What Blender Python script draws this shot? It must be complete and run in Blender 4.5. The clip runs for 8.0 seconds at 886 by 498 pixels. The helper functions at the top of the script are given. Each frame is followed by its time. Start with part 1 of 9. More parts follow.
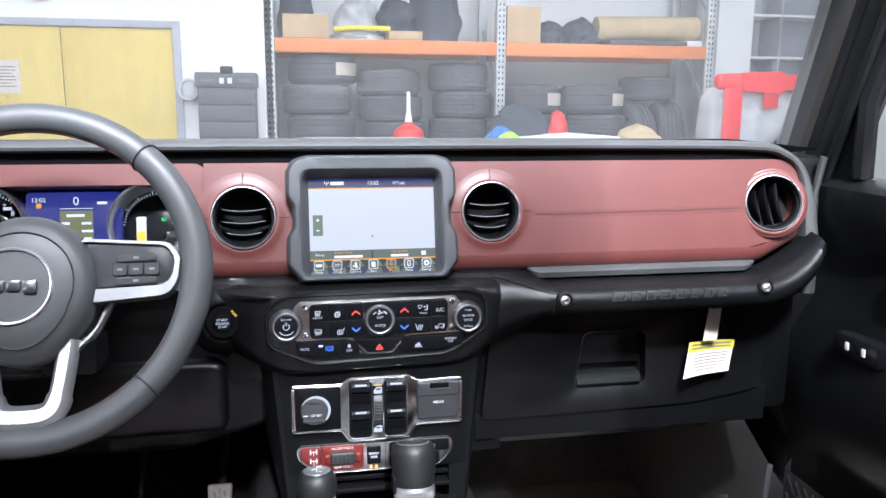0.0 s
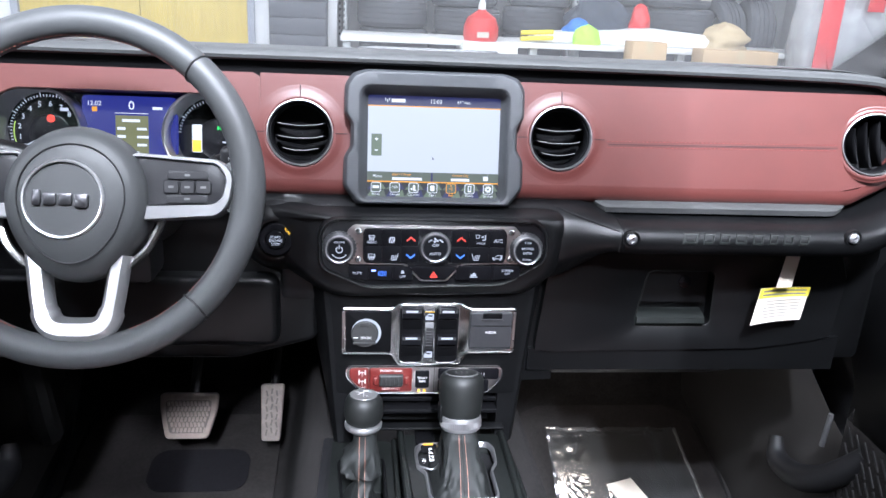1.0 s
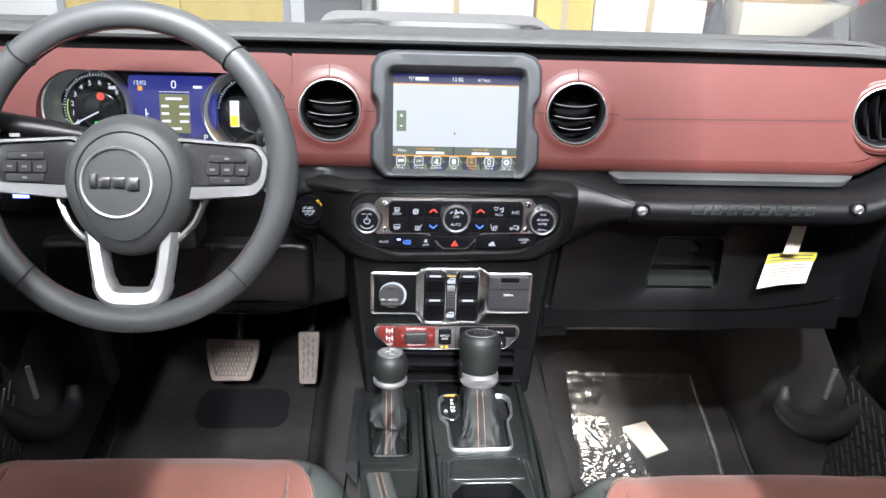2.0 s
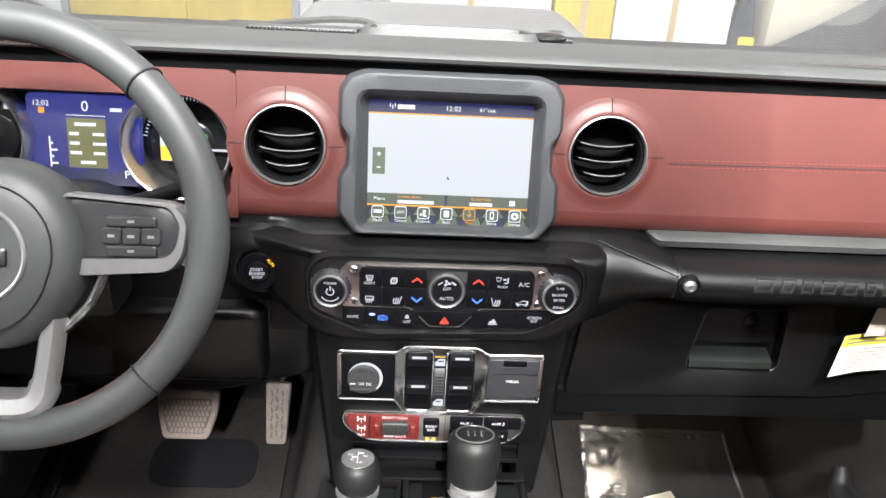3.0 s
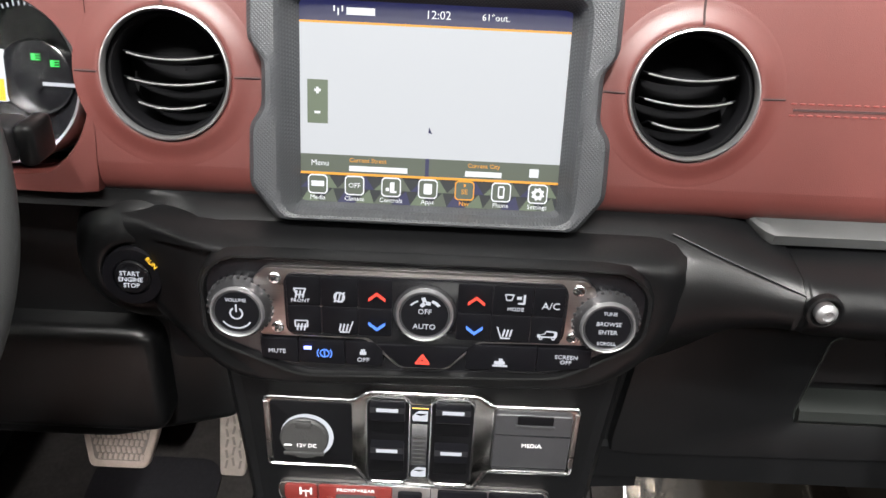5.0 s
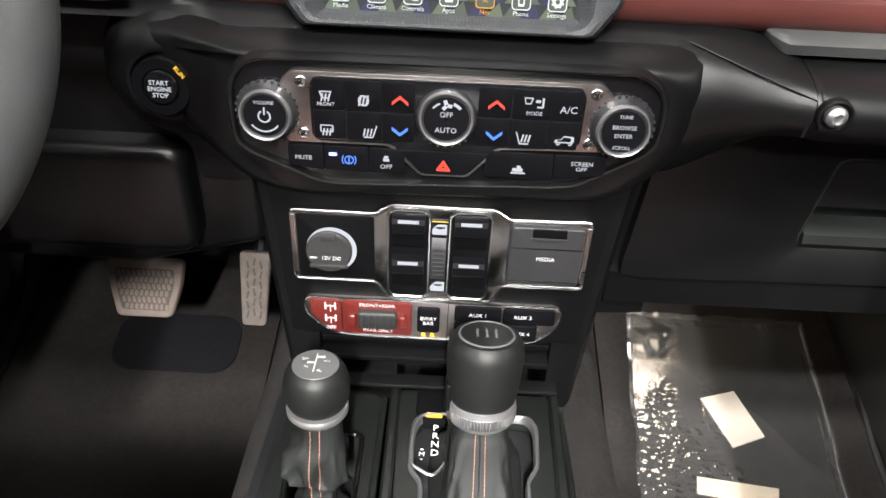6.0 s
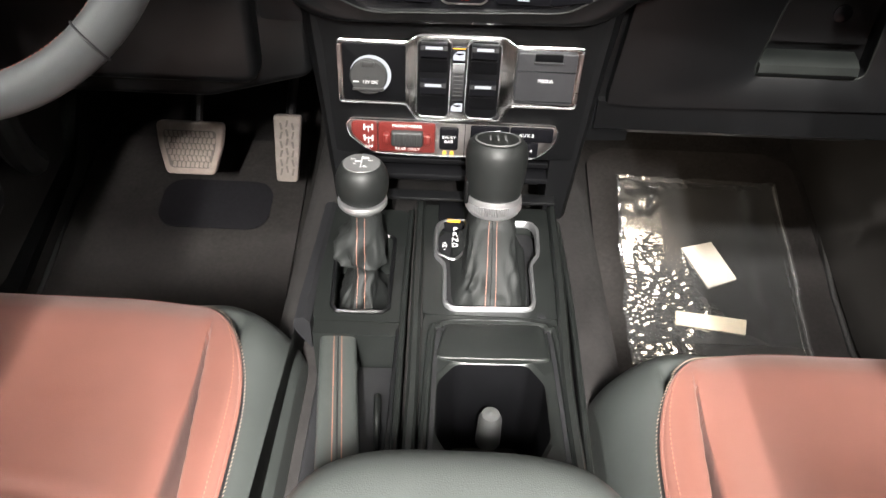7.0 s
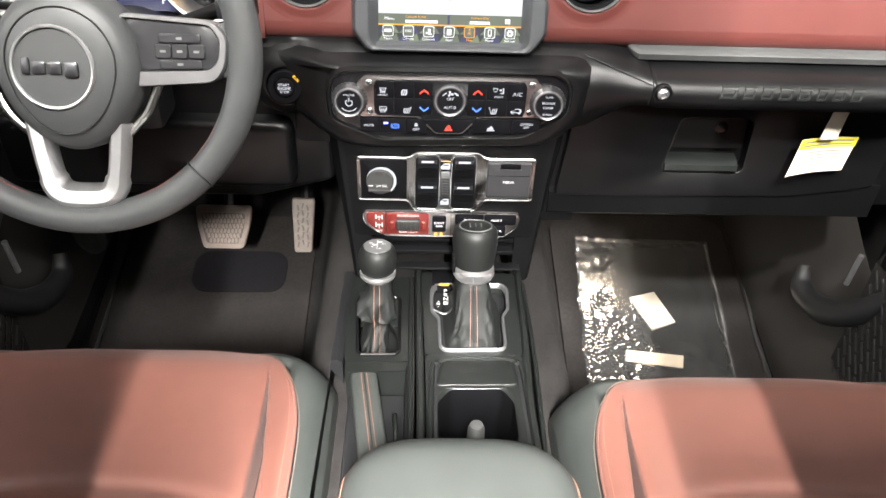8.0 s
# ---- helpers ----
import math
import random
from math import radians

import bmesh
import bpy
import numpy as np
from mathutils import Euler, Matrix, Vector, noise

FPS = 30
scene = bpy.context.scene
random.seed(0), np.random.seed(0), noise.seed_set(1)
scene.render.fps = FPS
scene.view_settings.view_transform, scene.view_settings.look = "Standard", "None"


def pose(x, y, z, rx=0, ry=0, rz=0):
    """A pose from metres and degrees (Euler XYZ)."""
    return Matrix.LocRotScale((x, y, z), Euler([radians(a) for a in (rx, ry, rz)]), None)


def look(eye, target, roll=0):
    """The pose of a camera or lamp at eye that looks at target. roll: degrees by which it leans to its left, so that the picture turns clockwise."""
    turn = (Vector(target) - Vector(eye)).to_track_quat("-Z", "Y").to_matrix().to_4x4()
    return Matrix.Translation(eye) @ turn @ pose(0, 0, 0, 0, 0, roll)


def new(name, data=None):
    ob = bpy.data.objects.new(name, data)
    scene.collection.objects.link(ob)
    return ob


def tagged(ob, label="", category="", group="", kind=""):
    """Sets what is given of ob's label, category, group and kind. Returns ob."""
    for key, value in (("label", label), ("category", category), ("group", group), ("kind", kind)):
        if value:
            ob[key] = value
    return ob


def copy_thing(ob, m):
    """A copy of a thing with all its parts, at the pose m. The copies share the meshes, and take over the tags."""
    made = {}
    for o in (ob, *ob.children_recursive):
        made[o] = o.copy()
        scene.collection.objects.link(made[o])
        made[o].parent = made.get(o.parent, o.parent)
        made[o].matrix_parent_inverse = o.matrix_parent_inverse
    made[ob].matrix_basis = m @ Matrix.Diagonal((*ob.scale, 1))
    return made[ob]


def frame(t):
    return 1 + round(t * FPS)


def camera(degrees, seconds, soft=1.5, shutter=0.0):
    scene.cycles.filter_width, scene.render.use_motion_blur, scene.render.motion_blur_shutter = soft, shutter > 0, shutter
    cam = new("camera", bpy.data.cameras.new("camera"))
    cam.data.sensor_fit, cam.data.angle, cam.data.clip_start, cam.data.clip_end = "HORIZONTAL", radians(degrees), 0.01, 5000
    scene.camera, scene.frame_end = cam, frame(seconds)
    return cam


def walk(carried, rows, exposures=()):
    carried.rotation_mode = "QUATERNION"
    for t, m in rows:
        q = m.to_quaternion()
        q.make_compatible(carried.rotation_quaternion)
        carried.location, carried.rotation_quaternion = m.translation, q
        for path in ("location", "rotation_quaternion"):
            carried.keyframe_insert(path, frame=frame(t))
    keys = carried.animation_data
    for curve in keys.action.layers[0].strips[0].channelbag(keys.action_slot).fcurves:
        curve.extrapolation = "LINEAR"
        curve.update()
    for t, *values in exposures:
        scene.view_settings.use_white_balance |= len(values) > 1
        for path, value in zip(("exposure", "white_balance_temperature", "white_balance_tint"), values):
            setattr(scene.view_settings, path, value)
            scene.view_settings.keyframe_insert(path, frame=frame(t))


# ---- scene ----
cam = camera(60.0, 8.0)
PATH = [
    (0, (-0.097, -0.952, 0.933), (0.267, 0.982, 0.574), 0.3),
    (0.5, (-0.11, -0.912, 0.949), (0.157, 1.008, 0.46), 1.9),
    (1, (-0.086, -0.896, 0.971), (0.115, 0.987, 0.328), 2.8),
    (1.2, (-0.075, -0.903, 0.989), (0.096, 0.967, 0.296), 2.3),
    (2.3, (-0.073, -0.948, 1.060), (0.033, 0.863, 0.218), 2.2),
    (2.5, (-0.073, -0.893, 1.063), (0.053, 0.914, 0.215), 2.8),
    (3, (-0.037, -0.683, 1.047), (0.045, 1.114, 0.173), 3.2),
    (3.5, (-0.01, -0.495, 0.982), (0.033, 1.308, 0.117), 3.5),
    (4, (-0.001, -0.4, 0.971), (0.041, 1.411, 0.123), 3.8),
    (4.2, (-0.006, -0.393, 0.966), (0.033, 1.41, 0.101), 3.9),
    (5.3, (0.013, -0.416, 0.914), (0.008, 1.323, -0.075), 2.5),
    (5.5, (0.011, -0.430, 0.899), (0.009, 1.293, -0.116), 2.6),
    (6, (0.003, -0.453, 0.888), (0.002, 1.173, -0.278), 2.9),
    (6.5, (-0.01, -0.523, 0.873), (-0.011, 1.027, -0.391), 2.5),
    (7, (-0.012, -0.625, 0.897), (-0.001, 0.875, -0.426), 2.7),
    (7.5, (-0.022, -0.717, 0.973), (0.012, 0.799, -0.33), 2.7),
    (8, (-0.033, -0.817, 1.078), (0.029, 0.766, -0.142), 2.3),
]
walk(cam, [(t, look(eye, target, roll)) for t, eye, target, roll in PATH],
     [(0.0, 0.14, 5600, 13), (1.0, 0.22, 5500, 13), (2.3, 0.30, 6100, 10), (3.5, 0.25, 6300, 10), (5.5, 0.12, 6400, 10), (6.0, 0.12, 6400, 10), (6.5, 0.25, 6400, 10), (7.0, 0.42, 6500, 10), (8.0, 0.57, 6500, 10)])

# ---- light ----
world = bpy.data.worlds.new("garage_air")
world.use_nodes = True
world.node_tree.nodes["Background"].inputs[0].default_value = (0.9, 0.95, 1.0, 1)
world.node_tree.nodes["Background"].inputs[1].default_value = 0.05
scene.world = world


def tube_lamp(name, x, y, z, length, width, watts, colour=(1.0, 0.97, 0.92), along_y=True, spread=180):
    data = bpy.data.lights.new(name, "AREA")
    data.shape, data.size, data.size_y = "RECTANGLE", width, length
    data.energy, data.color, data.spread = watts, colour, radians(spread)
    ob = new(name, data)
    ob.matrix_world = pose(x, y, z, 0, 0, 0 if along_y else 90)
    return tagged(ob, "white ceiling light, placed out of view", "light", kind="structure")


LAMPS = [
    (0.06, -3.4, 3.45, 2.2, 0.025, 2550, True),
    (-3.4, 2.6, 3.45, 3.0, 0.3, 70, True),
    (3.4, 2.6, 3.45, 3.0, 0.3, 100, True),
    (0.4, 4.0, 3.45, 4.5, 0.3, 90, False),
    # last three: fill added out of view for dash, wheel, seats and footwells
    (-4.6, -2.6, 3.45, 4.0, 0.3, 340, True),
    (4.6, -2.6, 3.45, 4.0, 0.3, 210, True),
    (-0.25, -1.85, 3.45, 2.4, 0.3, 380, False),
]
for lx, ly, lz, ll, lw, power, along in LAMPS:
    tube_lamp("unseen_ceiling_lamp", lx, ly, lz, ll, lw, power, along_y=along, spread=140 if lw < 0.1 else 180)

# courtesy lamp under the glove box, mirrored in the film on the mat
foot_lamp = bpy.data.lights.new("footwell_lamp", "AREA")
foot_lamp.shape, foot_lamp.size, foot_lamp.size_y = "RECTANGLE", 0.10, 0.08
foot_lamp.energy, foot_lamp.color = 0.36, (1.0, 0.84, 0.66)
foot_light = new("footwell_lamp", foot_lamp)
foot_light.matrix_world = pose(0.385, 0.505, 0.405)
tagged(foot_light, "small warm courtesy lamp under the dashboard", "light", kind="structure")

# ---- materials ----


def material(name, base, rough=0.5, metal=0.0, vary=0.12, scale=40.0, bump=0.0, bump_scale=400.0, second=None,
             coat=0.0, spec=0.5, stretch=(1, 1, 1)):
    """Principled surface with colour variation at two scales and a fine relief."""
    m = bpy.data.materials.new(name)
    m.use_nodes = True
    nt = m.node_tree
    n, l = nt.nodes, nt.links
    p = n["Principled BSDF"]
    p.inputs["Roughness"].default_value, p.inputs["Metallic"].default_value = rough, metal
    p.inputs["Coat Weight"].default_value, p.inputs["Specular IOR Level"].default_value = coat, spec
    co = n.new("ShaderNodeTexCoord")
    mp = n.new("ShaderNodeMapping")
    mp.inputs["Scale"].default_value = stretch
    l.new(co.outputs["Object"], mp.inputs["Vector"])
    big, small = n.new("ShaderNodeTexNoise"), n.new("ShaderNodeTexNoise")
    big.inputs["Scale"].default_value, small.inputs["Scale"].default_value = scale * 0.16, scale
    big.inputs["Detail"].default_value = 4
    l.new(mp.outputs[0], big.inputs["Vector"])
    l.new(mp.outputs[0], small.inputs["Vector"])
    add = n.new("ShaderNodeMath")
    add.operation = "ADD"
    l.new(big.outputs["Fac"], add.inputs[0])
    l.new(small.outputs["Fac"], add.inputs[1])
    ramp = n.new("ShaderNodeMapRange")
    ramp.inputs["From Min"].default_value, ramp.inputs["From Max"].default_value = 0.6, 1.4
    l.new(add.outputs[0], ramp.inputs["Value"])
    mix = n.new("ShaderNodeMix")
    mix.data_type = "RGBA"
    lo = [c * (1 - vary) for c in base]
    hi = list(second) if second else [min(1, c * (1 + vary)) for c in base]
    mix.inputs["A"].default_value, mix.inputs["B"].default_value = (*lo, 1), (*hi, 1)
    l.new(ramp.outputs[0], mix.inputs["Factor"])
    l.new(mix.outputs["Result"], p.inputs["Base Color"])
    rr = n.new("ShaderNodeMapRange")
    rr.inputs["To Min"].default_value, rr.inputs["To Max"].default_value = max(0, rough - 0.07), min(1, rough + 0.07)
    l.new(big.outputs["Fac"], rr.inputs["Value"])
    l.new(rr.outputs[0], p.inputs["Roughness"])
    if bump:
        fine = n.new("ShaderNodeTexNoise")
        fine.inputs["Scale"].default_value, fine.inputs["Detail"].default_value = bump_scale, 3
        l.new(mp.outputs[0], fine.inputs["Vector"])
        b = n.new("ShaderNodeBump")
        b.inputs["Strength"].default_value, b.inputs["Distance"].default_value = bump, 0.001
        l.new(fine.outputs["Fac"], b.inputs["Height"])
        l.new(b.outputs[0], p.inputs["Normal"])
    return m


def leather(name, base, rough=0.45, cell=520.0, bump=0.35, vary=0.1, spec=0.35):
    """Grained leather: Voronoi pebbles over soft colour clouds."""
    m = material(name, base, rough, 0, vary, 30, 0, spec=spec)
    n, l = m.node_tree.nodes, m.node_tree.links
    p = n["Principled BSDF"]
    co = n.new("ShaderNodeTexCoord")
    v = n.new("ShaderNodeTexVoronoi")
    v.feature = "DISTANCE_TO_EDGE"
    v.inputs["Scale"].default_value = cell
    l.new(co.outputs["Object"], v.inputs["Vector"])
    f = n.new("ShaderNodeTexNoise")
    f.inputs["Scale"].default_value = 18
    l.new(co.outputs["Object"], f.inputs["Vector"])
    s = n.new("ShaderNodeMath")
    s.operation = "MULTIPLY_ADD"
    s.inputs[1].default_value = 2.0
    l.new(f.outputs["Fac"], s.inputs[0])
    l.new(v.outputs["Distance"], s.inputs[2])
    b = n.new("ShaderNodeBump")
    b.inputs["Strength"].default_value, b.inputs["Distance"].default_value = bump, 0.0008
    l.new(s.outputs[0], b.inputs["Height"])
    l.new(b.outputs[0], p.inputs["Normal"])
    return m


def glow(name, colour, strength):
    m = bpy.data.materials.new(name)
    m.use_nodes = True
    p = m.node_tree.nodes["Principled BSDF"]
    p.inputs["Base Color"].default_value = (0.02, 0.02, 0.02, 1)
    p.inputs["Roughness"].default_value = 0.25
    p.inputs["Emission Color"].default_value = (*colour, 1)
    p.inputs["Emission Strength"].default_value = strength
    return m


def thin_glass(name, tint=(0.95, 0.97, 0.96), gloss=0.05, rough=0.02):
    m = bpy.data.materials.new(name)
    m.use_nodes = True
    n, l = m.node_tree.nodes, m.node_tree.links
    n.remove(n["Principled BSDF"])
    t, g, mx, fr = (n.new("ShaderNode" + k) for k in ("BsdfTransparent", "BsdfGlossy", "MixShader", "Fresnel"))
    t.inputs[0].default_value = (*tint, 1)
    g.inputs["Roughness"].default_value = rough
    fr.inputs[0].default_value = 1.3 + gloss * 3
    l.new(fr.outputs[0], mx.inputs[0])
    l.new(t.outputs[0], mx.inputs[1])
    l.new(g.outputs[0], mx.inputs[2])
    l.new(mx.outputs[0], n["Material Output"].inputs[0])
    return m


def dusty(name, share):
    """Clear sheet with a veil of reflected light mixed in as pale scatter."""
    m = thin_glass(name, (0.97, 0.98, 0.98), 0.04)
    n, l = m.node_tree.nodes, m.node_tree.links
    clear = n["Material Output"].inputs[0].links[0].from_socket
    d, t, a, mx = (n.new("ShaderNode" + k) for k in ("BsdfDiffuse", "BsdfTranslucent", "AddShader", "MixShader"))
    d.inputs[0].default_value = t.inputs[0].default_value = (0.5, 0.5, 0.5, 1)
    l.new(d.outputs[0], a.inputs[0])
    l.new(t.outputs[0], a.inputs[1])
    noise_t = n.new("ShaderNodeTexNoise")
    noise_t.inputs["Scale"].default_value = 5
    rr = n.new("ShaderNodeMapRange")
    rr.inputs["To Min"].default_value, rr.inputs["To Max"].default_value = share * 0.6, share * 1.4
    l.new(noise_t.outputs["Fac"], rr.inputs["Value"])
    l.new(rr.outputs[0], mx.inputs[0])
    l.new(clear, mx.inputs[1])
    l.new(a.outputs[0], mx.inputs[2])
    l.new(mx.outputs[0], n["Material Output"].inputs[0])
    return m


# the haze of reflections on the glass is put into its material
WINDSCREEN = dusty("hazed_windscreen", 0.07)
RED = leather("dark_red_leather", (0.062, 0.0148, 0.0122), 0.48, 900, 0.16, 0.08, 0.46)
SEAT_RED = leather("red_seat_leather", (0.122, 0.0425, 0.0300), 0.45, 700, 0.2, 0.1, 0.8)
sp = SEAT_RED.node_tree.nodes["Principled BSDF"]
sp.inputs["Sheen Weight"].default_value, sp.inputs["Sheen Roughness"].default_value = 0.10, 0.6
SEAT_BLACK = leather("black_seat_leather", (0.036, 0.040, 0.038), 0.46, 700, 0.25)
PAD = leather("black_pad_leather", (0.031, 0.032, 0.032), 0.52, 620, 0.3)
WHEEL_LEATHER = leather("wheel_leather", (0.041, 0.043, 0.044), 0.48, 800, 0.18, 0.1, 0.5)
KNOB = leather("knob_leather", (0.0070, 0.0078, 0.0075), 0.48, 900, 0.12, 0.1, 0.36)
BOOT = leather("boot_leather", (0.0095, 0.0105, 0.0102), 0.60, 600, 0.3, 0.1, 0.22)
PLASTIC = material("black_grained_plastic", (0.0030, 0.0031, 0.0034), 0.35, 0, 0.2, 60, 0.14, 1300, spec=0.34)
STACK = material("matt_stack_plastic", (0.0024, 0.0025, 0.0028), 0.52, 0, 0.2, 60, 0.16, 1300, spec=0.13)
CONSOLE = material("console_plastic", (0.0075, 0.0085, 0.0080), 0.36, 0, 0.15, 50, 0.15, 1500, spec=0.34)
DARK = material("dark_inner_plastic", (0.006, 0.006, 0.007), 0.55, 0, 0.25, 60, 0.1, 900)
# near black, hardly any gloss: black parts, and shade painted into hollows
VOID = material("black_plastic_and_hollow_shade", (0.0026, 0.0026, 0.0031), 0.6, 0, 0.2, 60, spec=0.08)
BEZEL = material("screen_bezel_plastic", (0.032, 0.034, 0.037), 0.48, 0, 0.12, 60, 0.3, 1700, spec=0.35)
wave_n, wave_l = BEZEL.node_tree.nodes, BEZEL.node_tree.links
bumps = []
for direction in ("X", "Z"):
    wv = wave_n.new("ShaderNodeTexWave")
    wv.bands_direction = direction
    wv.inputs["Scale"].default_value = 190
    tc, mp_ = wave_n.new("ShaderNodeTexCoord"), wave_n.new("ShaderNodeMapping")
    mp_.inputs["Rotation"].default_value = (0, radians(45), 0)
    wave_l.new(tc.outputs["Object"], mp_.inputs[0])
    wave_l.new(mp_.outputs[0], wv.inputs[0])
    bumps.append(wv)
mul = wave_n.new("ShaderNodeMath")
mul.operation = "MULTIPLY"
wave_l.new(bumps[0].outputs["Fac"], mul.inputs[0])
wave_l.new(bumps[1].outputs["Fac"], mul.inputs[1])
bez_bump = wave_n.new("ShaderNodeBump")
bez_bump.inputs["Strength"].default_value, bez_bump.inputs["Distance"].default_value = 0.5, 0.0005
wave_l.new(mul.outputs[0], bez_bump.inputs["Height"])
wave_l.new(bez_bump.outputs[0], wave_n["Principled BSDF"].inputs["Normal"])
GLOSS = material("gloss_black", (0.005, 0.005, 0.006), 0.2, 0, 0.15, 30, 0, 100, None, 0.1)
BUTTON = material("soft_black_button", (0.0032, 0.0032, 0.0042), 0.40, 0, 0.15, 80, 0.08, 1500, spec=0.14)
PAD_GREY = material("dark_grey_button_pad", (0.022, 0.022, 0.024), 0.45, 0, 0.12, 80, 0.1, 1500, spec=0.35)
KICK_GREY = material("smooth_grey_sill_plastic", (0.021, 0.0195, 0.0185), 0.40, 0, 0.15, 30, 0.15, 1200, spec=0.5)
DARK_CHROME = material("dark_chrome", (0.42, 0.405, 0.395), 0.20, 1.0, 0.08, 60, 0.02, 900)
STITCH_RED = material("red_tone_thread", (0.115, 0.020, 0.018), 0.7, 0, 0.15, 200)
CHROME = material("satin_chrome", (0.66, 0.66, 0.67), 0.2, 1.0, 0.06, 90, 0.02, 900)
VENT_SILVER = material("satin_vent_silver", (0.42, 0.42, 0.42), 0.34, 0.9, 0.06, 90, 0.02, 900)
SILVER = material("brushed_silver", (0.52, 0.52, 0.53), 0.34, 1.0, 0.1, 160, 0.05, 800, None, 0, 0.5, (1, 1, 14))
SPOKE_LOW = material("bright_spoke_silver", (0.66, 0.66, 0.67), 0.33, 0.9, 0.06, 90, 0.02, 900)
SPOKE = material("spoke_silver", (0.50, 0.50, 0.51), 0.34, 0.95, 0.06, 90, 0.02, 900)
DIAL = material("dark_dial_metal", (0.085, 0.085, 0.09), 0.32, 0.8, 0.1, 90)
ROSE = material("warm_silver_plate", (0.44, 0.41, 0.40), 0.30, 1.0, 0.12, 120, 0.04, 900, None, 0, 0.5, (1, 1, 12))
GREY_TRIM = material("grey_trim_paint", (0.12, 0.12, 0.12), 0.36, 0.3, 0.1, 60, 0.05, 900)
RED_PLASTIC = material("red_switch_plastic", (0.090, 0.012, 0.010), 0.36, 0, 0.1, 80, 0.1, 1500)
CARPET = material("black_carpet", (0.0130, 0.0118, 0.0115), 0.95, 0, 0.5, 220, 1.0, 900, spec=0.2)
MAT_RUBBER = material("floor_mat_pile", (0.0190, 0.0168, 0.0162), 0.9, 0, 0.35, 160, 0.9, 1200, spec=0.2)
SIDE_CARPET = material("console_side_carpet", (0.040, 0.044, 0.041), 0.95, 0, 0.5, 220, 1.0, 900)
HEEL = material("heel_pad_rubber", (0.0085, 0.0080, 0.0095), 0.9, 0, 0.2, 160, 0.4, 1200, spec=0.12)
RIM = material("satin_dial_rim", (0.34, 0.34, 0.35), 0.42, 0.9, 0.06, 90)
PEDAL_MID = material("grey_pedal_rubber", (0.20, 0.17, 0.15), 0.65, 0, 0.25, 90, 0.3, 500)
PEDAL_DARK = material("dark_pedal_rubber", (0.12, 0.10, 0.09), 0.7, 0, 0.25, 90, 0.3, 500)
TRAY_SHINE = material("smooth_grey_tray", (0.075, 0.077, 0.076), 0.22, 0, 0.1, 40, 0.05, 1200)
TRAY_GREY = material("grey_grained_plastic", (0.036, 0.037, 0.037), 0.38, 0, 0.12, 60, 0.3, 1500)
RUBBER = material("black_rubber", (0.014, 0.014, 0.014), 0.6, 0, 0.2, 60, 0.2, 700)
PEDAL = material("worn_pedal_rubber", (0.25, 0.20, 0.175), 0.6, 0, 0.25, 90, 0.3, 500)
SEAT_THREAD = material("pale_red_thread", (0.26, 0.115, 0.085), 0.7, 0, 0.15, 200)
THREAD = material("cream_thread", (0.20, 0.155, 0.125), 0.7, 0, 0.15, 200)
RED_THREAD = material("red_thread", (0.24, 0.06, 0.04), 0.7, 0, 0.15, 200)
ORANGE_THREAD = material("orange_thread", (0.25, 0.115, 0.075), 0.7, 0, 0.15, 200)
SEAM = material("dark_seam", (0.018, 0.005, 0.005), 0.8, 0, 0.2, 80)
LIGHT_INK = material("pale_grey_print", (0.42, 0.42, 0.42), 0.5, 0, 0.03, 80)
WHITE_INK = material("white_print", (0.50, 0.50, 0.50), 0.5, 0, 0.03, 80)
LIT_WHITE = glow("lit_white_print", (0.9, 0.92, 1.0), 0.72)
LIT_GATE = glow("lit_gear_letters", (1.0, 0.97, 0.92), 2.2)
LIT_RED = glow("lit_red_print", (1.0, 0.06, 0.03), 1.3)
LIT_BLUE = glow("lit_blue_print", (0.08, 0.25, 1.0), 1.4)
LIT_BLUE_LED = glow("lit_blue_led", (0.25, 0.3, 1.0), 4.0)
LIT_AMBER = glow("lit_amber_print", (1.0, 0.55, 0.03), 1.6)
LIT_GREEN = glow("lit_green_print", (0.05, 0.9, 0.12), 1.3)
LIT_LIME = glow("lit_lime_print", (0.55, 0.8, 0.1), 0.7)
SCREEN_WHITE = glow("screen_white", (0.93, 0.95, 0.98), 0.68)
SCREEN_NAVY = glow("screen_navy", (0.020, 0.022, 0.09), 1.0)
SCREEN_OLIVE = glow("screen_olive", (0.10, 0.12, 0.085), 1.0)
SCREEN_GREEN = glow("screen_moss", (0.14, 0.18, 0.11), 1.0)
SCREEN_ORANGE = glow("screen_orange", (1.0, 0.42, 0.03), 1.0)
SCREEN_INK = glow("screen_ink", (0.95, 0.96, 0.98), 1.0)
SCREEN_DARK = glow("screen_dark", (0.012, 0.016, 0.02), 1.0)
CLUSTER_BLUE = glow("cluster_blue", (0.025, 0.03, 0.22), 1.0)
CLUSTER_OLIVE = glow("cluster_olive", (0.20, 0.20, 0.08), 1.0)
GLASS = thin_glass("windscreen_glass", (0.96, 0.98, 0.97), 0.04)
LENS = thin_glass("clear_lens", (0.95, 0.95, 0.95), -0.05)
# pale scatter in the film stands for the broad sheen on it
FILM = dusty("clear_plastic_film", 0.055)
film_n, film_l = FILM.node_tree.nodes, FILM.node_tree.links
film_co, film_no, film_b = (film_n.new("ShaderNode" + k) for k in ("TexCoord", "TexNoise", "Bump"))
film_no.inputs["Scale"].default_value, film_no.inputs["Detail"].default_value = 12, 1
film_b.inputs["Strength"].default_value, film_b.inputs["Distance"].default_value = 0.10, 0.002
film_l.new(film_co.outputs["Object"], film_no.inputs["Vector"])
film_l.new(film_no.outputs["Fac"], film_b.inputs["Height"])
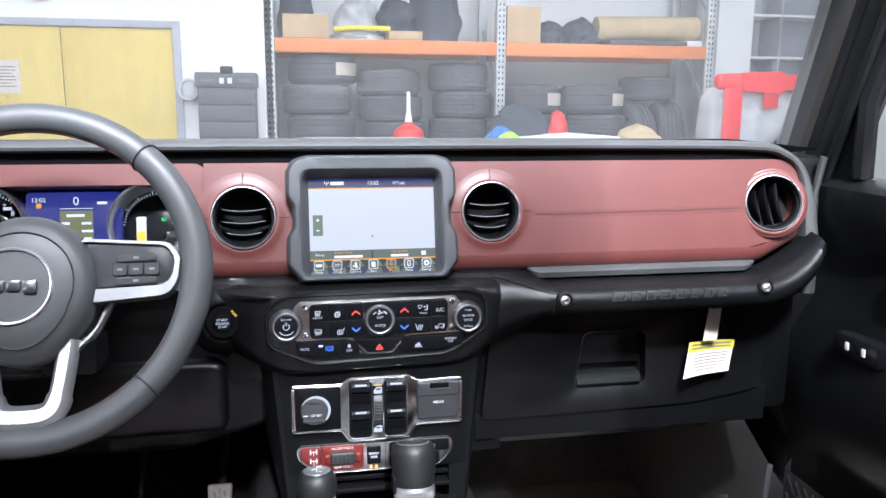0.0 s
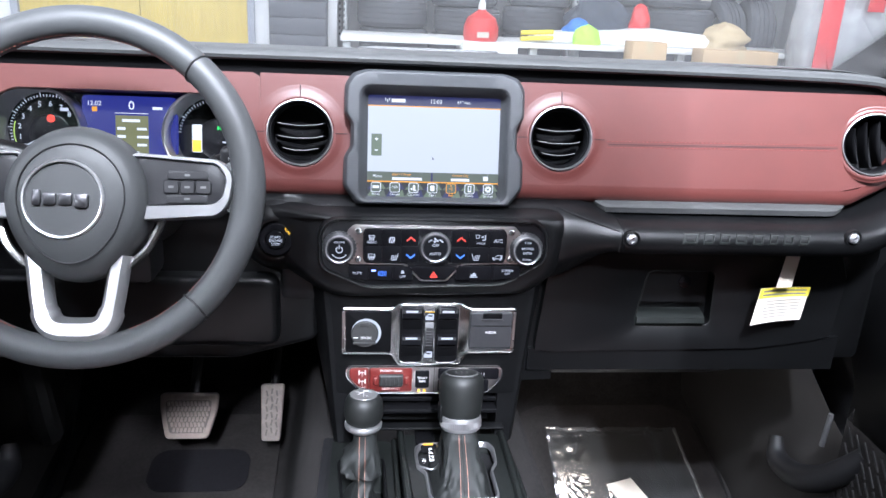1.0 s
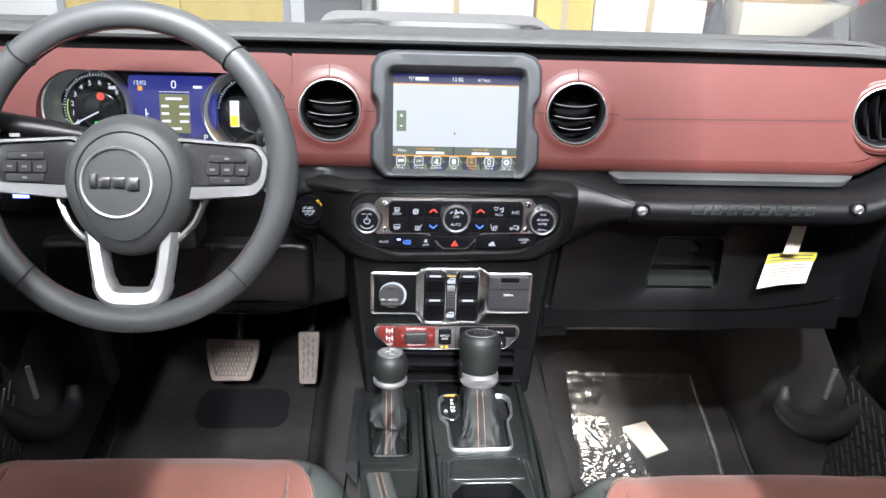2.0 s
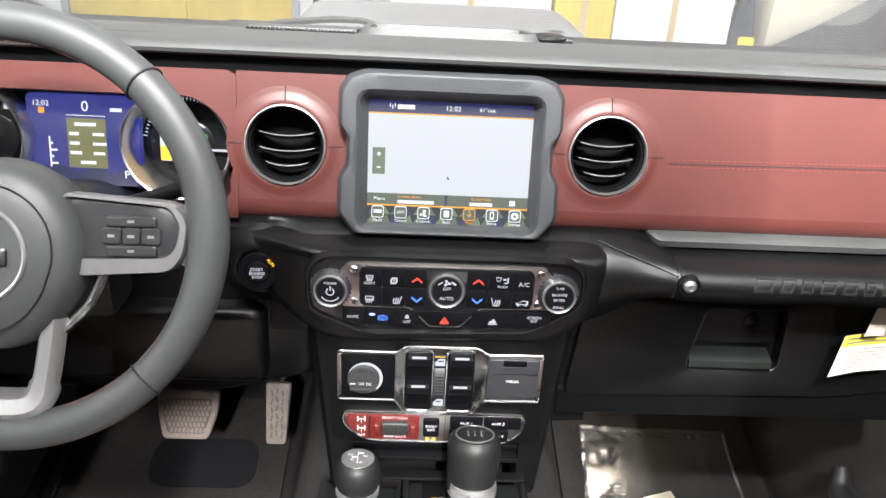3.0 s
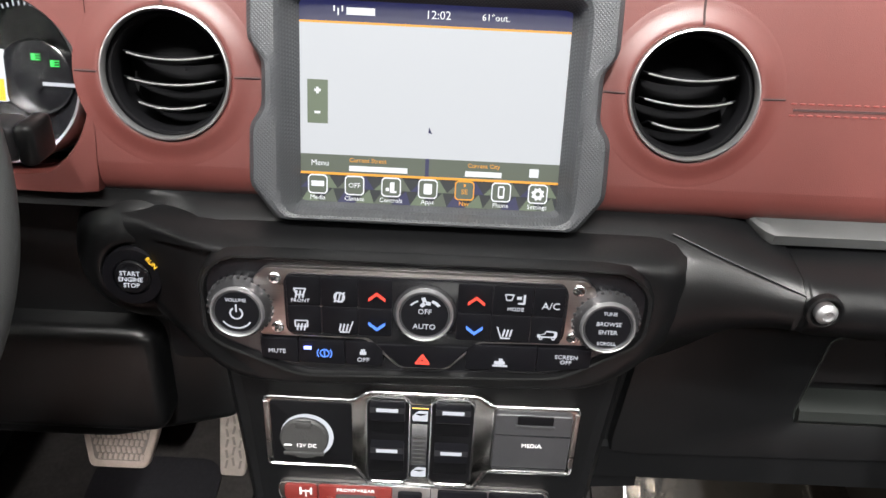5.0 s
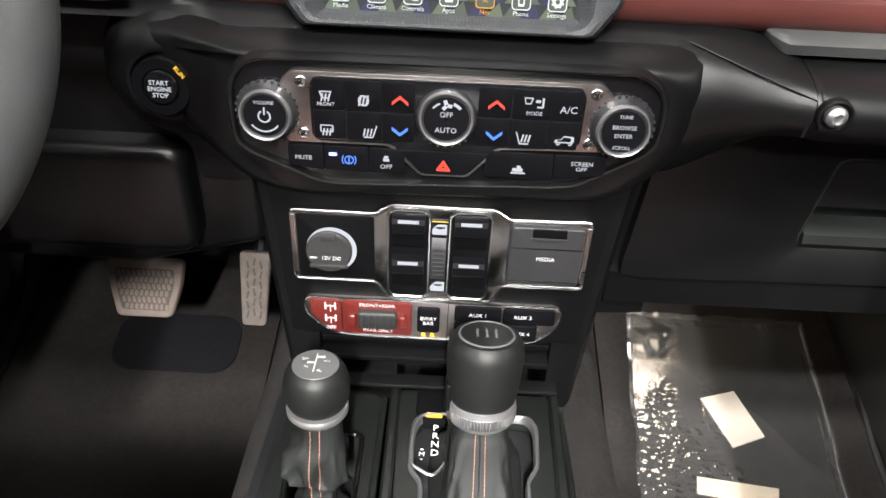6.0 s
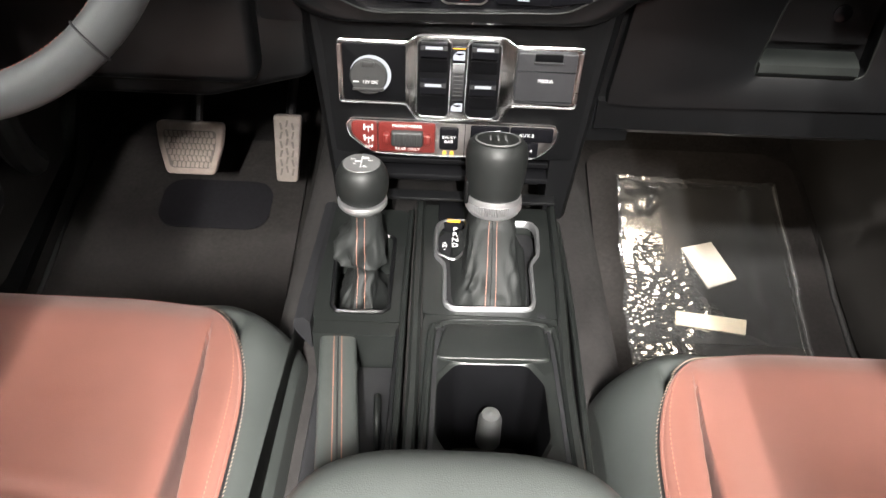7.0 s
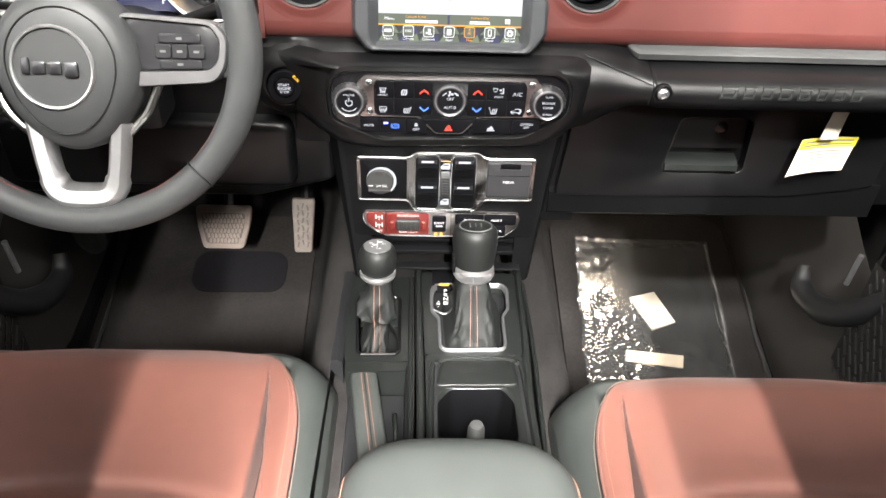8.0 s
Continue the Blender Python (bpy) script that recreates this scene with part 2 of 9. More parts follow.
for film_node in [k for k in film_n if k.bl_idname == "ShaderNodeBsdfAnisotropic"]:
    film_l.new(film_b.outputs[0], film_node.inputs["Normal"])
    film_node.inputs["Roughness"].default_value = 0.19
for film_node in [k for k in film_n if k.bl_idname == "ShaderNodeFresnel"]:
    film_node.inputs[0].default_value = 1.65
CREAM_PAPER = material("cream_paper", (0.58, 0.50, 0.38), 0.7, 0, 0.06, 60)
PAPER = material("white_paper", (0.60, 0.54, 0.46), 0.7, 0, 0.06, 60)
YELLOW_INK = material("yellow_print", (0.58, 0.50, 0.03), 0.6, 0, 0.05, 60)
GREY_INK = material("grey_print", (0.16, 0.16, 0.16), 0.7, 0, 0.05, 60)
PAINT = material("grey_car_paint", (0.13, 0.131, 0.134), 0.42, 0.0, 0.06, 20, 0, 100, None, 0.0)
HEADLINER = material("grey_headliner", (0.30, 0.30, 0.30), 0.9, 0, 0.1, 200, 0.3, 900)

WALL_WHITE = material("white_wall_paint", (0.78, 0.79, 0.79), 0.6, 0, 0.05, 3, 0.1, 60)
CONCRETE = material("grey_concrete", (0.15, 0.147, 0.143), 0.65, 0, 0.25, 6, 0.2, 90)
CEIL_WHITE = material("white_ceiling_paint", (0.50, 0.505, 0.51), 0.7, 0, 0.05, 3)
YELLOW_WOOD = material("yellow_varnished_wood", (0.60, 0.45, 0.085), 0.42, 0, 0.14, 8, 0.1, 60, None, 0, 0.5, (6, 1, 0.7))
STEEL_FRAME = material("grey_steel_frame", (0.36, 0.38, 0.42), 0.45, 0, 0.1, 20, 0.05, 100)
ORANGE_PAINT = material("orange_beam_paint", (0.72, 0.22, 0.045), 0.45, 0, 0.12, 14, 0.05, 90)
GALV = material("galvanised_steel", (0.48, 0.50, 0.50), 0.5, 0.4, 0.2, 25, 0.1, 90)
TYRE = material("tyre_rubber", (0.085, 0.088, 0.098), 0.75, 0, 0.3, 20, 0.3, 120)
CARDBOARD = material("brown_cardboard", (0.52, 0.38, 0.22), 0.85, 0, 0.12, 12, 0.1, 90)
ROLL_TAN = material("tan_canvas", (0.50, 0.40, 0.24), 0.85, 0, 0.15, 15, 0.2, 60)
BIN_GREY = material("grey_bin_plastic", (0.085, 0.09, 0.105), 0.5, 0, 0.12, 12, 0.05, 90)
CAN_RED = material("red_can_plastic", (0.62, 0.035, 0.03), 0.4, 0, 0.12, 14)
BOW_RED = material("red_bow_ribbon", (0.75, 0.02, 0.025), 0.35, 0, 0.12, 14)
BAG_CLEAR = material("milky_plastic_bag", (0.52, 0.53, 0.54), 0.25, 0, 0.3, 9, 0.6, 25)
SHEET_WHITE = material("white_panel", (0.74, 0.75, 0.74), 0.5, 0, 0.06, 6)
LIME_CLOTH = material("lime_cloth", (0.45, 0.85, 0.08), 0.8, 0, 0.12, 14)
BLUE_CLOTH = material("blue_cloth", (0.05, 0.20, 0.60), 0.8, 0, 0.12, 14)
NAVY_CLOTH = material("dark_grey_cloth", (0.05, 0.06, 0.08), 0.85, 0, 0.25, 14, 0.3, 60)
YELLOW_PLASTIC = material("yellow_plastic", (0.80, 0.66, 0.03), 0.45, 0, 0.1, 14)

# ---- shape tools ----


def link_mesh(name, bm, mat, angle=35):
    bmesh.ops.recalc_face_normals(bm, faces=bm.faces[:])
    me = bpy.data.meshes.new(name)
    bm.to_mesh(me)
    bm.free()
    me.polygons.foreach_set("use_smooth", [True] * len(me.polygons))
    me.set_sharp_from_angle(angle=radians(angle))
    me.materials.append(mat)
    return me


def part(name, bm, mat, parent=None, label="", angle=35, kind=""):
    """Links a bmesh, given in world places, as one mesh under a thing or a part."""
    ob = new(name, link_mesh(name, bm, mat, angle))
    if parent is not None:
        ob.parent = parent
        if parent.data is None:
            ob.matrix_parent_inverse = Matrix.Translation(-parent.location)
    return tagged(ob, label, kind=kind)


def thing(name, place, label, category, group="", kind=""):
    ob = new(name)
    ob.empty_display_size = 0.05
    ob.location = place
    return tagged(ob, label, category, group, kind)


def lone(name, bm, mat, label, category, group="", kind="", angle=35):
    """A thing that is a single mesh."""
    return tagged(part(name, bm, mat, None, "", angle), label, category, group, kind)


def bevel_all(bm, width, seg=2, limit=25):
    if width <= 0:
        return bm
    edges = [e for e in bm.edges if len(e.link_faces) == 2 and e.calc_face_angle(0) > radians(limit)]
    bmesh.ops.bevel(bm, geom=edges, offset=width, segments=seg, profile=0.5, affect="EDGES", clamp_overlap=True)
    return bm


def move(bm, m):
    bmesh.ops.transform(bm, matrix=m, verts=bm.verts[:])
    return bm


def join(*bms):
    out = bmesh.new()
    for b in bms:
        me = bpy.data.meshes.new("tmp")
        b.to_mesh(me)
        b.free()
        out.from_mesh(me)
        bpy.data.meshes.remove(me)
    return out


def box(x0, x1, y0, y1, z0, z1, bev=0.003, seg=2):
    bm = bmesh.new()
    bmesh.ops.create_cube(bm, size=1)
    move(bm, Matrix.LocRotScale(((x0 + x1) / 2, (y0 + y1) / 2, (z0 + z1) / 2), None, (abs(x1 - x0), abs(y1 - y0), abs(z1 - z0))))
    return bevel_all(bm, bev, seg)


def rounded(pts, r, n=4):
    """A 2D outline with its corners rounded by up to r."""
    out = []
    k = len(pts)
    for i in range(k):
        a, b, c = (Vector(pts[j % k]) for j in (i - 1, i, i + 1))
        u, v = a - b, c - b
        d = min(r, u.length * 0.48, v.length * 0.48)
        p, q = b + u.normalized() * d, b + v.normalized() * d
        for s in range(n + 1):
            t = s / n
            out.append(tuple((1 - t) ** 2 * p + 2 * t * (1 - t) * b + t * t * q))
    return out


def rect(x0, x1, z0, z1):
    return [(x0, z0), (x1, z0), (x1, z1), (x0, z1)]


def circle(cx, cz, r, n=32, rz=None):
    return [(cx + r * math.cos(2 * math.pi * i / n), cz + (rz or r) * math.sin(2 * math.pi * i / n)) for i in range(n)]


def prism(pts, y0, y1, bev=0.002, seg=2):
    """An (x, z) outline as a slab from y0 (front) to y1 (back)."""
    bm = bmesh.new()
    a = [bm.verts.new((x, y0, z)) for x, z in pts]
    b = [bm.verts.new((x, y1, z)) for x, z in pts]
    bm.faces.new(a)
    bm.faces.new(b[::-1])
    k = len(pts)
    for i in range(k):
        bm.faces.new((a[i], b[i], b[(i + 1) % k], a[(i + 1) % k]))
    bmesh.ops.recalc_face_normals(bm, faces=bm.faces[:])
    if bev > 0:
        edges = [e for e in bm.edges if abs(e.verts[0].co.y - y0) < 1e-7 and abs(e.verts[1].co.y - y0) < 1e-7]
        bmesh.ops.bevel(bm, geom=edges, offset=bev, segments=seg, profile=0.5, affect="EDGES", clamp_overlap=True)
    return bm


def pierced(pts, holes, y0, y1):
    """A slab with an (x, z) outline and holes cut through it."""
    bm = bmesh.new()
    edges = []
    for lp in [pts, *holes]:
        vs = [bm.verts.new((x, y0, z)) for x, z in lp]
        edges += [bm.edges.new((vs[i], vs[(i + 1) % len(vs)])) for i in range(len(vs))]
    bmesh.ops.triangle_fill(bm, use_beauty=True, use_dissolve=False, edges=edges, normal=(0, -1, 0))
    for lp in [pts, *holes]:
        a = [bm.verts.new((x, y0, z)) for x, z in lp]
        b = [bm.verts.new((x, y1, z)) for x, z in lp]
        for i in range(len(lp)):
            bm.faces.new((a[i], b[i], b[(i + 1) % len(lp)], a[(i + 1) % len(lp)]))
    bmesh.ops.remove_doubles(bm, verts=bm.verts[:], dist=1e-6)
    return bm


def loft(loops, caps=(False, False), closed=True, ring=False):
    """Joins loops of equally many points with quads."""
    bm = bmesh.new()
    rows = [[bm.verts.new(p) for p in lp] for lp in loops]
    k = len(rows[0])
    pairs = list(zip(rows, rows[1:])) + ([(rows[-1], rows[0])] if ring else [])
    for a, b in pairs:
        for i in range(k if closed else k - 1):
            j = (i + 1) % k
            bm.faces.new((a[i], a[j], b[j], b[i]))
    if caps[0]:
        bm.faces.new(rows[0][::-1])
    if caps[1]:
        bm.faces.new(rows[-1])
    bmesh.ops.recalc_face_normals(bm, faces=bm.faces[:])
    return bm


def ray_loop(pts, n=96, centre=(0, 0)):
    """Resamples a star-shaped outline at n even angles."""
    cx, cz = centre
    out = []
    k = len(pts)
    for i in range(n):
        a = 2 * math.pi * (i + 0.5) / n
        dx, dz = math.cos(a), math.sin(a)
        best = 0
        for j in range(k):
            (x1, z1), (x2, z2) = pts[j], pts[(j + 1) % k]
            x1, x2, z1, z2 = x1 - cx, x2 - cx, z1 - cz, z2 - cz
            ex, ez = x2 - x1, z2 - z1
            den = dx * ez - dz * ex
            if abs(den) < 1e-12:
                continue
            s = (x1 * ez - z1 * ex) / den
            t = (x1 * dz - z1 * dx) / den
            if s > 0 and -1e-9 <= t <= 1 + 1e-9:
                best = max(best, s)
        out.append((cx + dx * best, cz + dz * best))
    return out


def collar(outlines, n=96, centre=(0, 0), caps=(False, False)):
    """A ring-shaped body through outlines [(points, y), ...] met in order."""
    return loft([[(x, y, z) for x, z in ray_loop(p, n, centre)] for p, y in outlines], caps)


def lathe(profile, n=32, m=None, caps=(False, False)):
    """Turns (radius, height) about z, then places it by m."""
    bm = loft([[(r * math.cos(2 * math.pi * i / n), r * math.sin(2 * math.pi * i / n), h) for i in range(n)] for r, h in profile], caps)
    return move(bm, m) if m else bm


def facing(x, y, z, rx=0, rz=0):
    """A frame whose z looks back at the driver (-y), tipped up by rx degrees and turned by rz."""
    return Matrix.Translation((x, y, z)) @ Euler((radians(90 - rx), 0, radians(rz))).to_matrix().to_4x4()


def tube(path, r, n=8, closed=False, rr=None):
    """A tube through 3D points; rr: a radius for each point."""
    pts = [Vector(p) for p in path]
    k = len(pts)
    loops = []
    side = None
    for i, p in enumerate(pts):
        a = pts[(i - 1) % k] if (closed or i > 0) else p
        b = pts[(i + 1) % k] if (closed or i < k - 1) else p
        t = (b - a).normalized()
        if side is None:
            side = t.orthogonal().normalized()
        side = (side - t * side.dot(t)).normalized()
        up = t.cross(side)
        q = rr[i] if rr else r
        loops.append([p + side * q * math.cos(2 * math.pi * j / n) + up * q * math.sin(2 * math.pi * j / n) for j in range(n)])
    return loft(loops, (not closed, not closed), ring=closed)


def smooth_path(pts, n=6):
    """A Catmull-Rom line through the points."""
    p = [Vector(q) for q in pts]
    p = [2 * p[0] - p[1]] + p + [2 * p[-1] - p[-2]]
    out = []
    for i in range(1, len(p) - 2):
        for s in range(n):
            t = s / n
            a, b, c, d = p[i - 1:i + 3]
            out.append(0.5 * (2 * b + (c - a) * t + (2 * a - 5 * b + 4 * c - d) * t * t + (3 * b - a - 3 * c + d) * t ** 3))
    out.append(p[-2])
    return out


def strip_along(path, width, normal, thick=0.0006):
    """A thin ribbon on a surface with the given normal."""
    nv = Vector(normal).normalized()
    pts = [Vector(p) for p in path]
    loops = []
    for i, p in enumerate(pts):
        t = (pts[min(i + 1, len(pts) - 1)] - pts[max(i - 1, 0)]).normalized()
        s = nv.cross(t).normalized() * width / 2
        loops.append([p - s, p + s, p + s + nv * thick, p - s + nv * thick])
    return loft(loops, (True, True))


def stitches(path, length, gap, r, lift=(0, 0, 0), slant=0.0):
    """A row of short thread stitches along a path."""
    pts = [Vector(p) for p in path]
    d = [0.0]
    for a, b in zip(pts, pts[1:]):
        d.append(d[-1] + (b - a).length)

    def at(s):
        for i in range(len(pts) - 1):
            if s <= d[i + 1]:
                f = (s - d[i]) / max(1e-9, d[i + 1] - d[i])
                return pts[i].lerp(pts[i + 1], f)
        return pts[-1]
    verts, faces = [], []
    s = gap
    lv = Vector(lift)
    while s + length < d[-1]:
        a, b = at(s) + lv, at(s + length) + lv
        t = (b - a).normalized()
        if slant:
            out = t.cross(Vector((0, 0, 1))).normalized() * slant / 2
            a, b = a - out, b + out
            t = (b - a).normalized()
        u = t.orthogonal().normalized() * r
        v = t.cross(u)
        k = len(verts)
        for p, q in ((a, 0.5), (a + (b - a) * 0.2, 1), (b - (b - a) * 0.2, 1), (b, 0.5)):
            verts += [p + u * q, p + v * q, p - u * q, p - v * q]
        for e in range(3):
            for i in range(4):
                j = (i + 1) % 4
                faces.append((k + e * 4 + i, k + e * 4 + j, k + e * 4 + 4 + j, k + e * 4 + 4 + i))
        faces += [(k + 3, k + 2, k + 1, k), (k + 12, k + 13, k + 14, k + 15)]
        s += length + gap
    me = bpy.data.meshes.new("tmp")
    me.from_pydata([tuple(v) for v in verts], [], faces)
    bm = bmesh.new()
    bm.from_mesh(me)
    bpy.data.meshes.remove(me)
    return bm


def sheet(nx, ny, f):
    """A grid of nx by ny cells through f(u, v)."""
    return loft([[f(i / nx, j / ny) for i in range(nx + 1)] for j in range(ny + 1)], closed=False)


def words(text, size, m, depth=0.00015, align="CENTER", squeeze=1.0):
    cu = bpy.data.curves.new("words", "FONT")
    cu.body, cu.size, cu.extrude = text, size, depth
    cu.align_x, cu.align_y = align, "CENTER"
    cu.resolution_u = 2
    ob = bpy.data.objects.new("words", cu)
    me = bpy.data.meshes.new_from_object(ob)
    bm = bmesh.new()
    bm.from_mesh(me)
    bpy.data.objects.remove(ob)
    bpy.data.curves.remove(cu)
    bpy.data.meshes.remove(me)
    return move(bm, m @ Matrix.Diagonal((squeeze, 1, 1, 1)))


def bar(x0, x1, z0, z1, y, depth=0.0004):
    return box(x0, x1, y - depth, y, z0, z1, 0)

# ---- dashboard ----
TILT_RED = 11.5
M_RED = Matrix.Translation((0, 0.058, 0.713)) @ Euler((radians(-TILT_RED), 0, 0)).to_matrix().to_4x4()


def on_red(x, v, lift=0.0):
    """A place on the red fascia: x across, v up its slope, lift towards the seats."""
    return M_RED @ Vector((x, -lift, v))


dashboard = thing("dashboard", (0, 0.1, 0.45), "black dashboard with dark red leather fascia panels", "dashboard")

# fascia: passenger and centre panel, then the surround of the instruments
VENTS = [(-0.1696, 0.0800), (0.1632, 0.0822), (0.592, 0.086)]
fascia_pts = [(max(x, -0.2185), v) for x, v in rounded([(-0.30, 0.022), (0.575, 0.022), (0.641, 0.056), (0.641, 0.152), (-0.30, 0.152)], 0.040, 8)]
passenger = part("fascia_panel", move(pierced(fascia_pts, [circle(vx, vv, 0.0415, 48) for vx, vv in VENTS], 0, 0.05), M_RED), RED, dashboard, "dark red stitched leather fascia panel")
part("lower_roll", loft([[on_red(x, v + 0.5 * max(0, x - 0.572), lift) for v, lift in ((0.0235, -0.010), (0.0224, -0.0001), (0.0170, -0.0006), (0.0115, -0.0022), (0.0065, -0.0050), (0.0025, -0.0090), (0.0, -0.0140), (0.0, -0.030))] for x in np.linspace(-0.2185, 0.636, 60)], (True, True)), RED, passenger, "rolled lower edge of the leather", 70)
hole = [(-0.2835 + 0.0605 * math.cos(a), 0.0655 + 0.0605 * math.sin(a)) for a in np.linspace(radians(-62), radians(75), 24)]
hole += [(-0.492 + 0.0605 * math.cos(a), 0.0655 + 0.0605 * math.sin(a)) for a in np.linspace(radians(105), radians(242), 24)]
outer = rounded([(-0.70, 0.0), (-0.2190, 0.0), (-0.2190, 0.152), (-0.70, 0.152)], 0.004, 3)
cen = (-0.405, 0.066)
surround = collar([(outer, 0.03), (outer, 0.0004), ([(x * 0.9998, z) for x, z in outer], 0.0), ([(cen[0] + (x - cen[0]) * 1.008, cen[1] + (z - cen[1]) * 1.02) for x, z in hole], 0.0), (hole, 0.003), (hole, 0.06)], 160, cen)
part("instrument_surround", move(surround, M_RED), RED, dashboard, "dark red leather instrument surround")

# seams and stitching on the leather
part("seam", strip_along([on_red(x, v, 0.0001) for x, v in ((0.228, 0.0763), (0.545, 0.080))], 0.0014, M_RED.to_3x3() @ Vector((0, -1, 0)), 0.0007), SEAM, passenger)
for dv in (-0.0035, 0.0038):
    part("stitching", stitches([on_red(x, 0.0762 + 0.0120 * (x - 0.22) + dv, 0.0004) for x in np.linspace(0.224, 0.545, 40)], 0.0040, 0.0018, 0.0007), STITCH_RED, passenger, "tone-on-tone red stitching")


def air_vent(x, v, turn=0.0, tip=TILT_RED, lift=0.0, spin=0.0, wide=0.55):
    """A round air outlet with a chrome ring and three slats, in a leather collar."""
    c = on_red(x, v, lift)
    m = Matrix.Translation(c) @ Euler((radians(90 - tip), 0, radians(turn))).to_matrix().to_4x4() @ Matrix.Scale(0.865, 4)
    o = thing("air_vent", c, "round black air vent with a silver ring in red leather", "air vent", "dashboard air vents")
    flare = [(0.0550 + 0.0270 * wide, -0.0003), (0.0550 + 0.0240 * wide, 0.00003), (0.0550 + 0.0190 * wide, 0.0002), (0.0550 + 0.0145 * wide, 0.0004), (0.0550 + 0.0100 * wide, 0.0009), (0.0550 + 0.0060 * wide, 0.0016), (0.0550 + 0.0028 * wide, 0.0021), (0.0550, 0.0027), (0.0525, 0.0034), (0.0500, 0.0038), (0.0478, 0.0030), (0.0465, -0.004)]
    part("collar", lathe(flare, 72, m), RED, o, "red leather collar", 70)
    for a, far in ((90, 1), (0, 1), (180, 1)) if wide > 0.3 else ((180, 4),):
        run = [m @ Vector((r * math.cos(radians(a)), r * math.sin(radians(a)), h + 0.0001)) for r, h in flare[far:10]]
        part("collar_seam", tube(run, 0.0008, 6), SEAM, o, "dark sewn seam")
    part("ring", lathe([(0.0478, -0.004), (0.0480, 0.0046), (0.0474, 0.0066), (0.0463, 0.0070), (0.0454, 0.0056), (0.0450, 0.001), (0.0447, -0.006)], 64, m), VENT_SILVER, o, "satin silver ring")
    # near-black barrel and inner ring carry the shade inside the vent
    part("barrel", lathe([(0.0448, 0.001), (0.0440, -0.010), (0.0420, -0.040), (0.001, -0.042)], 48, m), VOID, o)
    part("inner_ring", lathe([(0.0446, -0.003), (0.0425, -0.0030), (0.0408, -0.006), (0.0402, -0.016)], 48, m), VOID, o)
    ms = m @ Euler((0, 0, radians(spin))).to_matrix().to_4x4()
    for h, thick in ((0.0105, 0.0036), (-0.0080, 0.0020), (-0.0255, 0.0020)):
        half = math.sqrt(0.040 ** 2 - h * h) - 0.003
        loops = []
        for i in range(21):
            s = -1 + i / 10
            px, bow = s * half, (s * s) * 0.0045
            d = -0.004 - 0.006 * s * s
            t = thick * (1 - 0.6 * s * s)
            loops.append([(px, h + bow + t * 0.5, d - 0.001), (px, h + bow, d + 0.0008), (px, h + bow - t, d - 0.0006), (px, h + bow - t - 0.0012, d - 0.004),
                          (px, h + bow - 0.0062, d - 0.024), (px, h + bow - 0.0050, d - 0.024), (px, h + bow + t * 0.4, d - 0.004)])
        blade = part("slat", move(loft(loops, (True, True)), ms), VOID, o, "", 60)
        # grey line paints the light caught by the slat's front edge
        if wide > 0.3:
            part("slat_glint", tube([ms @ Vector(((i / 10 - 1) * half, h + 0.0045 * (i / 10 - 1) ** 2 - 0.1 * thick, -0.0030 - 0.006 * (i / 10 - 1) ** 2)) for i in range(1, 20)], 0.0007, 6), GREY_TRIM, blade, "pale line for the light on the front edge")
    return o


air_vent(*VENTS[0])
air_vent(*VENTS[1])
air_vent(*VENTS[2], -14, TILT_RED, 0.006, -80, 0.15)

# top pad and its lip
lip_path = [(-0.72, 0.880), (-0.5, 0.880), (0.0, 0.881), (0.40, 0.880), (0.570, 0.877), (0.612, 0.868), (0.640, 0.846), (0.652, 0.80), (0.656, 0.72), (0.656, 0.66)]
lp = [(p.x, p.z) for p in smooth_path([(x, 0, z) for x, z in lip_path], 6)]
loops = []
for i, (x, z) in enumerate(lp):
    a, b = Vector(lp[max(0, i - 1)]), Vector(lp[min(len(lp) - 1, i + 1)])
    t = (b - a).normalized()
    up = Vector((-t.y, t.x))
    down = min(1.0, max(0.0, (0.86 - z) / 0.12))
    sec = [(-0.0040, 0.100), (-0.0040, 0.0880), (-0.0032, 0.0825), (-0.0006, 0.0790), (0.0035, 0.0780), (0.0072, 0.0805), (0.0096, 0.0860), (0.0106, 0.0940), (0.0108, 0.105), (0.0108, 0.15), (-0.006, 0.15)]
    loops.append([(x + up.x * h * (1 + 0.9 * down), y - 0.018 * down, z + up.y * h * (1 + 0.9 * down)) for h, y in sec])
part("pad_lip", loft(loops, (True, True)), PAD, dashboard, "black stitched lip of the dashboard pad")
top = lambda x, y: 0.8912 - 0.125 * max(0, y - 0.105)
pad_mesh = sheet(60, 24, lambda u, v: (-0.74 + 1.43 * u, 0.098 + 0.242 * v, top(0, 0.098 + 0.242 * v) - 0.012 * max(0, abs(-0.02 - (-0.74 + 1.43 * u)) - 0.56) / 0.12))
part("top_pad", pad_mesh, PAD, dashboard, "black grained dashboard top pad")
part("pad_stitch_line", strip_along([(x, 0.112, top(0, 0.112) + 0.0004) for x in np.linspace(-0.7, 0.54, 30)], 0.0010, (0, 0, 1), 0.0006), SEAM, dashboard, "thin dark red stitch line")
part("pad_stitch_line", strip_along([(x, 0.121, top(0, 0.121) + 0.0004) for x in np.linspace(-0.7, 0.54, 30)], 0.0014, (0, 0, 1), 0.0006), DARK, dashboard)
# black strip puts the lip's shade into the gap above the fascia
part("under_lip_shade", box(-0.70, 0.612, 0.0925, 0.125, 0.852, 0.8785, 0.001), VOID, dashboard, "black strip for the shade under the lip")
sensor = thing("sun_sensor", (0.118, 0.262, top(0, 0.262)), "small black rounded sensor cap on the dashboard pad", "sensor")
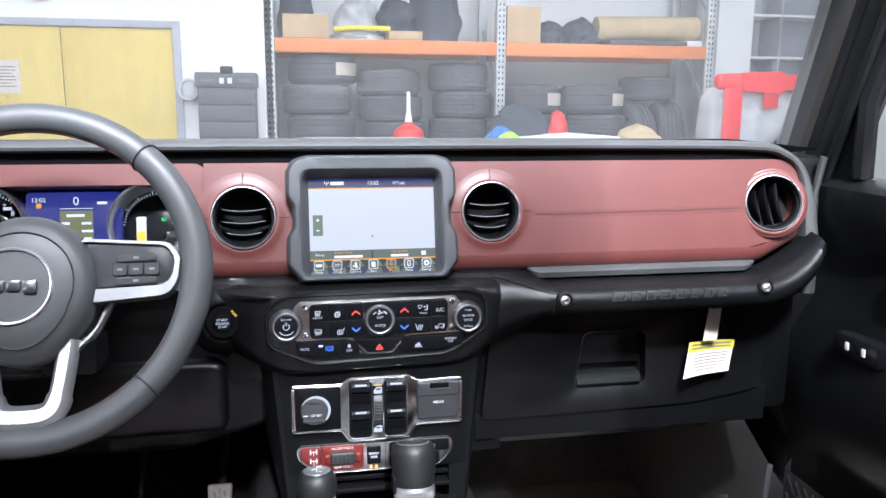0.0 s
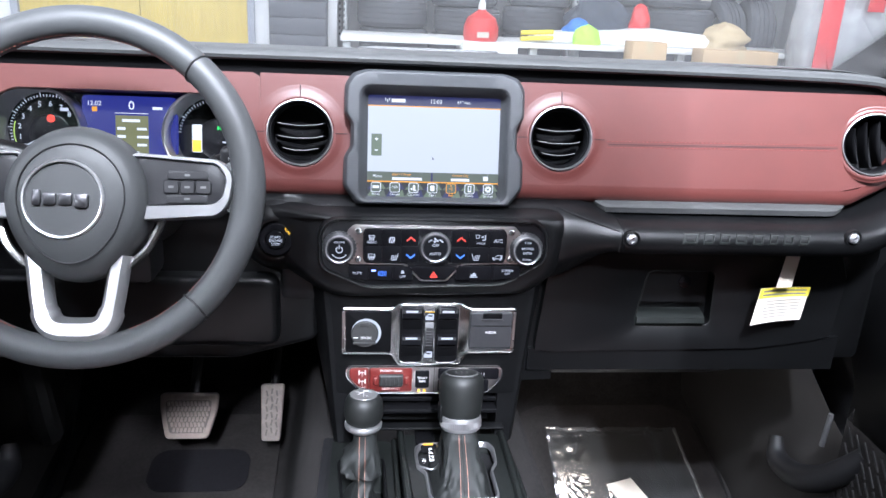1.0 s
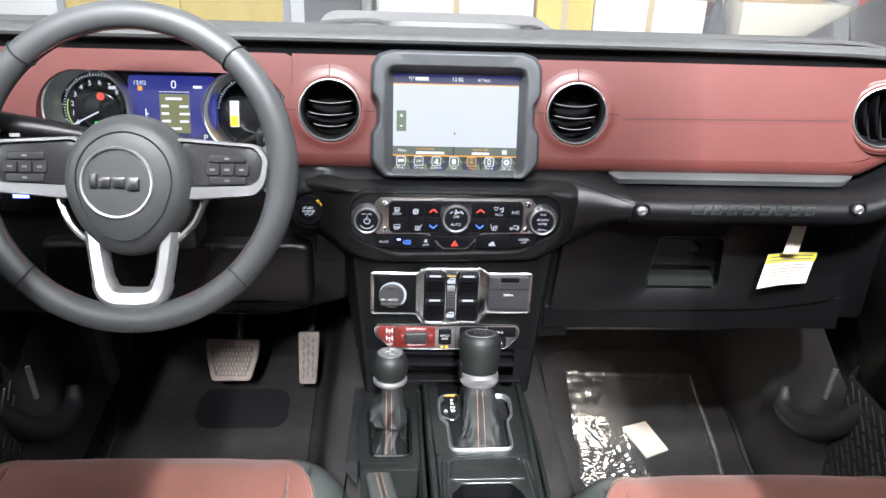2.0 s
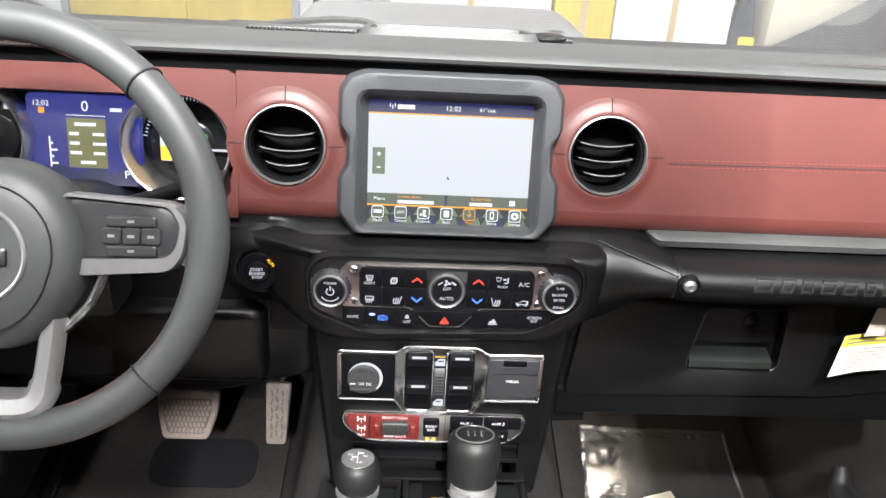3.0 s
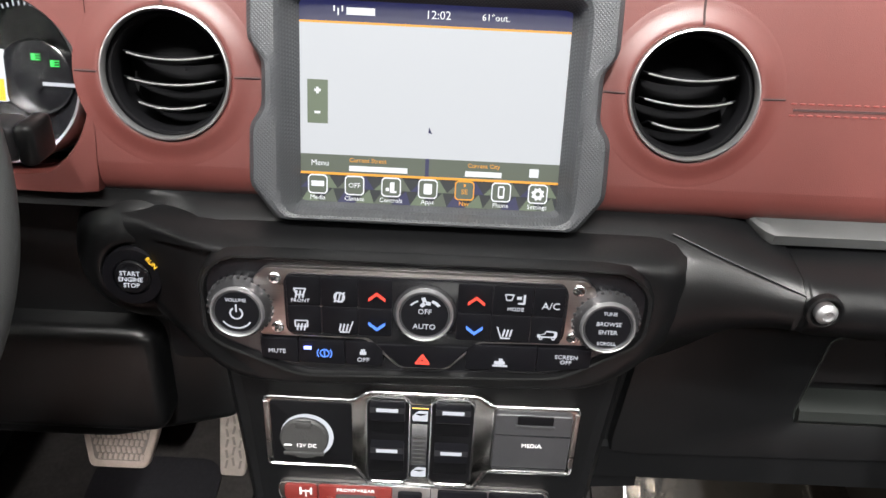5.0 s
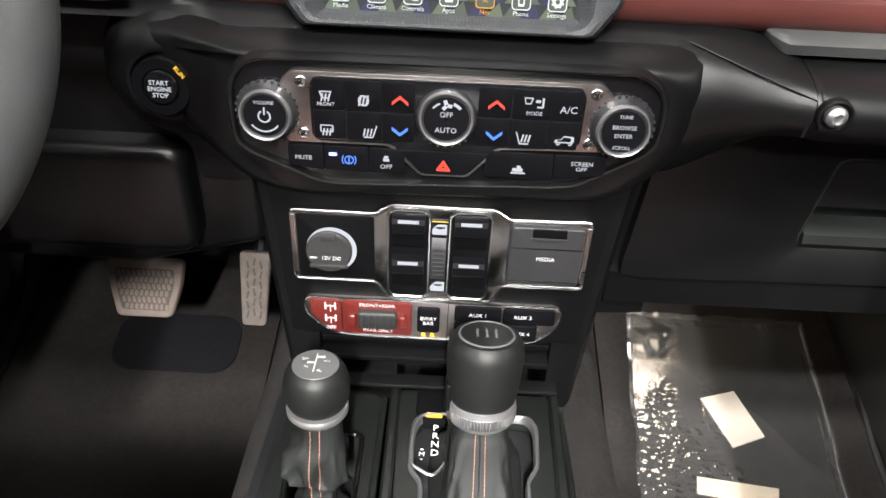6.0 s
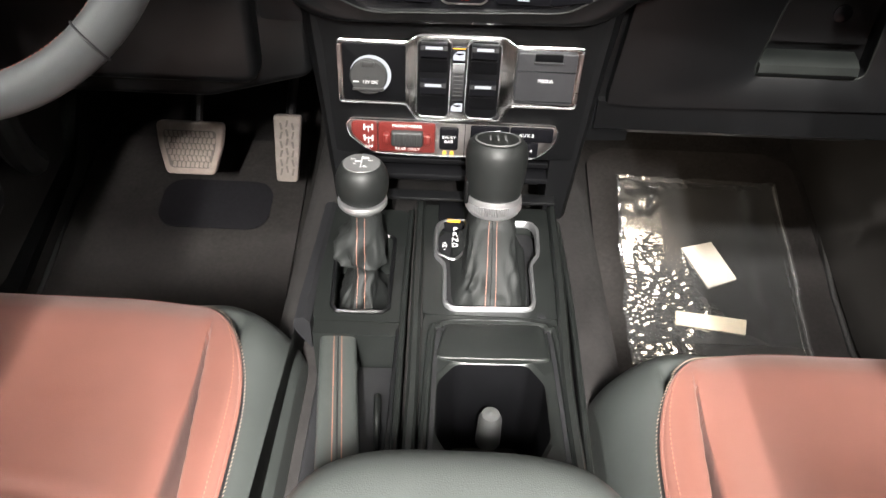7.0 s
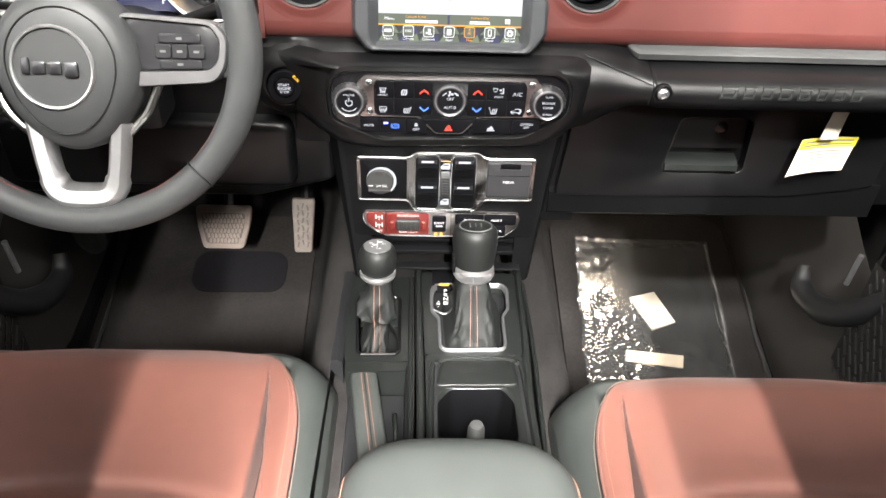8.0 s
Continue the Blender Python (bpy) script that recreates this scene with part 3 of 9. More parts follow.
part("cap", loft([[(0.118 + 0.020 * f * math.cos(a), 0.262 + 0.016 * f * math.sin(a), top(0, 0.262) + h) for a in np.linspace(0, 2 * math.pi, 28, endpoint=False)] for h, f in ((-0.003, 1.0), (0.003, 1.15), (0.006, 1.2), (0.0085, 1.05), (0.0095, 0.5))], (True, True)), PLASTIC, sensor)
part("base", box(0.102, 0.134, 0.250, 0.275, top(0, 0.262) - 0.004, top(0, 0.262) + 0.004, 0.002), DARK, sensor)
# tray in the pad and the defroster slots
zt = top(0, 0.245)
tray = collar([(rounded(rect(-0.106, 0.102, 0.190, 0.302), 0.02, 5), 0), (rounded(rect(-0.100, 0.096, 0.195, 0.297), 0.018, 5), 0.010), (rounded(rect(-0.094, 0.090, 0.201, 0.291), 0.016, 5), 0.0095), (rounded(rect(-0.088, 0.084, 0.207, 0.285), 0.014, 5), -0.006)], 80, (0, 0.245), (False, True))
part("pad_tray", move(tray, Matrix.Translation((0, 0.245, zt + 0.0015)) @ Euler((math.atan(-0.125), 0, 0)).to_matrix().to_4x4() @ Matrix.Translation((0, -0.245, 0)) @ Matrix(((1, 0, 0, 0), (0, 0, 1, 0), (0, 1, 0, 0), (0, 0, 0, 1)))), PAD, dashboard, "shallow tray with a raised rim")
floor_t = rounded(rect(-0.089, 0.085, 0.206, 0.286), 0.014, 5)
part("tray_floor", move(collar([(floor_t, -0.002), (floor_t, 0.0052), ([(x * 0.985, 0.246 + (y - 0.246) * 0.97) for x, y in floor_t], 0.0060)], 80, (0, 0.246), (False, True)), Matrix.Translation((0, 0.245, zt + 0.0015)) @ Euler((math.atan(-0.125), 0, 0)).to_matrix().to_4x4() @ Matrix.Translation((0, -0.245, 0)) @ Matrix(((1, 0, 0, 0), (0, 0, 1, 0), (0, 1, 0, 0), (0, 0, 0, 1)))), TRAY_SHINE, dashboard, "smooth shiny tray floor")
SLOPE_PAD = Matrix.Translation((0, 0.250, top(0, 0.250))) @ Euler((math.atan(-0.125), 0, 0)).to_matrix().to_4x4()
for gx0, gx1 in ((-0.245, -0.112), (0.108, 0.150)):
    grille = part("defroster_grille", move(box(gx0, gx1, 0.010, 0.056, -0.010, 0.0042, 0.002), SLOPE_PAD), PAD, dashboard, "low grained defroster cover")
    part("slot", move(box(gx0 + 0.002, gx1 - 0.002, 0.001, 0.0105, -0.006, 0.0012, 0), SLOPE_PAD), VOID, grille)
    for k in range(26):
        gx = gx0 + 0.004 + k * (gx1 - gx0 - 0.008) / 25
        part("fin", move(box(gx - 0.0007, gx + 0.0007, 0.0004, 0.0104, -0.002, 0.0026, 0), SLOPE_PAD), PLASTIC, grille)

# lower body behind everything
part("dash_core", box(-0.72, 0.640, 0.165, 0.33, 0.66, 0.868, 0.006), DARK, dashboard)
part("pad_support", box(-0.21, 0.630, 0.126, 0.165, 0.848, 0.874, 0.002), DARK, dashboard)
part("pad_support", box(-0.72, -0.211, 0.126, 0.165, 0.848, 0.874, 0.002), DARK, dashboard)
part("inner_core", box(-0.20, 0.15, 0.08, 0.30, 0.56, 0.70, 0.01), DARK, dashboard)

# centre fascia that carries the start button and the climate panel
centre_pts = rounded([(-0.238, 0.698), (-0.226, 0.706), (0.150, 0.708), (0.176, 0.704), (0.186, 0.690), (0.186, 0.664), (0.176, 0.628), (0.138, 0.590), (-0.138, 0.584), (-0.205, 0.616), (-0.238, 0.648)], 0.030, 8)
body = collar([(centre_pts, 0.12)] + [([(x * (1 - 0.20 * k), 0.655 + (z - 0.655) * (1 - 0.20 * k)) for x, z in centre_pts], 0.052 - 0.036 * math.sin(k * math.pi / 2) ** 0.75) for k in np.linspace(0, 1, 12)], 160, (0, 0.655), (False, True))
for vert in body.verts:
    ease = min(1, max(0, (-0.125 - vert.co.x) / 0.075))
    vert.co.y += 0.030 * ease * ease * (3 - 2 * ease)
part("centre_fascia", body, PLASTIC, dashboard, "black soft plastic centre fascia", 75)
part("fascia_ledge", loft([[(x, 0.040 + 0.022 * min(1, max(0, (-0.145 - x) / 0.03)), 0.7015), (x, 0.048 + 0.018 * min(1, max(0, (-0.145 - x) / 0.03)), 0.7095), (x, 0.066, 0.7135), (x, 0.10, 0.7135), (x, 0.10, 0.70)] for x in np.linspace(-0.70, 0.152, 60)], (True, True)), PLASTIC, dashboard, "black ledge below the red panels", 60)
knee = rounded([(-0.70, 0.715), (-0.236, 0.715), (-0.236, 0.640), (-0.205, 0.606), (-0.15, 0.575), (-0.15, 0.50), (-0.26, 0.47), (-0.70, 0.47)], 0.012, 4)
part("knee_panel", prism(knee, 0.085, 0.20, 0.008, 3), PLASTIC, dashboard, "black lower panel under the wheel")
part("side_lobe", collar([(circle(-0.199, 0.660, r, 56), y) for r, y in ((0.056, 0.084), (0.050, 0.070), (0.044, 0.060), (0.038, 0.053), (0.032, 0.0485), (0.027, 0.0462), (0.0235, 0.0458), (0.0215, 0.050))], 56, (-0.199, 0.660)), PLASTIC, dashboard, "raised round housing of the start button", 75)

# start button
start = thing("start_button", (-0.199, 0.043, 0.660), "round black engine start button with white print", "push button")
part("surround_disc", lathe([(0.0212, -0.006), (0.0212, 0.0), (0.0200, 0.0018), (0.0132, 0.0020), (0.0126, -0.001)], 48, facing(-0.199, 0.042, 0.660, 6)), BUTTON, start)
part("cap", lathe([(0.0123, -0.002), (0.0123, 0.0020), (0.0112, 0.0034), (0.0006, 0.0040)], 48, facing(-0.199, 0.042, 0.660, 6)), GLOSS, start)
for k, s in enumerate(("START", "ENGINE", "STOP")):
    part("print", words(s, 0.0047, facing(-0.199, 0.0372, 0.6645 - k * 0.0046, 6)), LIT_WHITE, start)
part("run_light", words("RUN", 0.0046, facing(-0.199, 0.0385, 0.660, 6) @ pose(0.0145, 0.0120, 0, 0, 0, -50)), LIT_AMBER, start, "lit amber run mark")
part("print", bar(-0.2035, -0.1945, 0.6425, 0.6448, 0.0392), GREY_INK, start)

# ---- touch screen ----
M_SCR = Matrix.Translation((0, 0.058, 0.7155)) @ Euler((radians(-11.0), 0, 0)).to_matrix().to_4x4()
screen = thing("touch_screen", (0, 0.05, 0.71), "lit touch screen in a thick notched dark grey bezel", "touch screen")
half = [(0.087, 0.1575), (0.104, 0.1520), (0.1130, 0.138), (0.1135, 0.1035), (0.1050, 0.0915), (0.1055, 0.0620), (0.1135, 0.0500), (0.1142, 0.0130), (0.0975, -0.0098)]
shape = [(x - 0.0015, v) for x, v in rounded(half + [(-x, v) for x, v in reversed(half)], 0.0035, 3)]
ctr = (0, 0.064)


def shrunk(pts, sx, sz, dz=0.0):
    return [(x * sx, ctr[1] + (z - ctr[1]) * sz + dz) for x, z in pts]


lit = rounded(rect(-0.0852, 0.0832, 0.0, 0.1272), 0.003, 3)
rim_in = rounded(rect(-0.0965, 0.0925, -0.0042, 0.1390), 0.016, 6)
bez = collar([(shape, 0.05), (shape, -0.0120), (shrunk(shape, 0.985, 0.985), -0.0185), (shrunk(shape, 0.955, 0.962), -0.0228), (shrunk(shape, 0.925, 0.945), -0.0236), (rim_in, -0.0222),
              (rounded(rect(-0.0935, 0.0900, -0.0036, 0.1362), 0.013, 6), -0.0195), (rounded(rect(-0.0885, 0.0865, -0.003, 0.1315), 0.007, 4), -0.006), (lit, -0.001)], 200, ctr)
part("bezel", move(bez, M_SCR), BEZEL, screen, "dark grey textured bezel with notched sides", 28)
display = part("display", move(box(-0.0852, 0.0832, 0.0, 0.004, 0.0, 0.1272, 0), M_SCR), SCREEN_DARK, screen, "glossy lit display")


def scr(name, x0, x1, v0, v1, mat, lift=0.0004, label=""):
    return part(name, move(box(x0, x1, -lift, 0.0, v0, v1, 0), M_SCR), mat, display, label)


def scr_word(s, size, x, v, mat=None, lift=0.0012, align="CENTER"):
    return part("print", words(s, size, M_SCR @ Matrix.Translation((x, -lift, v)) @ Euler((radians(90), 0, 0)).to_matrix().to_4x4(), 0.0001, align), mat or SCREEN_INK, display)


scr("status_bar", -0.0852, 0.0832, 0.1145, 0.1272, SCREEN_NAVY, 0.0004, "navy status bar")
scr("status_line", -0.0852, 0.0832, 0.1135, 0.1148, SCREEN_ORANGE, 0.0008)
scr("map_area", -0.0852, 0.0832, 0.0315, 0.1135, SCREEN_WHITE, 0.0004, "blank white map area")
scr("zoom_box", -0.0805, -0.0675, 0.0515, 0.0790, SCREEN_GREEN, 0.0008, "grey-green zoom box")
scr("plus_sign", -0.0760, -0.0720, 0.0716, 0.0732, SCREEN_INK, 0.0012)
scr("plus_sign", -0.0747, -0.0733, 0.0704, 0.0744, SCREEN_INK, 0.0016)
scr("minus_sign", -0.0760, -0.0722, 0.0577, 0.0592, SCREEN_INK, 0.0012)
scr("street_bar", -0.0852, 0.0832, 0.0195, 0.0315, SCREEN_OLIVE, 0.0004, "olive street bar")
scr("divider", -0.0040, -0.0016, 0.0195, 0.0315, SCREEN_NAVY, 0.0008)
scr("dock_line", -0.0852, 0.0832, 0.0183, 0.0198, SCREEN_ORANGE, 0.0010)
part("map_arrow", move(prism([(-0.0025, 0.0520), (-0.0003, 0.0478), (-0.0028, 0.0484)], -0.0008, 0, 0), M_SCR), SCREEN_NAVY, display)
for i in range(14):
    for j in range(2):
        x0 = -0.0852 + i * 0.01203
        tri = [(x0, j * 0.0092), (x0 + 0.01203, j * 0.0092), (x0 + 0.006 + 0.003 * ((i + j) % 2), (j + 1) * 0.0092)]
        part("dock_tile", move(prism(tri, -0.0006, 0, 0), M_SCR), (SCREEN_GREEN, SCREEN_NAVY, SCREEN_OLIVE)[(i * 2 + j) % 3], display)
scr("print_bar", -0.0560, -0.0385, 0.1188, 0.1232, SCREEN_INK, 0.0012)
scr_word("12:02", 0.0072, 0.0005, 0.1208)
scr_word("61\u00b0out.", 0.0058, 0.036, 0.1208)
part("antenna_mark", move(join(box(-0.0615, -0.0607, -0.0012, 0, 0.1184, 0.1226, 0), box(-0.0640, -0.0632, -0.0012, 0, 0.1206, 0.1240, 0), box(-0.0590, -0.0582, -0.0012, 0, 0.1206, 0.1240, 0)), M_SCR), SCREEN_INK, display)
scr_word("Menu", 0.0052, -0.0725, 0.0258)
scr_word("Current Street", 0.0040, -0.0535, 0.0284, SCREEN_ORANGE, align="LEFT")
scr("print_bar", -0.0535, -0.0155, 0.0212, 0.0246, SCREEN_INK, 0.0012)
scr_word("Current City", 0.0040, 0.0235, 0.0284, SCREEN_ORANGE, align="LEFT")
scr("print_bar", 0.0222, 0.0460, 0.0212, 0.0246, SCREEN_INK, 0.0012)
scr("list_mark", 0.0640, 0.0700, 0.0225, 0.0280, SCREEN_INK, 0.0012)
for k, s in enumerate(("Media", "Climate", "Controls", "Apps", "Nav", "Phone", "Settings")):
    x = -0.0740 + k * 0.0241
    mt = SCREEN_ORANGE if s == "Nav" else SCREEN_INK
    ring_o, ring_i = rounded(rect(x - 0.0064, x + 0.0064, 0.0052, 0.0180), 0.002, 3), rounded(rect(x - 0.0057, x + 0.0057, 0.0059, 0.0173), 0.0016, 3)
    part("icon_frame", move(collar([(ring_o, 0), (ring_o, -0.0014), (ring_i, -0.0014), (ring_i, 0)], 24, (x, 0.0116)), M_SCR), mt, display)
    scr("icon_back", x - 0.0057, x + 0.0057, 0.0059, 0.0173, SCREEN_OLIVE, 0.0009)
    scr_word(s, 0.0042, x, 0.0028, mt, 0.0016)
    if s == "Media":
        scr("icon", x - 0.0042, x + 0.0042, 0.0102, 0.0138, mt, 0.0014)
    elif s == "Climate":
        scr_word("OFF", 0.0046, x, 0.0116, mt, 0.0014)
    elif s == "Nav":
        scr_word("SE", 0.0046, x, 0.0108, mt, 0.0014)
        scr("icon", x - 0.0006, x + 0.0006, 0.0142, 0.0160, mt, 0.0014)
    elif s == "Phone":
        part("icon", move(collar([(rect(x - 0.0022, x + 0.0022, 0.0076, 0.0158), 0), (rect(x - 0.0022, x + 0.0022, 0.0076, 0.0158), -0.0015), (rect(x - 0.0013, x + 0.0013, 0.0092, 0.0148), -0.0015), (rect(x - 0.0013, x + 0.0013, 0.0092, 0.0148), 0)], 24, (x, 0.0118)), M_SCR), mt, display)
    elif s == "Settings":
        gear = [(x + (0.0044 if (i // 2) % 2 else 0.0035) * math.cos(2 * math.pi * i / 32), 0.0116 + (0.0044 if (i // 2) % 2 else 0.0035) * math.sin(2 * math.pi * i / 32)) for i in range(32)]
        part("icon", move(collar([(gear, 0), (gear, -0.0015), (circle(x, 0.0116, 0.0015), -0.0015), (circle(x, 0.0116, 0.0015), 0)], 64, (x, 0.0116)), M_SCR), mt, display)
    elif s == "Apps":
        part("icon", move(prism(rounded(rect(x - 0.0028, x + 0.0028, 0.0080, 0.0152), 0.0014), -0.0014, 0, 0), M_SCR), mt, display)
    else:
        part("icon", move(join(box(x - 0.0008, x + 0.0022, -0.0014, 0, 0.0080, 0.0150, 0), box(x - 0.0036, x - 0.0014, -0.0014, 0, 0.0090, 0.0112, 0), box(x + 0.0008, x + 0.0036, -0.0013, 0, 0.0078, 0.0092, 0)), M_SCR), mt, display)

# ---- climate panel ----
climate = thing("climate_panel", (0, 0.01, 0.62), "black climate control panel with metal plate and lit buttons", "control panel")
c_out = rounded([(-0.1375, 0.688), (-0.124, 0.7035), (0.124, 0.7045), (0.1385, 0.690), (0.1385, 0.654), (0.088, 0.6235), (-0.080, 0.6175), (-0.1375, 0.643)], 0.011, 5)
cc = (0, 0.662)
sc = lambda f: [(x * f, cc[1] + (z - cc[1]) * (1 - (1 - f) * 2.2)) for x, z in c_out]
part("surround", collar([(sc(1.035), 0.026), (sc(1.03), 0.004), (sc(1.015), -0.0005), (c_out, 0.0), (sc(0.985), 0.006)], 120, cc), PLASTIC, climate)
part("back_plate", prism(sc(0.99), 0.0035, 0.02, 0), GLOSS, climate)
plate_pts = rounded([(-0.104, 0.6475), (-0.047, 0.6475), (-0.037, 0.6475), (-0.0155, 0.6262), (0.0165, 0.6265), (0.0365, 0.6485), (0.106, 0.6505), (0.106, 0.690), (0.098, 0.6985), (-0.098, 0.6978), (-0.106, 0.690)], 0.003, 3)
part("plate", prism(plate_pts, 0.0, 0.006, 0.0008), ROSE, climate, "warm silver metal plate")
bank = rounded([(-0.0835, 0.6500), (-0.0345, 0.6500), (-0.0150, 0.6290), (0.0160, 0.6292), (0.0345, 0.6510), (0.0855, 0.6525), (0.0885, 0.6575), (0.0885, 0.6900), (0.0845, 0.6960), (-0.0830, 0.6952), (-0.0870, 0.6900), (-0.0870, 0.6550)], 0.003, 3)
part("button_bank", prism(bank, -0.0022, 0.004, 0.0008), GLOSS, climate)
for x0, x1 in ((-0.085, -0.0642), (-0.0638, -0.0412), (-0.0408, -0.020), (0.0205, 0.0418), (0.0422, 0.0668), (0.0672, 0.0865)):
    for z0, z1 in ((0.6732, 0.6940), (0.6525, 0.6728)):
        part("button", prism(rounded(rect(x0, x1, z0, z1), 0.0015, 2), -0.0027, 0.0, 0.0004), BUTTON, climate)
for x0, x1 in ((-0.104, -0.0802), (-0.0798, -0.0502), (-0.0498, -0.026)):
    part("button", prism(rounded([(x0, 0.6285 + 0.12 * max(0, -x0 - 0.085)), (x1, 0.6275), (x1, 0.6460), (x0, 0.6460)], 0.0015, 2), -0.0010, 0.004, 0.0003), BUTTON, climate)
for x0, x1 in ((0.028, 0.0733), (0.0737, 0.108)):
    part("button", prism(rounded([(x0, 0.629), (x1, 0.629 + 0.2 * max(0, x1 - 0.085)), (x1, 0.6478), (x0, 0.6478)], 0.0015, 2), -0.0010, 0.004, 0.0003), BUTTON, climate)
for sx, sz in ((-0.0925, 0.6905), (-0.0925, 0.6545), (0.0945, 0.6915), (0.0945, 0.6565)):
    screw = part("screw", lathe([(0.0040, -0.002), (0.0040, 0.0008), (0.0034, 0.0014), (0.0008, 0.0016)], 18, facing(sx, 0.0, sz)), CHROME, climate, "small bright screw")
    part("slot", join(move(box(-0.0022, 0.0022, -0.0021, -0.0014, -0.0004, 0.0004, 0), pose(sx, 0, sz, 0, 35, 0)), move(box(-0.0004, 0.0004, -0.0021, -0.0014, -0.0022, 0.0022, 0), pose(sx, 0, sz, 0, 35, 0))), DARK, screw)


def dial(x, z, r, deep, lines, turned=0.0):
    at = facing(x, 0.0165, z, 5)
    knob = part("dial", lathe([(r * 1.30, -0.006), (r * 1.30, 0.001), (r * 1.26, 0.003), (r * 1.20, deep * 0.45), (r * 1.10, deep * 0.62), (r * 1.05, deep * 0.86), (r * 0.95, deep * 0.92), (r * 0.83, deep - 0.001)], 48, at), DIAL, climate, "dark ribbed dial with a bright rim")
    part("rim", lathe([(r * 1.045, deep * 0.80), (r * 1.010, deep - 0.0002), (r * 0.975, deep + 0.0008), (r * 0.925, deep + 0.0004), (r * 0.900, deep - 0.002)], 56, at), RIM, knob)
    part("face", lathe([(r * 0.885, deep - 0.0012), (0.0005, deep - 0.0004)], 40, facing(x, 0.0165, z, 5)), BUTTON, knob)
    for i in range(28):
        a = 2 * math.pi * i / 28
        part("rib", move(box(r * 1.12, r * 1.265, -0.0009, 0.0009, 0.002, deep * 0.50, 0), facing(x, 0.0165, z, 5) @ pose(0, 0, 0, 0, 0, math.degrees(a))), DIAL, knob)
    for s, size, dx, dz, a in lines:
        part("print", words(s, size, facing(x, 0.0165, z, 5) @ pose(dx, dz, deep + 0.0004, 0, 0, a)), LIT_WHITE, knob)
    return knob


def arc(x, z, r, a0, a1, w, deep, n=10, y=0.0165):
    o = [(r * math.cos(radians(a)), r * math.sin(radians(a))) for a in np.linspace(a0, a1, n)]
    i = [((r - w) * math.cos(radians(a)), (r - w) * math.sin(radians(a))) for a in np.linspace(a1, a0, n)]
    bm = bmesh.new()
    bm.faces.new([bm.verts.new((p, q, deep + 0.0005)) for p, q in o + i])
    return move(bm, facing(x, y, z, 5))


k1 = dial(-0.1180, 0.6605, 0.0170, 0.016, [("VOLUME", 0.0034, 0, 0.0092, 0)])
part("print", arc(-0.1180, 0.6605, 0.0110, 215, 325, 0.0011, 0.016), LIT_WHITE, k1)
part("print", arc(-0.1180, 0.6605, 0.0044, 120, 420, 0.0011, 0.016, 18), LIT_WHITE, k1)
part("print", move(box(-0.0005, 0.0005, 0.001, 0.0062, 0.0162, 0.0166, 0), facing(-0.1180, 0.0165, 0.6605, 5)), LIT_WHITE, k1)
k2 = dial(0.0005, 0.6642, 0.0180, 0.015, [("OFF", 0.0050, 0, 0.0032, 0), ("AUTO", 0.0052, 0, -0.0075, 0)])
part("print", join(arc(0.0005, 0.6642, 0.0128, 40, 68, 0.002, 0.015, 5), arc(0.0005, 0.6642, 0.0122, 112, 140, 0.0012, 0.015, 5)), LIT_WHITE, k2)
part("fan_mark", join(*[move(box(-0.0012, 0.0012, 0.0005, 0.0036, 0.0154, 0.0158, 0), facing(0.0005, 0.0165, 0.6642, 5) @ pose(0, 0.0098, 0, 0, 0, a)) for a in (20, 140, 260)]), LIT_WHITE, k2)
dial(0.1165, 0.6618, 0.0174, 0.016, [("TUNE", 0.0034, 0, 0.0105, 0), ("BROWSE", 0.0040, 0, 0.0032, 0), ("ENTER", 0.0040, 0, -0.0026, 0), ("SCROLL", 0.0034, 0, -0.0108, 0)])


def mark(name, bm, mat):
    return part(name, bm, mat, climate)


def chevron(x, z, up, mat):
    s = 1 if up else -1
    mark("chevron", prism([(x - 0.0052, z - 0.0018 * s), (x, z + 0.0026 * s), (x + 0.0052, z - 0.0018 * s), (x + 0.0052, z - 0.0038 * s), (x, z + 0.0006 * s), (x - 0.0052, z - 0.0038 * s)][::s], -0.0046, -0.0038, 0), mat)


chevron(-0.0292, 0.6830, True, LIT_RED)
chevron(-0.0292, 0.6600, False, LIT_BLUE)
chevron(0.0320, 0.6835, True, LIT_RED)
chevron(0.0318, 0.6605, False, LIT_BLUE)


def print_at(s, size, x, z, mat=None, y=-0.0042):
    mark("print", words(s, size, facing(x, y, z)), mat or LIT_WHITE)


def outline_mark(pts, w=0.82, y=-0.0045, mat=None, name="icon"):
    cx, cz = sum(p[0] for p in pts) / len(pts), sum(p[1] for p in pts) / len(pts)
    inn = [(cx + (x - cx) * w, cz + (z - cz) * w) for x, z in pts]
    mark(name, collar([(pts, y + 0.0006), (pts, y), (inn, y), (inn, y + 0.0006)], 40, (cx, cz)), mat or LIT_WHITE)


def waves(x, z, h=0.0042, n=3, lean=0.0, step=0.0022):
    mark("icon", join(*[move(box(-0.0005, 0.0005, -0.0046, -0.0040, -h / 2, h / 2, 0), pose(x + (i - (n - 1) / 2) * step, 0, z, 0, 12 + lean, 0)) for i in range(n)]), LIT_WHITE)


outline_mark([(-0.0805, 0.6865), (-0.0725, 0.6865), (-0.0740, 0.6815), (-0.0790, 0.6815)], 0.74)
waves(-0.0765, 0.6822, 0.005)
print_at("FRONT", 0.0035, -0.0765, 0.6775)
outline_mark(rect(-0.0808, -0.0722, 0.6580, 0.6630), 0.8)
waves(-0.0765, 0.6580, 0.005)
outline_mark(circle(-0.0523, 0.6812, 0.0036, 20), 0.78)
waves(-0.0523, 0.6812, 0.0075)
waves(-0.0500, 0.6590, 0.0052)
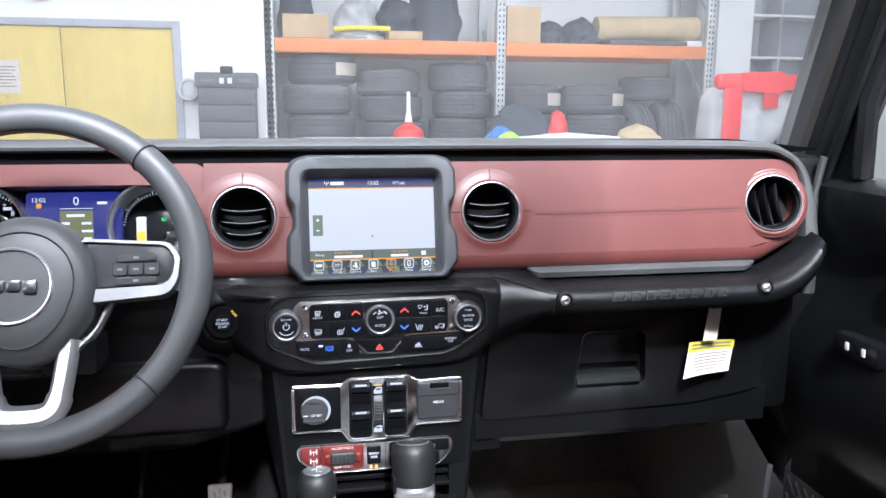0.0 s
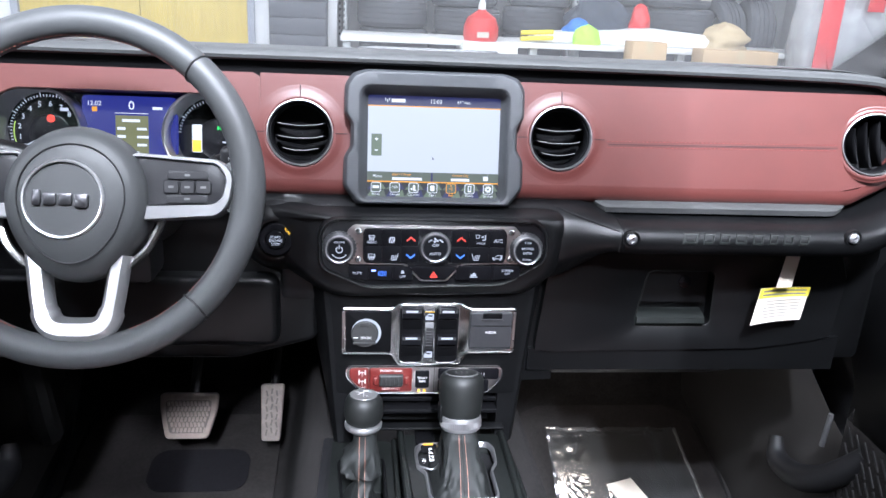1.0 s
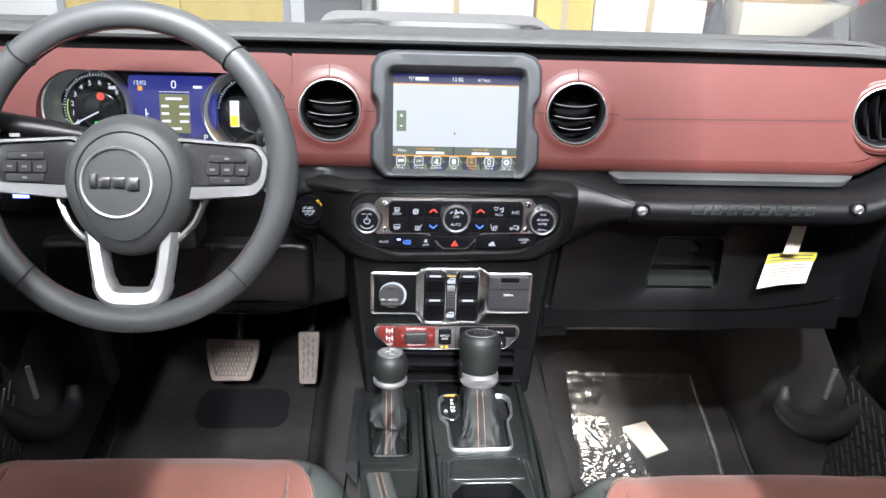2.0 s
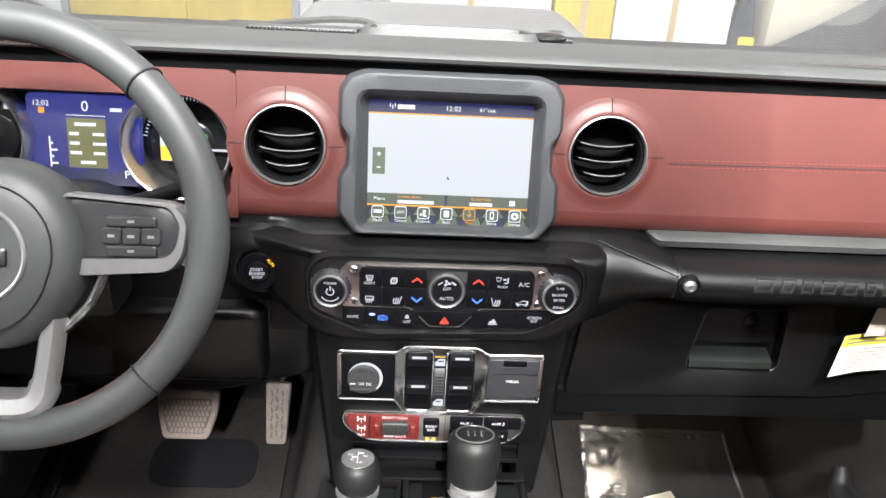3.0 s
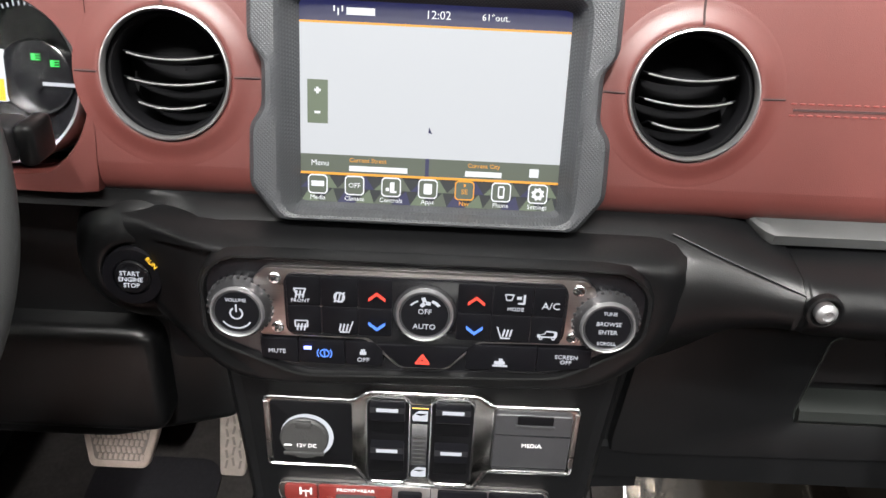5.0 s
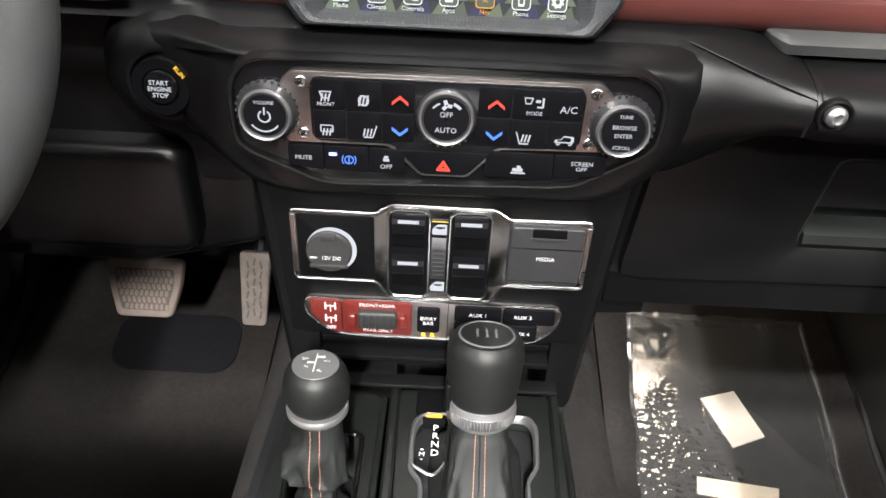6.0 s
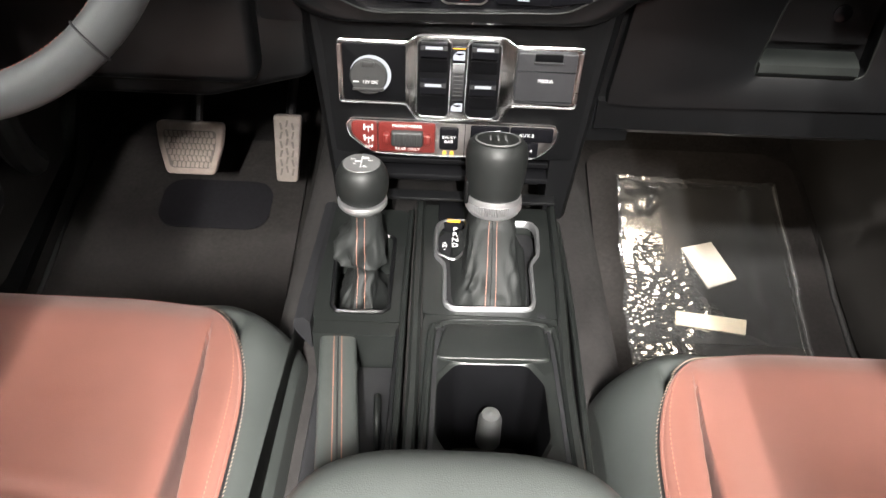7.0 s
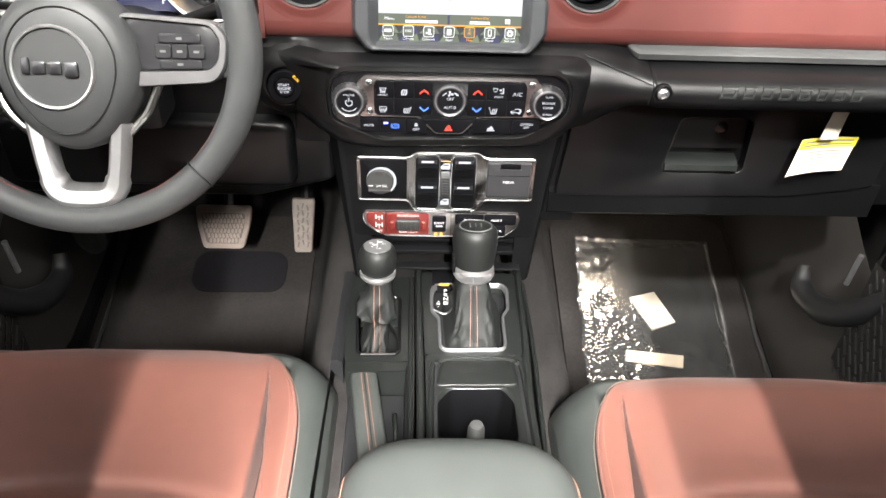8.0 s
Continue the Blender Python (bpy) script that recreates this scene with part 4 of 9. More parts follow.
mark("icon", join(move(box(-0.0004, 0.0004, -0.0046, -0.004, -0.0045, 0.0045, 0), pose(-0.0455, 0, 0.6595, 0, 18, 0)), box(-0.0525, -0.0475, -0.0046, -0.004, 0.6552, 0.6560, 0)), LIT_WHITE)
outline_mark([(0.0490, 0.6890), (0.0550, 0.6890), (0.0535, 0.6845), (0.0500, 0.6845)], 0.74)
mark("icon", join(box(0.0565, 0.0595, -0.0046, -0.004, 0.6858, 0.6875, 0), box(0.0605, 0.0618, -0.0046, -0.004, 0.6825, 0.6890, 0), box(0.0575, 0.0612, -0.0046, -0.004, 0.6822, 0.6832, 0)), LIT_WHITE)
print_at("MODE", 0.0036, 0.0562, 0.6782)
waves(0.0525, 0.6605, 0.0052)
mark("icon", join(move(box(-0.0004, 0.0004, -0.0046, -0.004, -0.0045, 0.0045, 0), pose(0.0475, 0, 0.6605, 0, -18, 0)), box(0.0490, 0.0545, -0.0046, -0.004, 0.6562, 0.6570, 0)), LIT_WHITE)
print_at("A/C", 0.0068, 0.0778, 0.6815)
outline_mark([(0.0715, 0.6585), (0.0838, 0.6585), (0.0838, 0.6630), (0.0770, 0.6635), (0.0755, 0.6610), (0.0715, 0.6605)], 0.72)
outline_mark(circle(0.0738, 0.6580, 0.0013, 12), 0.5)
outline_mark(circle(0.0815, 0.6580, 0.0013, 12), 0.5)
print_at("MUTE", 0.0044, -0.0935, 0.6372, None, -0.0025)
mark("led", box(-0.0762, -0.0712, -0.0032, -0.002, 0.6398, 0.6420, 0.0003), LIT_BLUE_LED)
outline_mark(circle(-0.0630, 0.6370, 0.0032, 20), 0.78, -0.0027, LIT_BLUE)
mark("icon", join(box(-0.0634, -0.0626, -0.0030, -0.0024, 0.6350, 0.6390, 0), arc(-0.0630, 0.6370, 0.0050, 140, 220, 0.0008, 0.0024, 6, 0), arc(-0.0630, 0.6370, 0.0050, -40, 40, 0.0008, 0.0024, 6, 0)), LIT_BLUE)
print_at("OFF", 0.0046, -0.0382, 0.6332, None, -0.0026)
mark("icon", join(box(-0.0402, -0.0362, -0.003, -0.0024, 0.6375, 0.6395, 0), box(-0.0396, -0.0368, -0.003, -0.0024, 0.6400, 0.6414, 0)), LIT_WHITE)
tri = [(-0.0052, 0.6328), (0.0052, 0.6328), (0.0, 0.6412)]
mark("hazard_button", prism(rounded([(-0.0128, 0.6295), (0.0138, 0.6297), (0.030, 0.6470), (-0.030, 0.6465)], 0.002, 3), -0.0034, 0.002, 0.0008), BUTTON)
outline_mark(tri, 0.62, -0.0040, LIT_RED, "hazard_triangle")
outline_mark([(x * 0.5, 0.6356 + (z - 0.6356) * 0.5) for x, z in tri], 0.5, -0.0040, LIT_RED, "hazard_triangle")
mark("icon", join(box(0.0452, 0.0548, -0.003, -0.0024, 0.6332, 0.6342, 0), box(0.0462, 0.0530, -0.003, -0.0024, 0.6348, 0.6372, 0), box(0.0490, 0.0516, -0.003, -0.0024, 0.6372, 0.6392, 0)), LIT_WHITE)
print_at("SCREEN", 0.0042, 0.0920, 0.6425, None, -0.0026)
print_at("OFF", 0.0042, 0.0920, 0.6385, None, -0.0026)

M_CL = Matrix.Translation((0, 0.010, 0.971 * (1 - 1.025))) @ Matrix.Diagonal((1.025, 1, 1.025, 1))
for ob in climate.children_recursive:
    if not (ob.name.startswith("dial") or (ob.parent and ob.parent.name.startswith("dial"))):
        ob.data.transform(M_CL)

# ---- lower stack ----
stack = thing("centre_stack", (0, 0.04, 0.40), "black tapering lower centre stack with an open shelf", "dashboard unit")
part("stack_face", prism([p for p in rounded([(-0.140, 0.605), (0.140, 0.605), (0.133, 0.56), (0.1265, 0.4385), (-0.1265, 0.4385), (-0.133, 0.56)], 0.008, 3)], 0.0385, 0.13, 0.006, 3), STACK, stack, "black stack face")
for s in (-1, 1):
    part("stack_cheek", loft([[(s * (0.1265 + 0.0135 * f), 0.0385, 0.4385 + 0.166 * f), (s * (0.132 + 0.0135 * f), 0.046, 0.4385 + 0.166 * f), (s * (0.150 + 0.03 * f), 0.14, 0.4385 + 0.166 * f), (s * 0.10, 0.15, 0.4385 + 0.166 * f), (s * 0.10, 0.0395, 0.4385 + 0.166 * f)] for f in np.linspace(-0.45, 1.0, 8)], (True, True)), STACK, stack)
part("shelf_back", prism([(-0.122, 0.4385), (0.122, 0.4385), (0.118, 0.36), (-0.118, 0.36)], 0.105, 0.13, 0), DARK, stack)
part("shelf_bar", prism(rounded(rect(-0.112, 0.112, 0.4225, 0.4300), 0.003, 3), 0.048, 0.075, 0.002), VOID, stack)
part("shelf_bar", prism(rounded(rect(-0.110, 0.110, 0.4080, 0.4150), 0.003, 3), 0.040, 0.075, 0.002), VOID, stack)
part("shelf_lip", prism(rounded(rect(-0.108, 0.110, 0.3905, 0.3945), 0.0015, 3), 0.026, 0.040, 0.001), PLASTIC, stack, "shelf lip")

# switch panel
switches = thing("switch_panel", (0, 0.03, 0.50), "metal-framed panel of window switches with a power socket", "switch panel")
o_pts = rounded([(-0.1145, 0.5050), (-0.050, 0.5050), (-0.0395, 0.4885), (0.0425, 0.4890), (0.0520, 0.5065), (0.1150, 0.5070), (0.1150, 0.5710), (0.0520, 0.5700), (0.0410, 0.5785), (-0.0380, 0.5785), (-0.0490, 0.5700), (-0.1145, 0.5705)], 0.004, 4)
part("frame_plate", prism(o_pts, 0.0315, 0.045, 0.0026, 3), DARK_CHROME, switches, "dark chrome frame")
part("frame_edge", tube([(x, 0.0318, z) for x, z in o_pts], 0.0011, 6, True), CHROME, switches, "bright chrome edge")
part("rose_edge", prism(rounded(rect(-0.1150, -0.1115, 0.512, 0.566), 0.0012), 0.0305, 0.04, 0.0006), ROSE, switches)
part("rose_edge", prism(rounded(rect(0.1120, 0.1155, 0.514, 0.566), 0.0012), 0.0305, 0.04, 0.0006), ROSE, switches)
part("socket_plate", prism(rounded(rect(-0.1105, -0.0505, 0.5080, 0.5675), 0.003), 0.0303, 0.04, 0.0008), VOID, switches)
part("socket_cap", lathe([(0.0180, -0.004), (0.0180, 0.004), (0.0165, 0.0056), (0.0004, 0.006)], 40, facing(-0.0855, 0.030, 0.5360, 4)), RUBBER, switches, "rubber socket cap")
part("cap_tab", move(box(-0.0060, 0.0060, 0.011, 0.017, 0.004, 0.0072, 0.001), facing(-0.0855, 0.030, 0.5360, 4)), RUBBER, switches)
part("cap_ridge", move(box(-0.0150, 0.0150, -0.0135, -0.0105, 0.0048, 0.0072, 0.0008), facing(-0.0855, 0.030, 0.5360, 4)), RUBBER, switches)
part("socket_ring", move(arc(0, 0, 0.0196, -60, 165, 0.0034, 0.0005, 24, 0), Matrix.Translation((-0.0835, 0.0285, 0.5375))), LIT_WHITE, switches, "lit white arc")
part("print", words("12V DC", 0.0046, facing(-0.0835, 0.0232, 0.5320, 4)), WHITE_INK, switches)
part("print", bar(-0.1000, -0.0945, 0.5315, 0.5327, 0.0236), WHITE_INK, switches)
for sx in (-0.0240, 0.0232):
    part("switch_well", prism(rounded([(sx - 0.0150, 0.498), (sx - 0.011, 0.4935), (sx + 0.011, 0.4935), (sx + 0.0150, 0.498), (sx + 0.0150, 0.5700), (sx + 0.011, 0.5745), (sx - 0.011, 0.5745), (sx - 0.0150, 0.5700)], 0.002, 3), 0.0300, 0.04, 0.0006), VOID, switches)
    part("well_edge", tube([(x, 0.0304, z) for x, z in rounded([(sx - 0.0158, 0.4975), (sx - 0.0115, 0.4926), (sx + 0.0115, 0.4926), (sx + 0.0158, 0.4975), (sx + 0.0158, 0.5705), (sx + 0.0115, 0.5753), (sx - 0.0115, 0.5753), (sx - 0.0158, 0.5705)], 0.002, 3)], 0.0011, 6, True), CHROME, switches, "bright chrome edge")
    for sz in (0.5588, 0.5205):
        rock = part("rocker", loft([[(x, 0.0295, sz + 0.0150), (x, 0.0222, sz + 0.0140), (x, 0.0205, sz + 0.0100), (x, 0.0212, sz + 0.0030), (x, 0.0268, sz + 0.0005), (x, 0.0295, sz - 0.0010)] for x in (sx - 0.0124, sx - 0.0116, sx + 0.0116, sx + 0.0124)], (True, True)), BUTTON, switches, "black rocker switch", 25)
        # the hollow's shade is in its black colour
        part("rocker_heel", loft([[(x, 0.0295, sz - 0.0012), (x, 0.0272, sz - 0.0030), (x, 0.0280, sz - 0.0140), (x, 0.0295, sz - 0.0165)] for x in (sx - 0.0124, sx - 0.0116, sx + 0.0116, sx + 0.0124)], (True, True)), VOID, rock, "hollow coloured black for its shade")
        part("rocker_light", bar(sx - 0.0078, sx + 0.0078, sz + 0.0108, sz + 0.0134, 0.0214, 0.0008), LIT_WHITE, rock)
part("lock_column", prism(rounded(rect(-0.0085, 0.0072, 0.4985, 0.5680), 0.002), 0.0298, 0.04, 0.0008), GLOSS, switches)
lock_roller = part("lock_rocker", loft([[(x, 0.0285, 0.553), (x, 0.0230, 0.545), (x, 0.0225, 0.533), (x, 0.0230, 0.521), (x, 0.0285, 0.513)] for x in (-0.0062, -0.0054, 0.0042, 0.0050)], (True, True)), PAD_GREY, switches, "ribbed grey lock roller", 50)
for i in range(7):
    part("rib", box(-0.0050, 0.0038, 0.0219, 0.0240, 0.5208 + i * 0.0040, 0.5222 + i * 0.0040, 0.0003), RUBBER, lock_roller)
for sz in (0.5600, 0.5050):
    part("door_mark", collar([(rounded([(-0.0062, sz - 0.0045), (0.0050, sz - 0.0045), (0.0050, sz + 0.0045), (-0.0020, sz + 0.0045), (-0.0062, sz)], 0.0006), 0.0296), (rounded([(-0.0062, sz - 0.0045), (0.0050, sz - 0.0045), (0.0050, sz + 0.0045), (-0.0020, sz + 0.0045), (-0.0062, sz)], 0.0006), 0.0290), (rect(-0.0036, 0.0036, sz + 0.0004, sz + 0.0026), 0.0290), (rect(-0.0036, 0.0036, sz + 0.0004, sz + 0.0026), 0.0296)], 32, (0, sz)), LIT_WHITE, switches)
part("amber_line", bar(-0.0066, 0.0054, 0.5668, 0.5674, 0.0296), LIT_AMBER, switches)
media = part("media_door", prism(rounded(rect(0.0535, 0.1105, 0.5130, 0.5675), 0.004), 0.0265, 0.04, 0.0018, 3), PAD_GREY, switches, "charcoal hinged media cover")
part("finger_slot", prism(rounded(rect(0.0700, 0.0960, 0.5590, 0.5668), 0.0012), 0.0258, 0.03, 0.0006), VOID, media)
part("finger_lip", box(0.0690, 0.0970, 0.0245, 0.0272, 0.5572, 0.5592, 0.0006), PAD_GREY, media)
part("ridge", bar(0.0545, 0.1095, 0.5485, 0.5492, 0.0266, 0.0008), GLOSS, media)
part("ridge", bar(0.0545, 0.1095, 0.5168, 0.5174, 0.0266, 0.0008), GLOSS, media)
part("print", words("MEDIA", 0.0050, facing(0.0820, 0.0262, 0.5390)), WHITE_INK, media)

# axle lock panel and auxiliary switches
axle = thing("axle_lock_panel", (0, 0.035, 0.445), "silver-framed panel with red axle lock and auxiliary switches", "switch panel")
a_pts = rounded([(-0.1095, 0.4840), (0.1030, 0.4840), (0.1030, 0.4650), (0.0840, 0.4435), (-0.0860, 0.4435), (-0.1095, 0.4670)], 0.014, 6)
part("frame_plate", prism(a_pts, 0.0345, 0.05, 0.0014), ROSE, axle, "warm silver frame")
part("frame_edge", tube([(x, 0.0348, z) for x, z in a_pts], 0.0010, 6, True), CHROME, axle, "bright chrome edge")
part("axle_button", prism(rounded([(-0.1050, 0.4825), (-0.0790, 0.4825), (-0.0790, 0.4475), (-0.0850, 0.4475), (-0.1050, 0.4670)], 0.005, 4), 0.0325, 0.045, 0.0012), RED_PLASTIC, axle, "red axle button")
lock = part("lock_switch", prism(rounded(rect(-0.0782, -0.0205, 0.4475, 0.4825), 0.003, 4), 0.0325, 0.045, 0.0012), RED_PLASTIC, axle, "red front and rear lock switch")
part("roller_hollow", prism(rounded([(-0.0730, 0.4680), (-0.0660, 0.4730), (-0.0315, 0.4730), (-0.0245, 0.4680), (-0.0245, 0.4630), (-0.0315, 0.4580), (-0.0660, 0.4580), (-0.0730, 0.4630)], 0.002, 3), 0.0318, 0.04, 0.0006), RED_PLASTIC, lock)
for lx0 in (-0.0728, -0.0310):
    part("roller_lug", box(lx0, lx0 + 0.0062, 0.0268, 0.034, 0.4600, 0.4715, 0.0018, 3), RED_PLASTIC, lock)
roll = part("roller", prism(rounded(rect(-0.0650, -0.0325, 0.4570, 0.4745), 0.003, 4), 0.0268, 0.04, 0.003, 3), RUBBER, lock, "ribbed black roller")
for i in range(6):
    part("rib", box(-0.0632 + i * 0.0056, -0.0612 + i * 0.0056, 0.0262, 0.029, 0.4590, 0.4725, 0.0005), RUBBER, roll)
part("print", words("FRONT+REAR", 0.0048, facing(-0.0490, 0.0322, 0.4790)), WHITE_INK, lock)
part("print", words("REAR ONLY", 0.0048, facing(-0.0485, 0.0322, 0.4518)), WHITE_INK, lock)
part("print", words("OFF", 0.0050, facing(-0.0880, 0.0322, 0.4530)), WHITE_INK, axle)
for zz in (0.4765, 0.4635):
    part("axle_mark", join(bar(-0.0915, -0.0845, zz - 0.0005, zz + 0.0005, 0.0324), *[bar(-0.0880 + q, -0.0865 + q, zz - 0.0035, zz + 0.0035, 0.0324) for q in (-0.0048, 0.0033)], bar(-0.0884, -0.0876, zz - 0.006, zz + 0.0015, 0.0324)), WHITE_INK, axle)
part("sway_button", prism(rounded(rect(-0.0160, 0.0030, 0.4530, 0.4790), 0.003), 0.0310, 0.045, 0.0014), BUTTON, axle, "black sway bar button")
part("print", words("SWAY", 0.0050, facing(-0.0065, 0.0304, 0.4690)), WHITE_INK, axle)
part("print", words("BAR", 0.0050, facing(-0.0065, 0.0304, 0.4640)), WHITE_INK, axle)
for mx in (-0.0105, -0.0030):
    part("amber_mark", prism(rounded([(mx - 0.0022, 0.4462), (mx + 0.0022, 0.4462), (mx + 0.0014, 0.4500), (mx - 0.0014, 0.4500)], 0.0004), 0.0338, 0.036, 0), LIT_AMBER, axle)
part("divider", bar(0.0093, 0.0099, 0.4450, 0.4830, 0.0346, 0.0005), DARK, axle)
for x0, x1, z0, z1, s, px in ((0.0150, 0.0540, 0.4655, 0.4822, "AUX 1", 0.0345), (0.0150, 0.0540, 0.4470, 0.4645, "AUX 2", 0.0345), (0.0550, 0.0985, 0.4655, 0.4822, "AUX 3", 0.0715), (0.0550, 0.0850, 0.4470, 0.4645, "AUX 4", 0.0715)):
    b = part("aux_button", prism(rounded(rect(x0, x1, z0, z1), 0.003), 0.0325, 0.045, 0.0010), BUTTON, axle, "black auxiliary button")
    part("print", words(s, 0.0054, facing(px, 0.0321, (z0 + z1) / 2)), WHITE_INK, b)

# ---- passenger side ----
glove = thing("glove_box", (0.42, 0.1, 0.45), "closed black glove box with a recessed latch", "glove box")
def ledge_ring(x):
    """Section of the ledge, thinning out towards both ends."""
    k = max(0.12, min(1.0, (x - 0.214) / 0.012, (0.575 - x) / 0.03) ** 0.6)
    return [(x, 0.078, 0.7150), (x, 0.078 - 0.022 * k, 0.7140), (x, 0.078 - 0.028 * k, 0.7145 - 0.005 * k), (x, 0.078 - 0.026 * k, 0.7150 - 0.013 * k), (x, 0.078 - 0.012 * k, 0.7150 - 0.018 * k), (x, 0.078, 0.7150 - 0.0185 * k)]


part("upper_tray", loft([ledge_ring(x) for x in (0.2165, 0.219, 0.223, 0.228, *np.linspace(0.24, 0.574, 26))], (True, True)), TRAY_GREY, glove, "grained grey ledge under the red panel")


def bar_section(rows, n=24):
    """Smooth body through (x, section) rows; each section is a list of (y, z)."""
    lines = [smooth_path([(x, y, z) for x, sec in rows for y, z in (sec[i],)], n) for i in range(len(rows[0][1]))]
    return loft([[ln[k] for ln in lines] for k in range(len(lines[0]))], (True, True), closed=False)


WING = [
    (0.146, [(0.10, 0.7125), (0.066, 0.7120), (0.050, 0.7085), (0.040, 0.7020), (0.030, 0.692), (0.0250, 0.672), (0.0260, 0.648), (0.038, 0.612), (0.075, 0.596)]),
    (0.168, [(0.10, 0.7140), (0.066, 0.7135), (0.048, 0.7090), (0.036, 0.7010), (0.0265, 0.691), (0.0215, 0.672), (0.0240, 0.648), (0.042, 0.616), (0.085, 0.604)]),
    (0.198, [(0.10, 0.7135), (0.066, 0.7120), (0.048, 0.7060), (0.033, 0.6985), (0.0240, 0.689), (0.0200, 0.673), (0.0240, 0.652), (0.046, 0.630), (0.095, 0.622)]),
    (0.226, [(0.10, 0.7070), (0.066, 0.7050), (0.047, 0.7010), (0.030, 0.6950), (0.0190, 0.687), (0.0150, 0.674), (0.0200, 0.657), (0.048, 0.645), (0.095, 0.640)]),
    (0.240, [(0.10, 0.7010), (0.066, 0.6995), (0.044, 0.6975), (0.024, 0.6930), (0.0130, 0.686), (0.0100, 0.675), (0.0150, 0.659), (0.045, 0.650), (0.095, 0.648)])]
part("fascia_wing", bar_section(WING, 10), PLASTIC, dashboard, "black moulded wing running into the grab bar", 60)
part("wing_crease", tube(smooth_path([(0.160, 0.0465, 0.7092), (0.190, 0.0330, 0.7005), (0.220, 0.0225, 0.6915), (0.240, 0.0130, 0.6865)], 6), 0.0007, 6), PLASTIC, dashboard)
grab = thing("grab_handle", (0.40, 0.0, 0.68), "black grab bar with two bright bolts and raised lettering", "grab handle")
BAR = [(0.100, 0.7000), (0.066, 0.6985), (0.040, 0.6970), (0.019, 0.6925), (0.0085, 0.686), (0.0050, 0.675), (0.0100, 0.659), (0.040, 0.6505), (0.095, 0.6500)]
ends = [(0.2405, WING[-1][1]), (0.262, BAR), (0.40, BAR), (0.53, BAR), (0.575, [(y, z + 0.004) for y, z in BAR]), (0.610, [(y + 0.004, z + 0.018) for y, z in BAR]), (0.640, [(y + 0.012, z + 0.040) for y, z in BAR]), (0.655, [(y + 0.020, z + 0.058) for y, z in BAR])]
part("bar", bar_section(ends, 8), PLASTIC, grab, "black moulded bar", 60)
for bx, bz in ((0.2505, 0.680), (0.549, 0.686)):
    bolt = part("bolt", lathe([(0.0115, -0.004), (0.0115, 0.0010), (0.0098, 0.0016), (0.0084, -0.0005)], 24, facing(bx, 0.0055, bz)), PLASTIC, grab)
    part("bolt_head", lathe([(0.0068, -0.002), (0.0070, 0.0030), (0.0058, 0.0046), (0.0036, 0.0056), (0.0030, 0.0040), (0.0004, 0.0038)], 20, facing(bx, 0.0055, bz)), RIM, bolt, "bright bolt head")
lx = 0.315
for w in (0.024, 0.018, 0.018, 0.020, 0.019, 0.016, 0.018, 0.018):
    o4 = [(lx + 0.003, 0.6745), (lx + w - 0.001, 0.6745), (lx + w + 0.002, 0.6885), (lx + 0.006, 0.6885)]
    c4 = (lx + w / 2 + 0.0025, 0.6815)
    i4 = [(c4[0] + (x - c4[0]) * 0.62, c4[1] + (z - c4[1]) * 0.5) for x, z in o4]
    letter = collar([(o4, 0.014), (o4, 0.0046), ([(c4[0] + (x - c4[0]) * 0.93, c4[1] + (z - c4[1]) * 0.90) for x, z in o4], 0.0038), ([(c4[0] + (x - c4[0]) * 1.1, c4[1] + (z - c4[1]) * 1.15) for x, z in i4], 0.0038), (i4, 0.0052), (i4, 0.014)], 40, c4)
    for vert in letter.verts:
        vert.co.y += 0.42 * max(0, vert.co.z - 0.677)
    part("letter_bar", letter, CONSOLE, grab)
    lx += w + 0.0034
d_out = rounded([(0.172, 0.652), (0.590, 0.652), (0.612, 0.60), (0.606, 0.503), (0.49, 0.486), (0.156, 0.480)], 0.010, 5)
latch = rounded([(0.311, 0.603), (0.320, 0.608), (0.402, 0.608), (0.411, 0.603), (0.414, 0.530), (0.408, 0.523), (0.305, 0.523), (0.300, 0.530)], 0.005, 4)
dcl = (0.357, 0.566)
door_bm = collar([(d_out, 0.13), (d_out, 0.0885), ([(dcl[0] + (x - dcl[0]) * 0.994, dcl[1] + (z - dcl[1]) * 0.988) for x, z in d_out], 0.0862), ([(dcl[0] + (x - dcl[0]) * 1.05, dcl[1] + (z - dcl[1]) * 1.05) for x, z in latch], 0.086), (latch, 0.088), (latch, 0.108)], 120, dcl, (False, True))
gdoor = part("door", door_bm, PLASTIC, glove, "black glove box door", 50)
part("latch_handle", loft([[(x, 0.104, 0.545), (x, 0.090, 0.5425), (x, 0.0820, 0.538), (x, 0.080, 0.530), (x, 0.084, 0.5245), (x, 0.104, 0.524)] for x in (0.302, 0.304, 0.40, 0.4025)], (True, True)), CONSOLE, gdoor, "smooth latch handle", 40)
part("latch_rim", tube([(x, 0.0868, z) for x, z in latch], 0.0010, 6, True), CONSOLE, gdoor, "smooth rim of the recess")
part("latch_back", prism(rounded(rect(0.308, 0.406, 0.556, 0.604), 0.004), 0.098, 0.11, 0), PLASTIC, gdoor)
part("key_lock", lathe([(0.009, -0.002), (0.009, 0.0015), (0.007, 0.002), (0.0004, 0.002)], 24, facing(0.372, 0.097, 0.588)), GLOSS, gdoor)
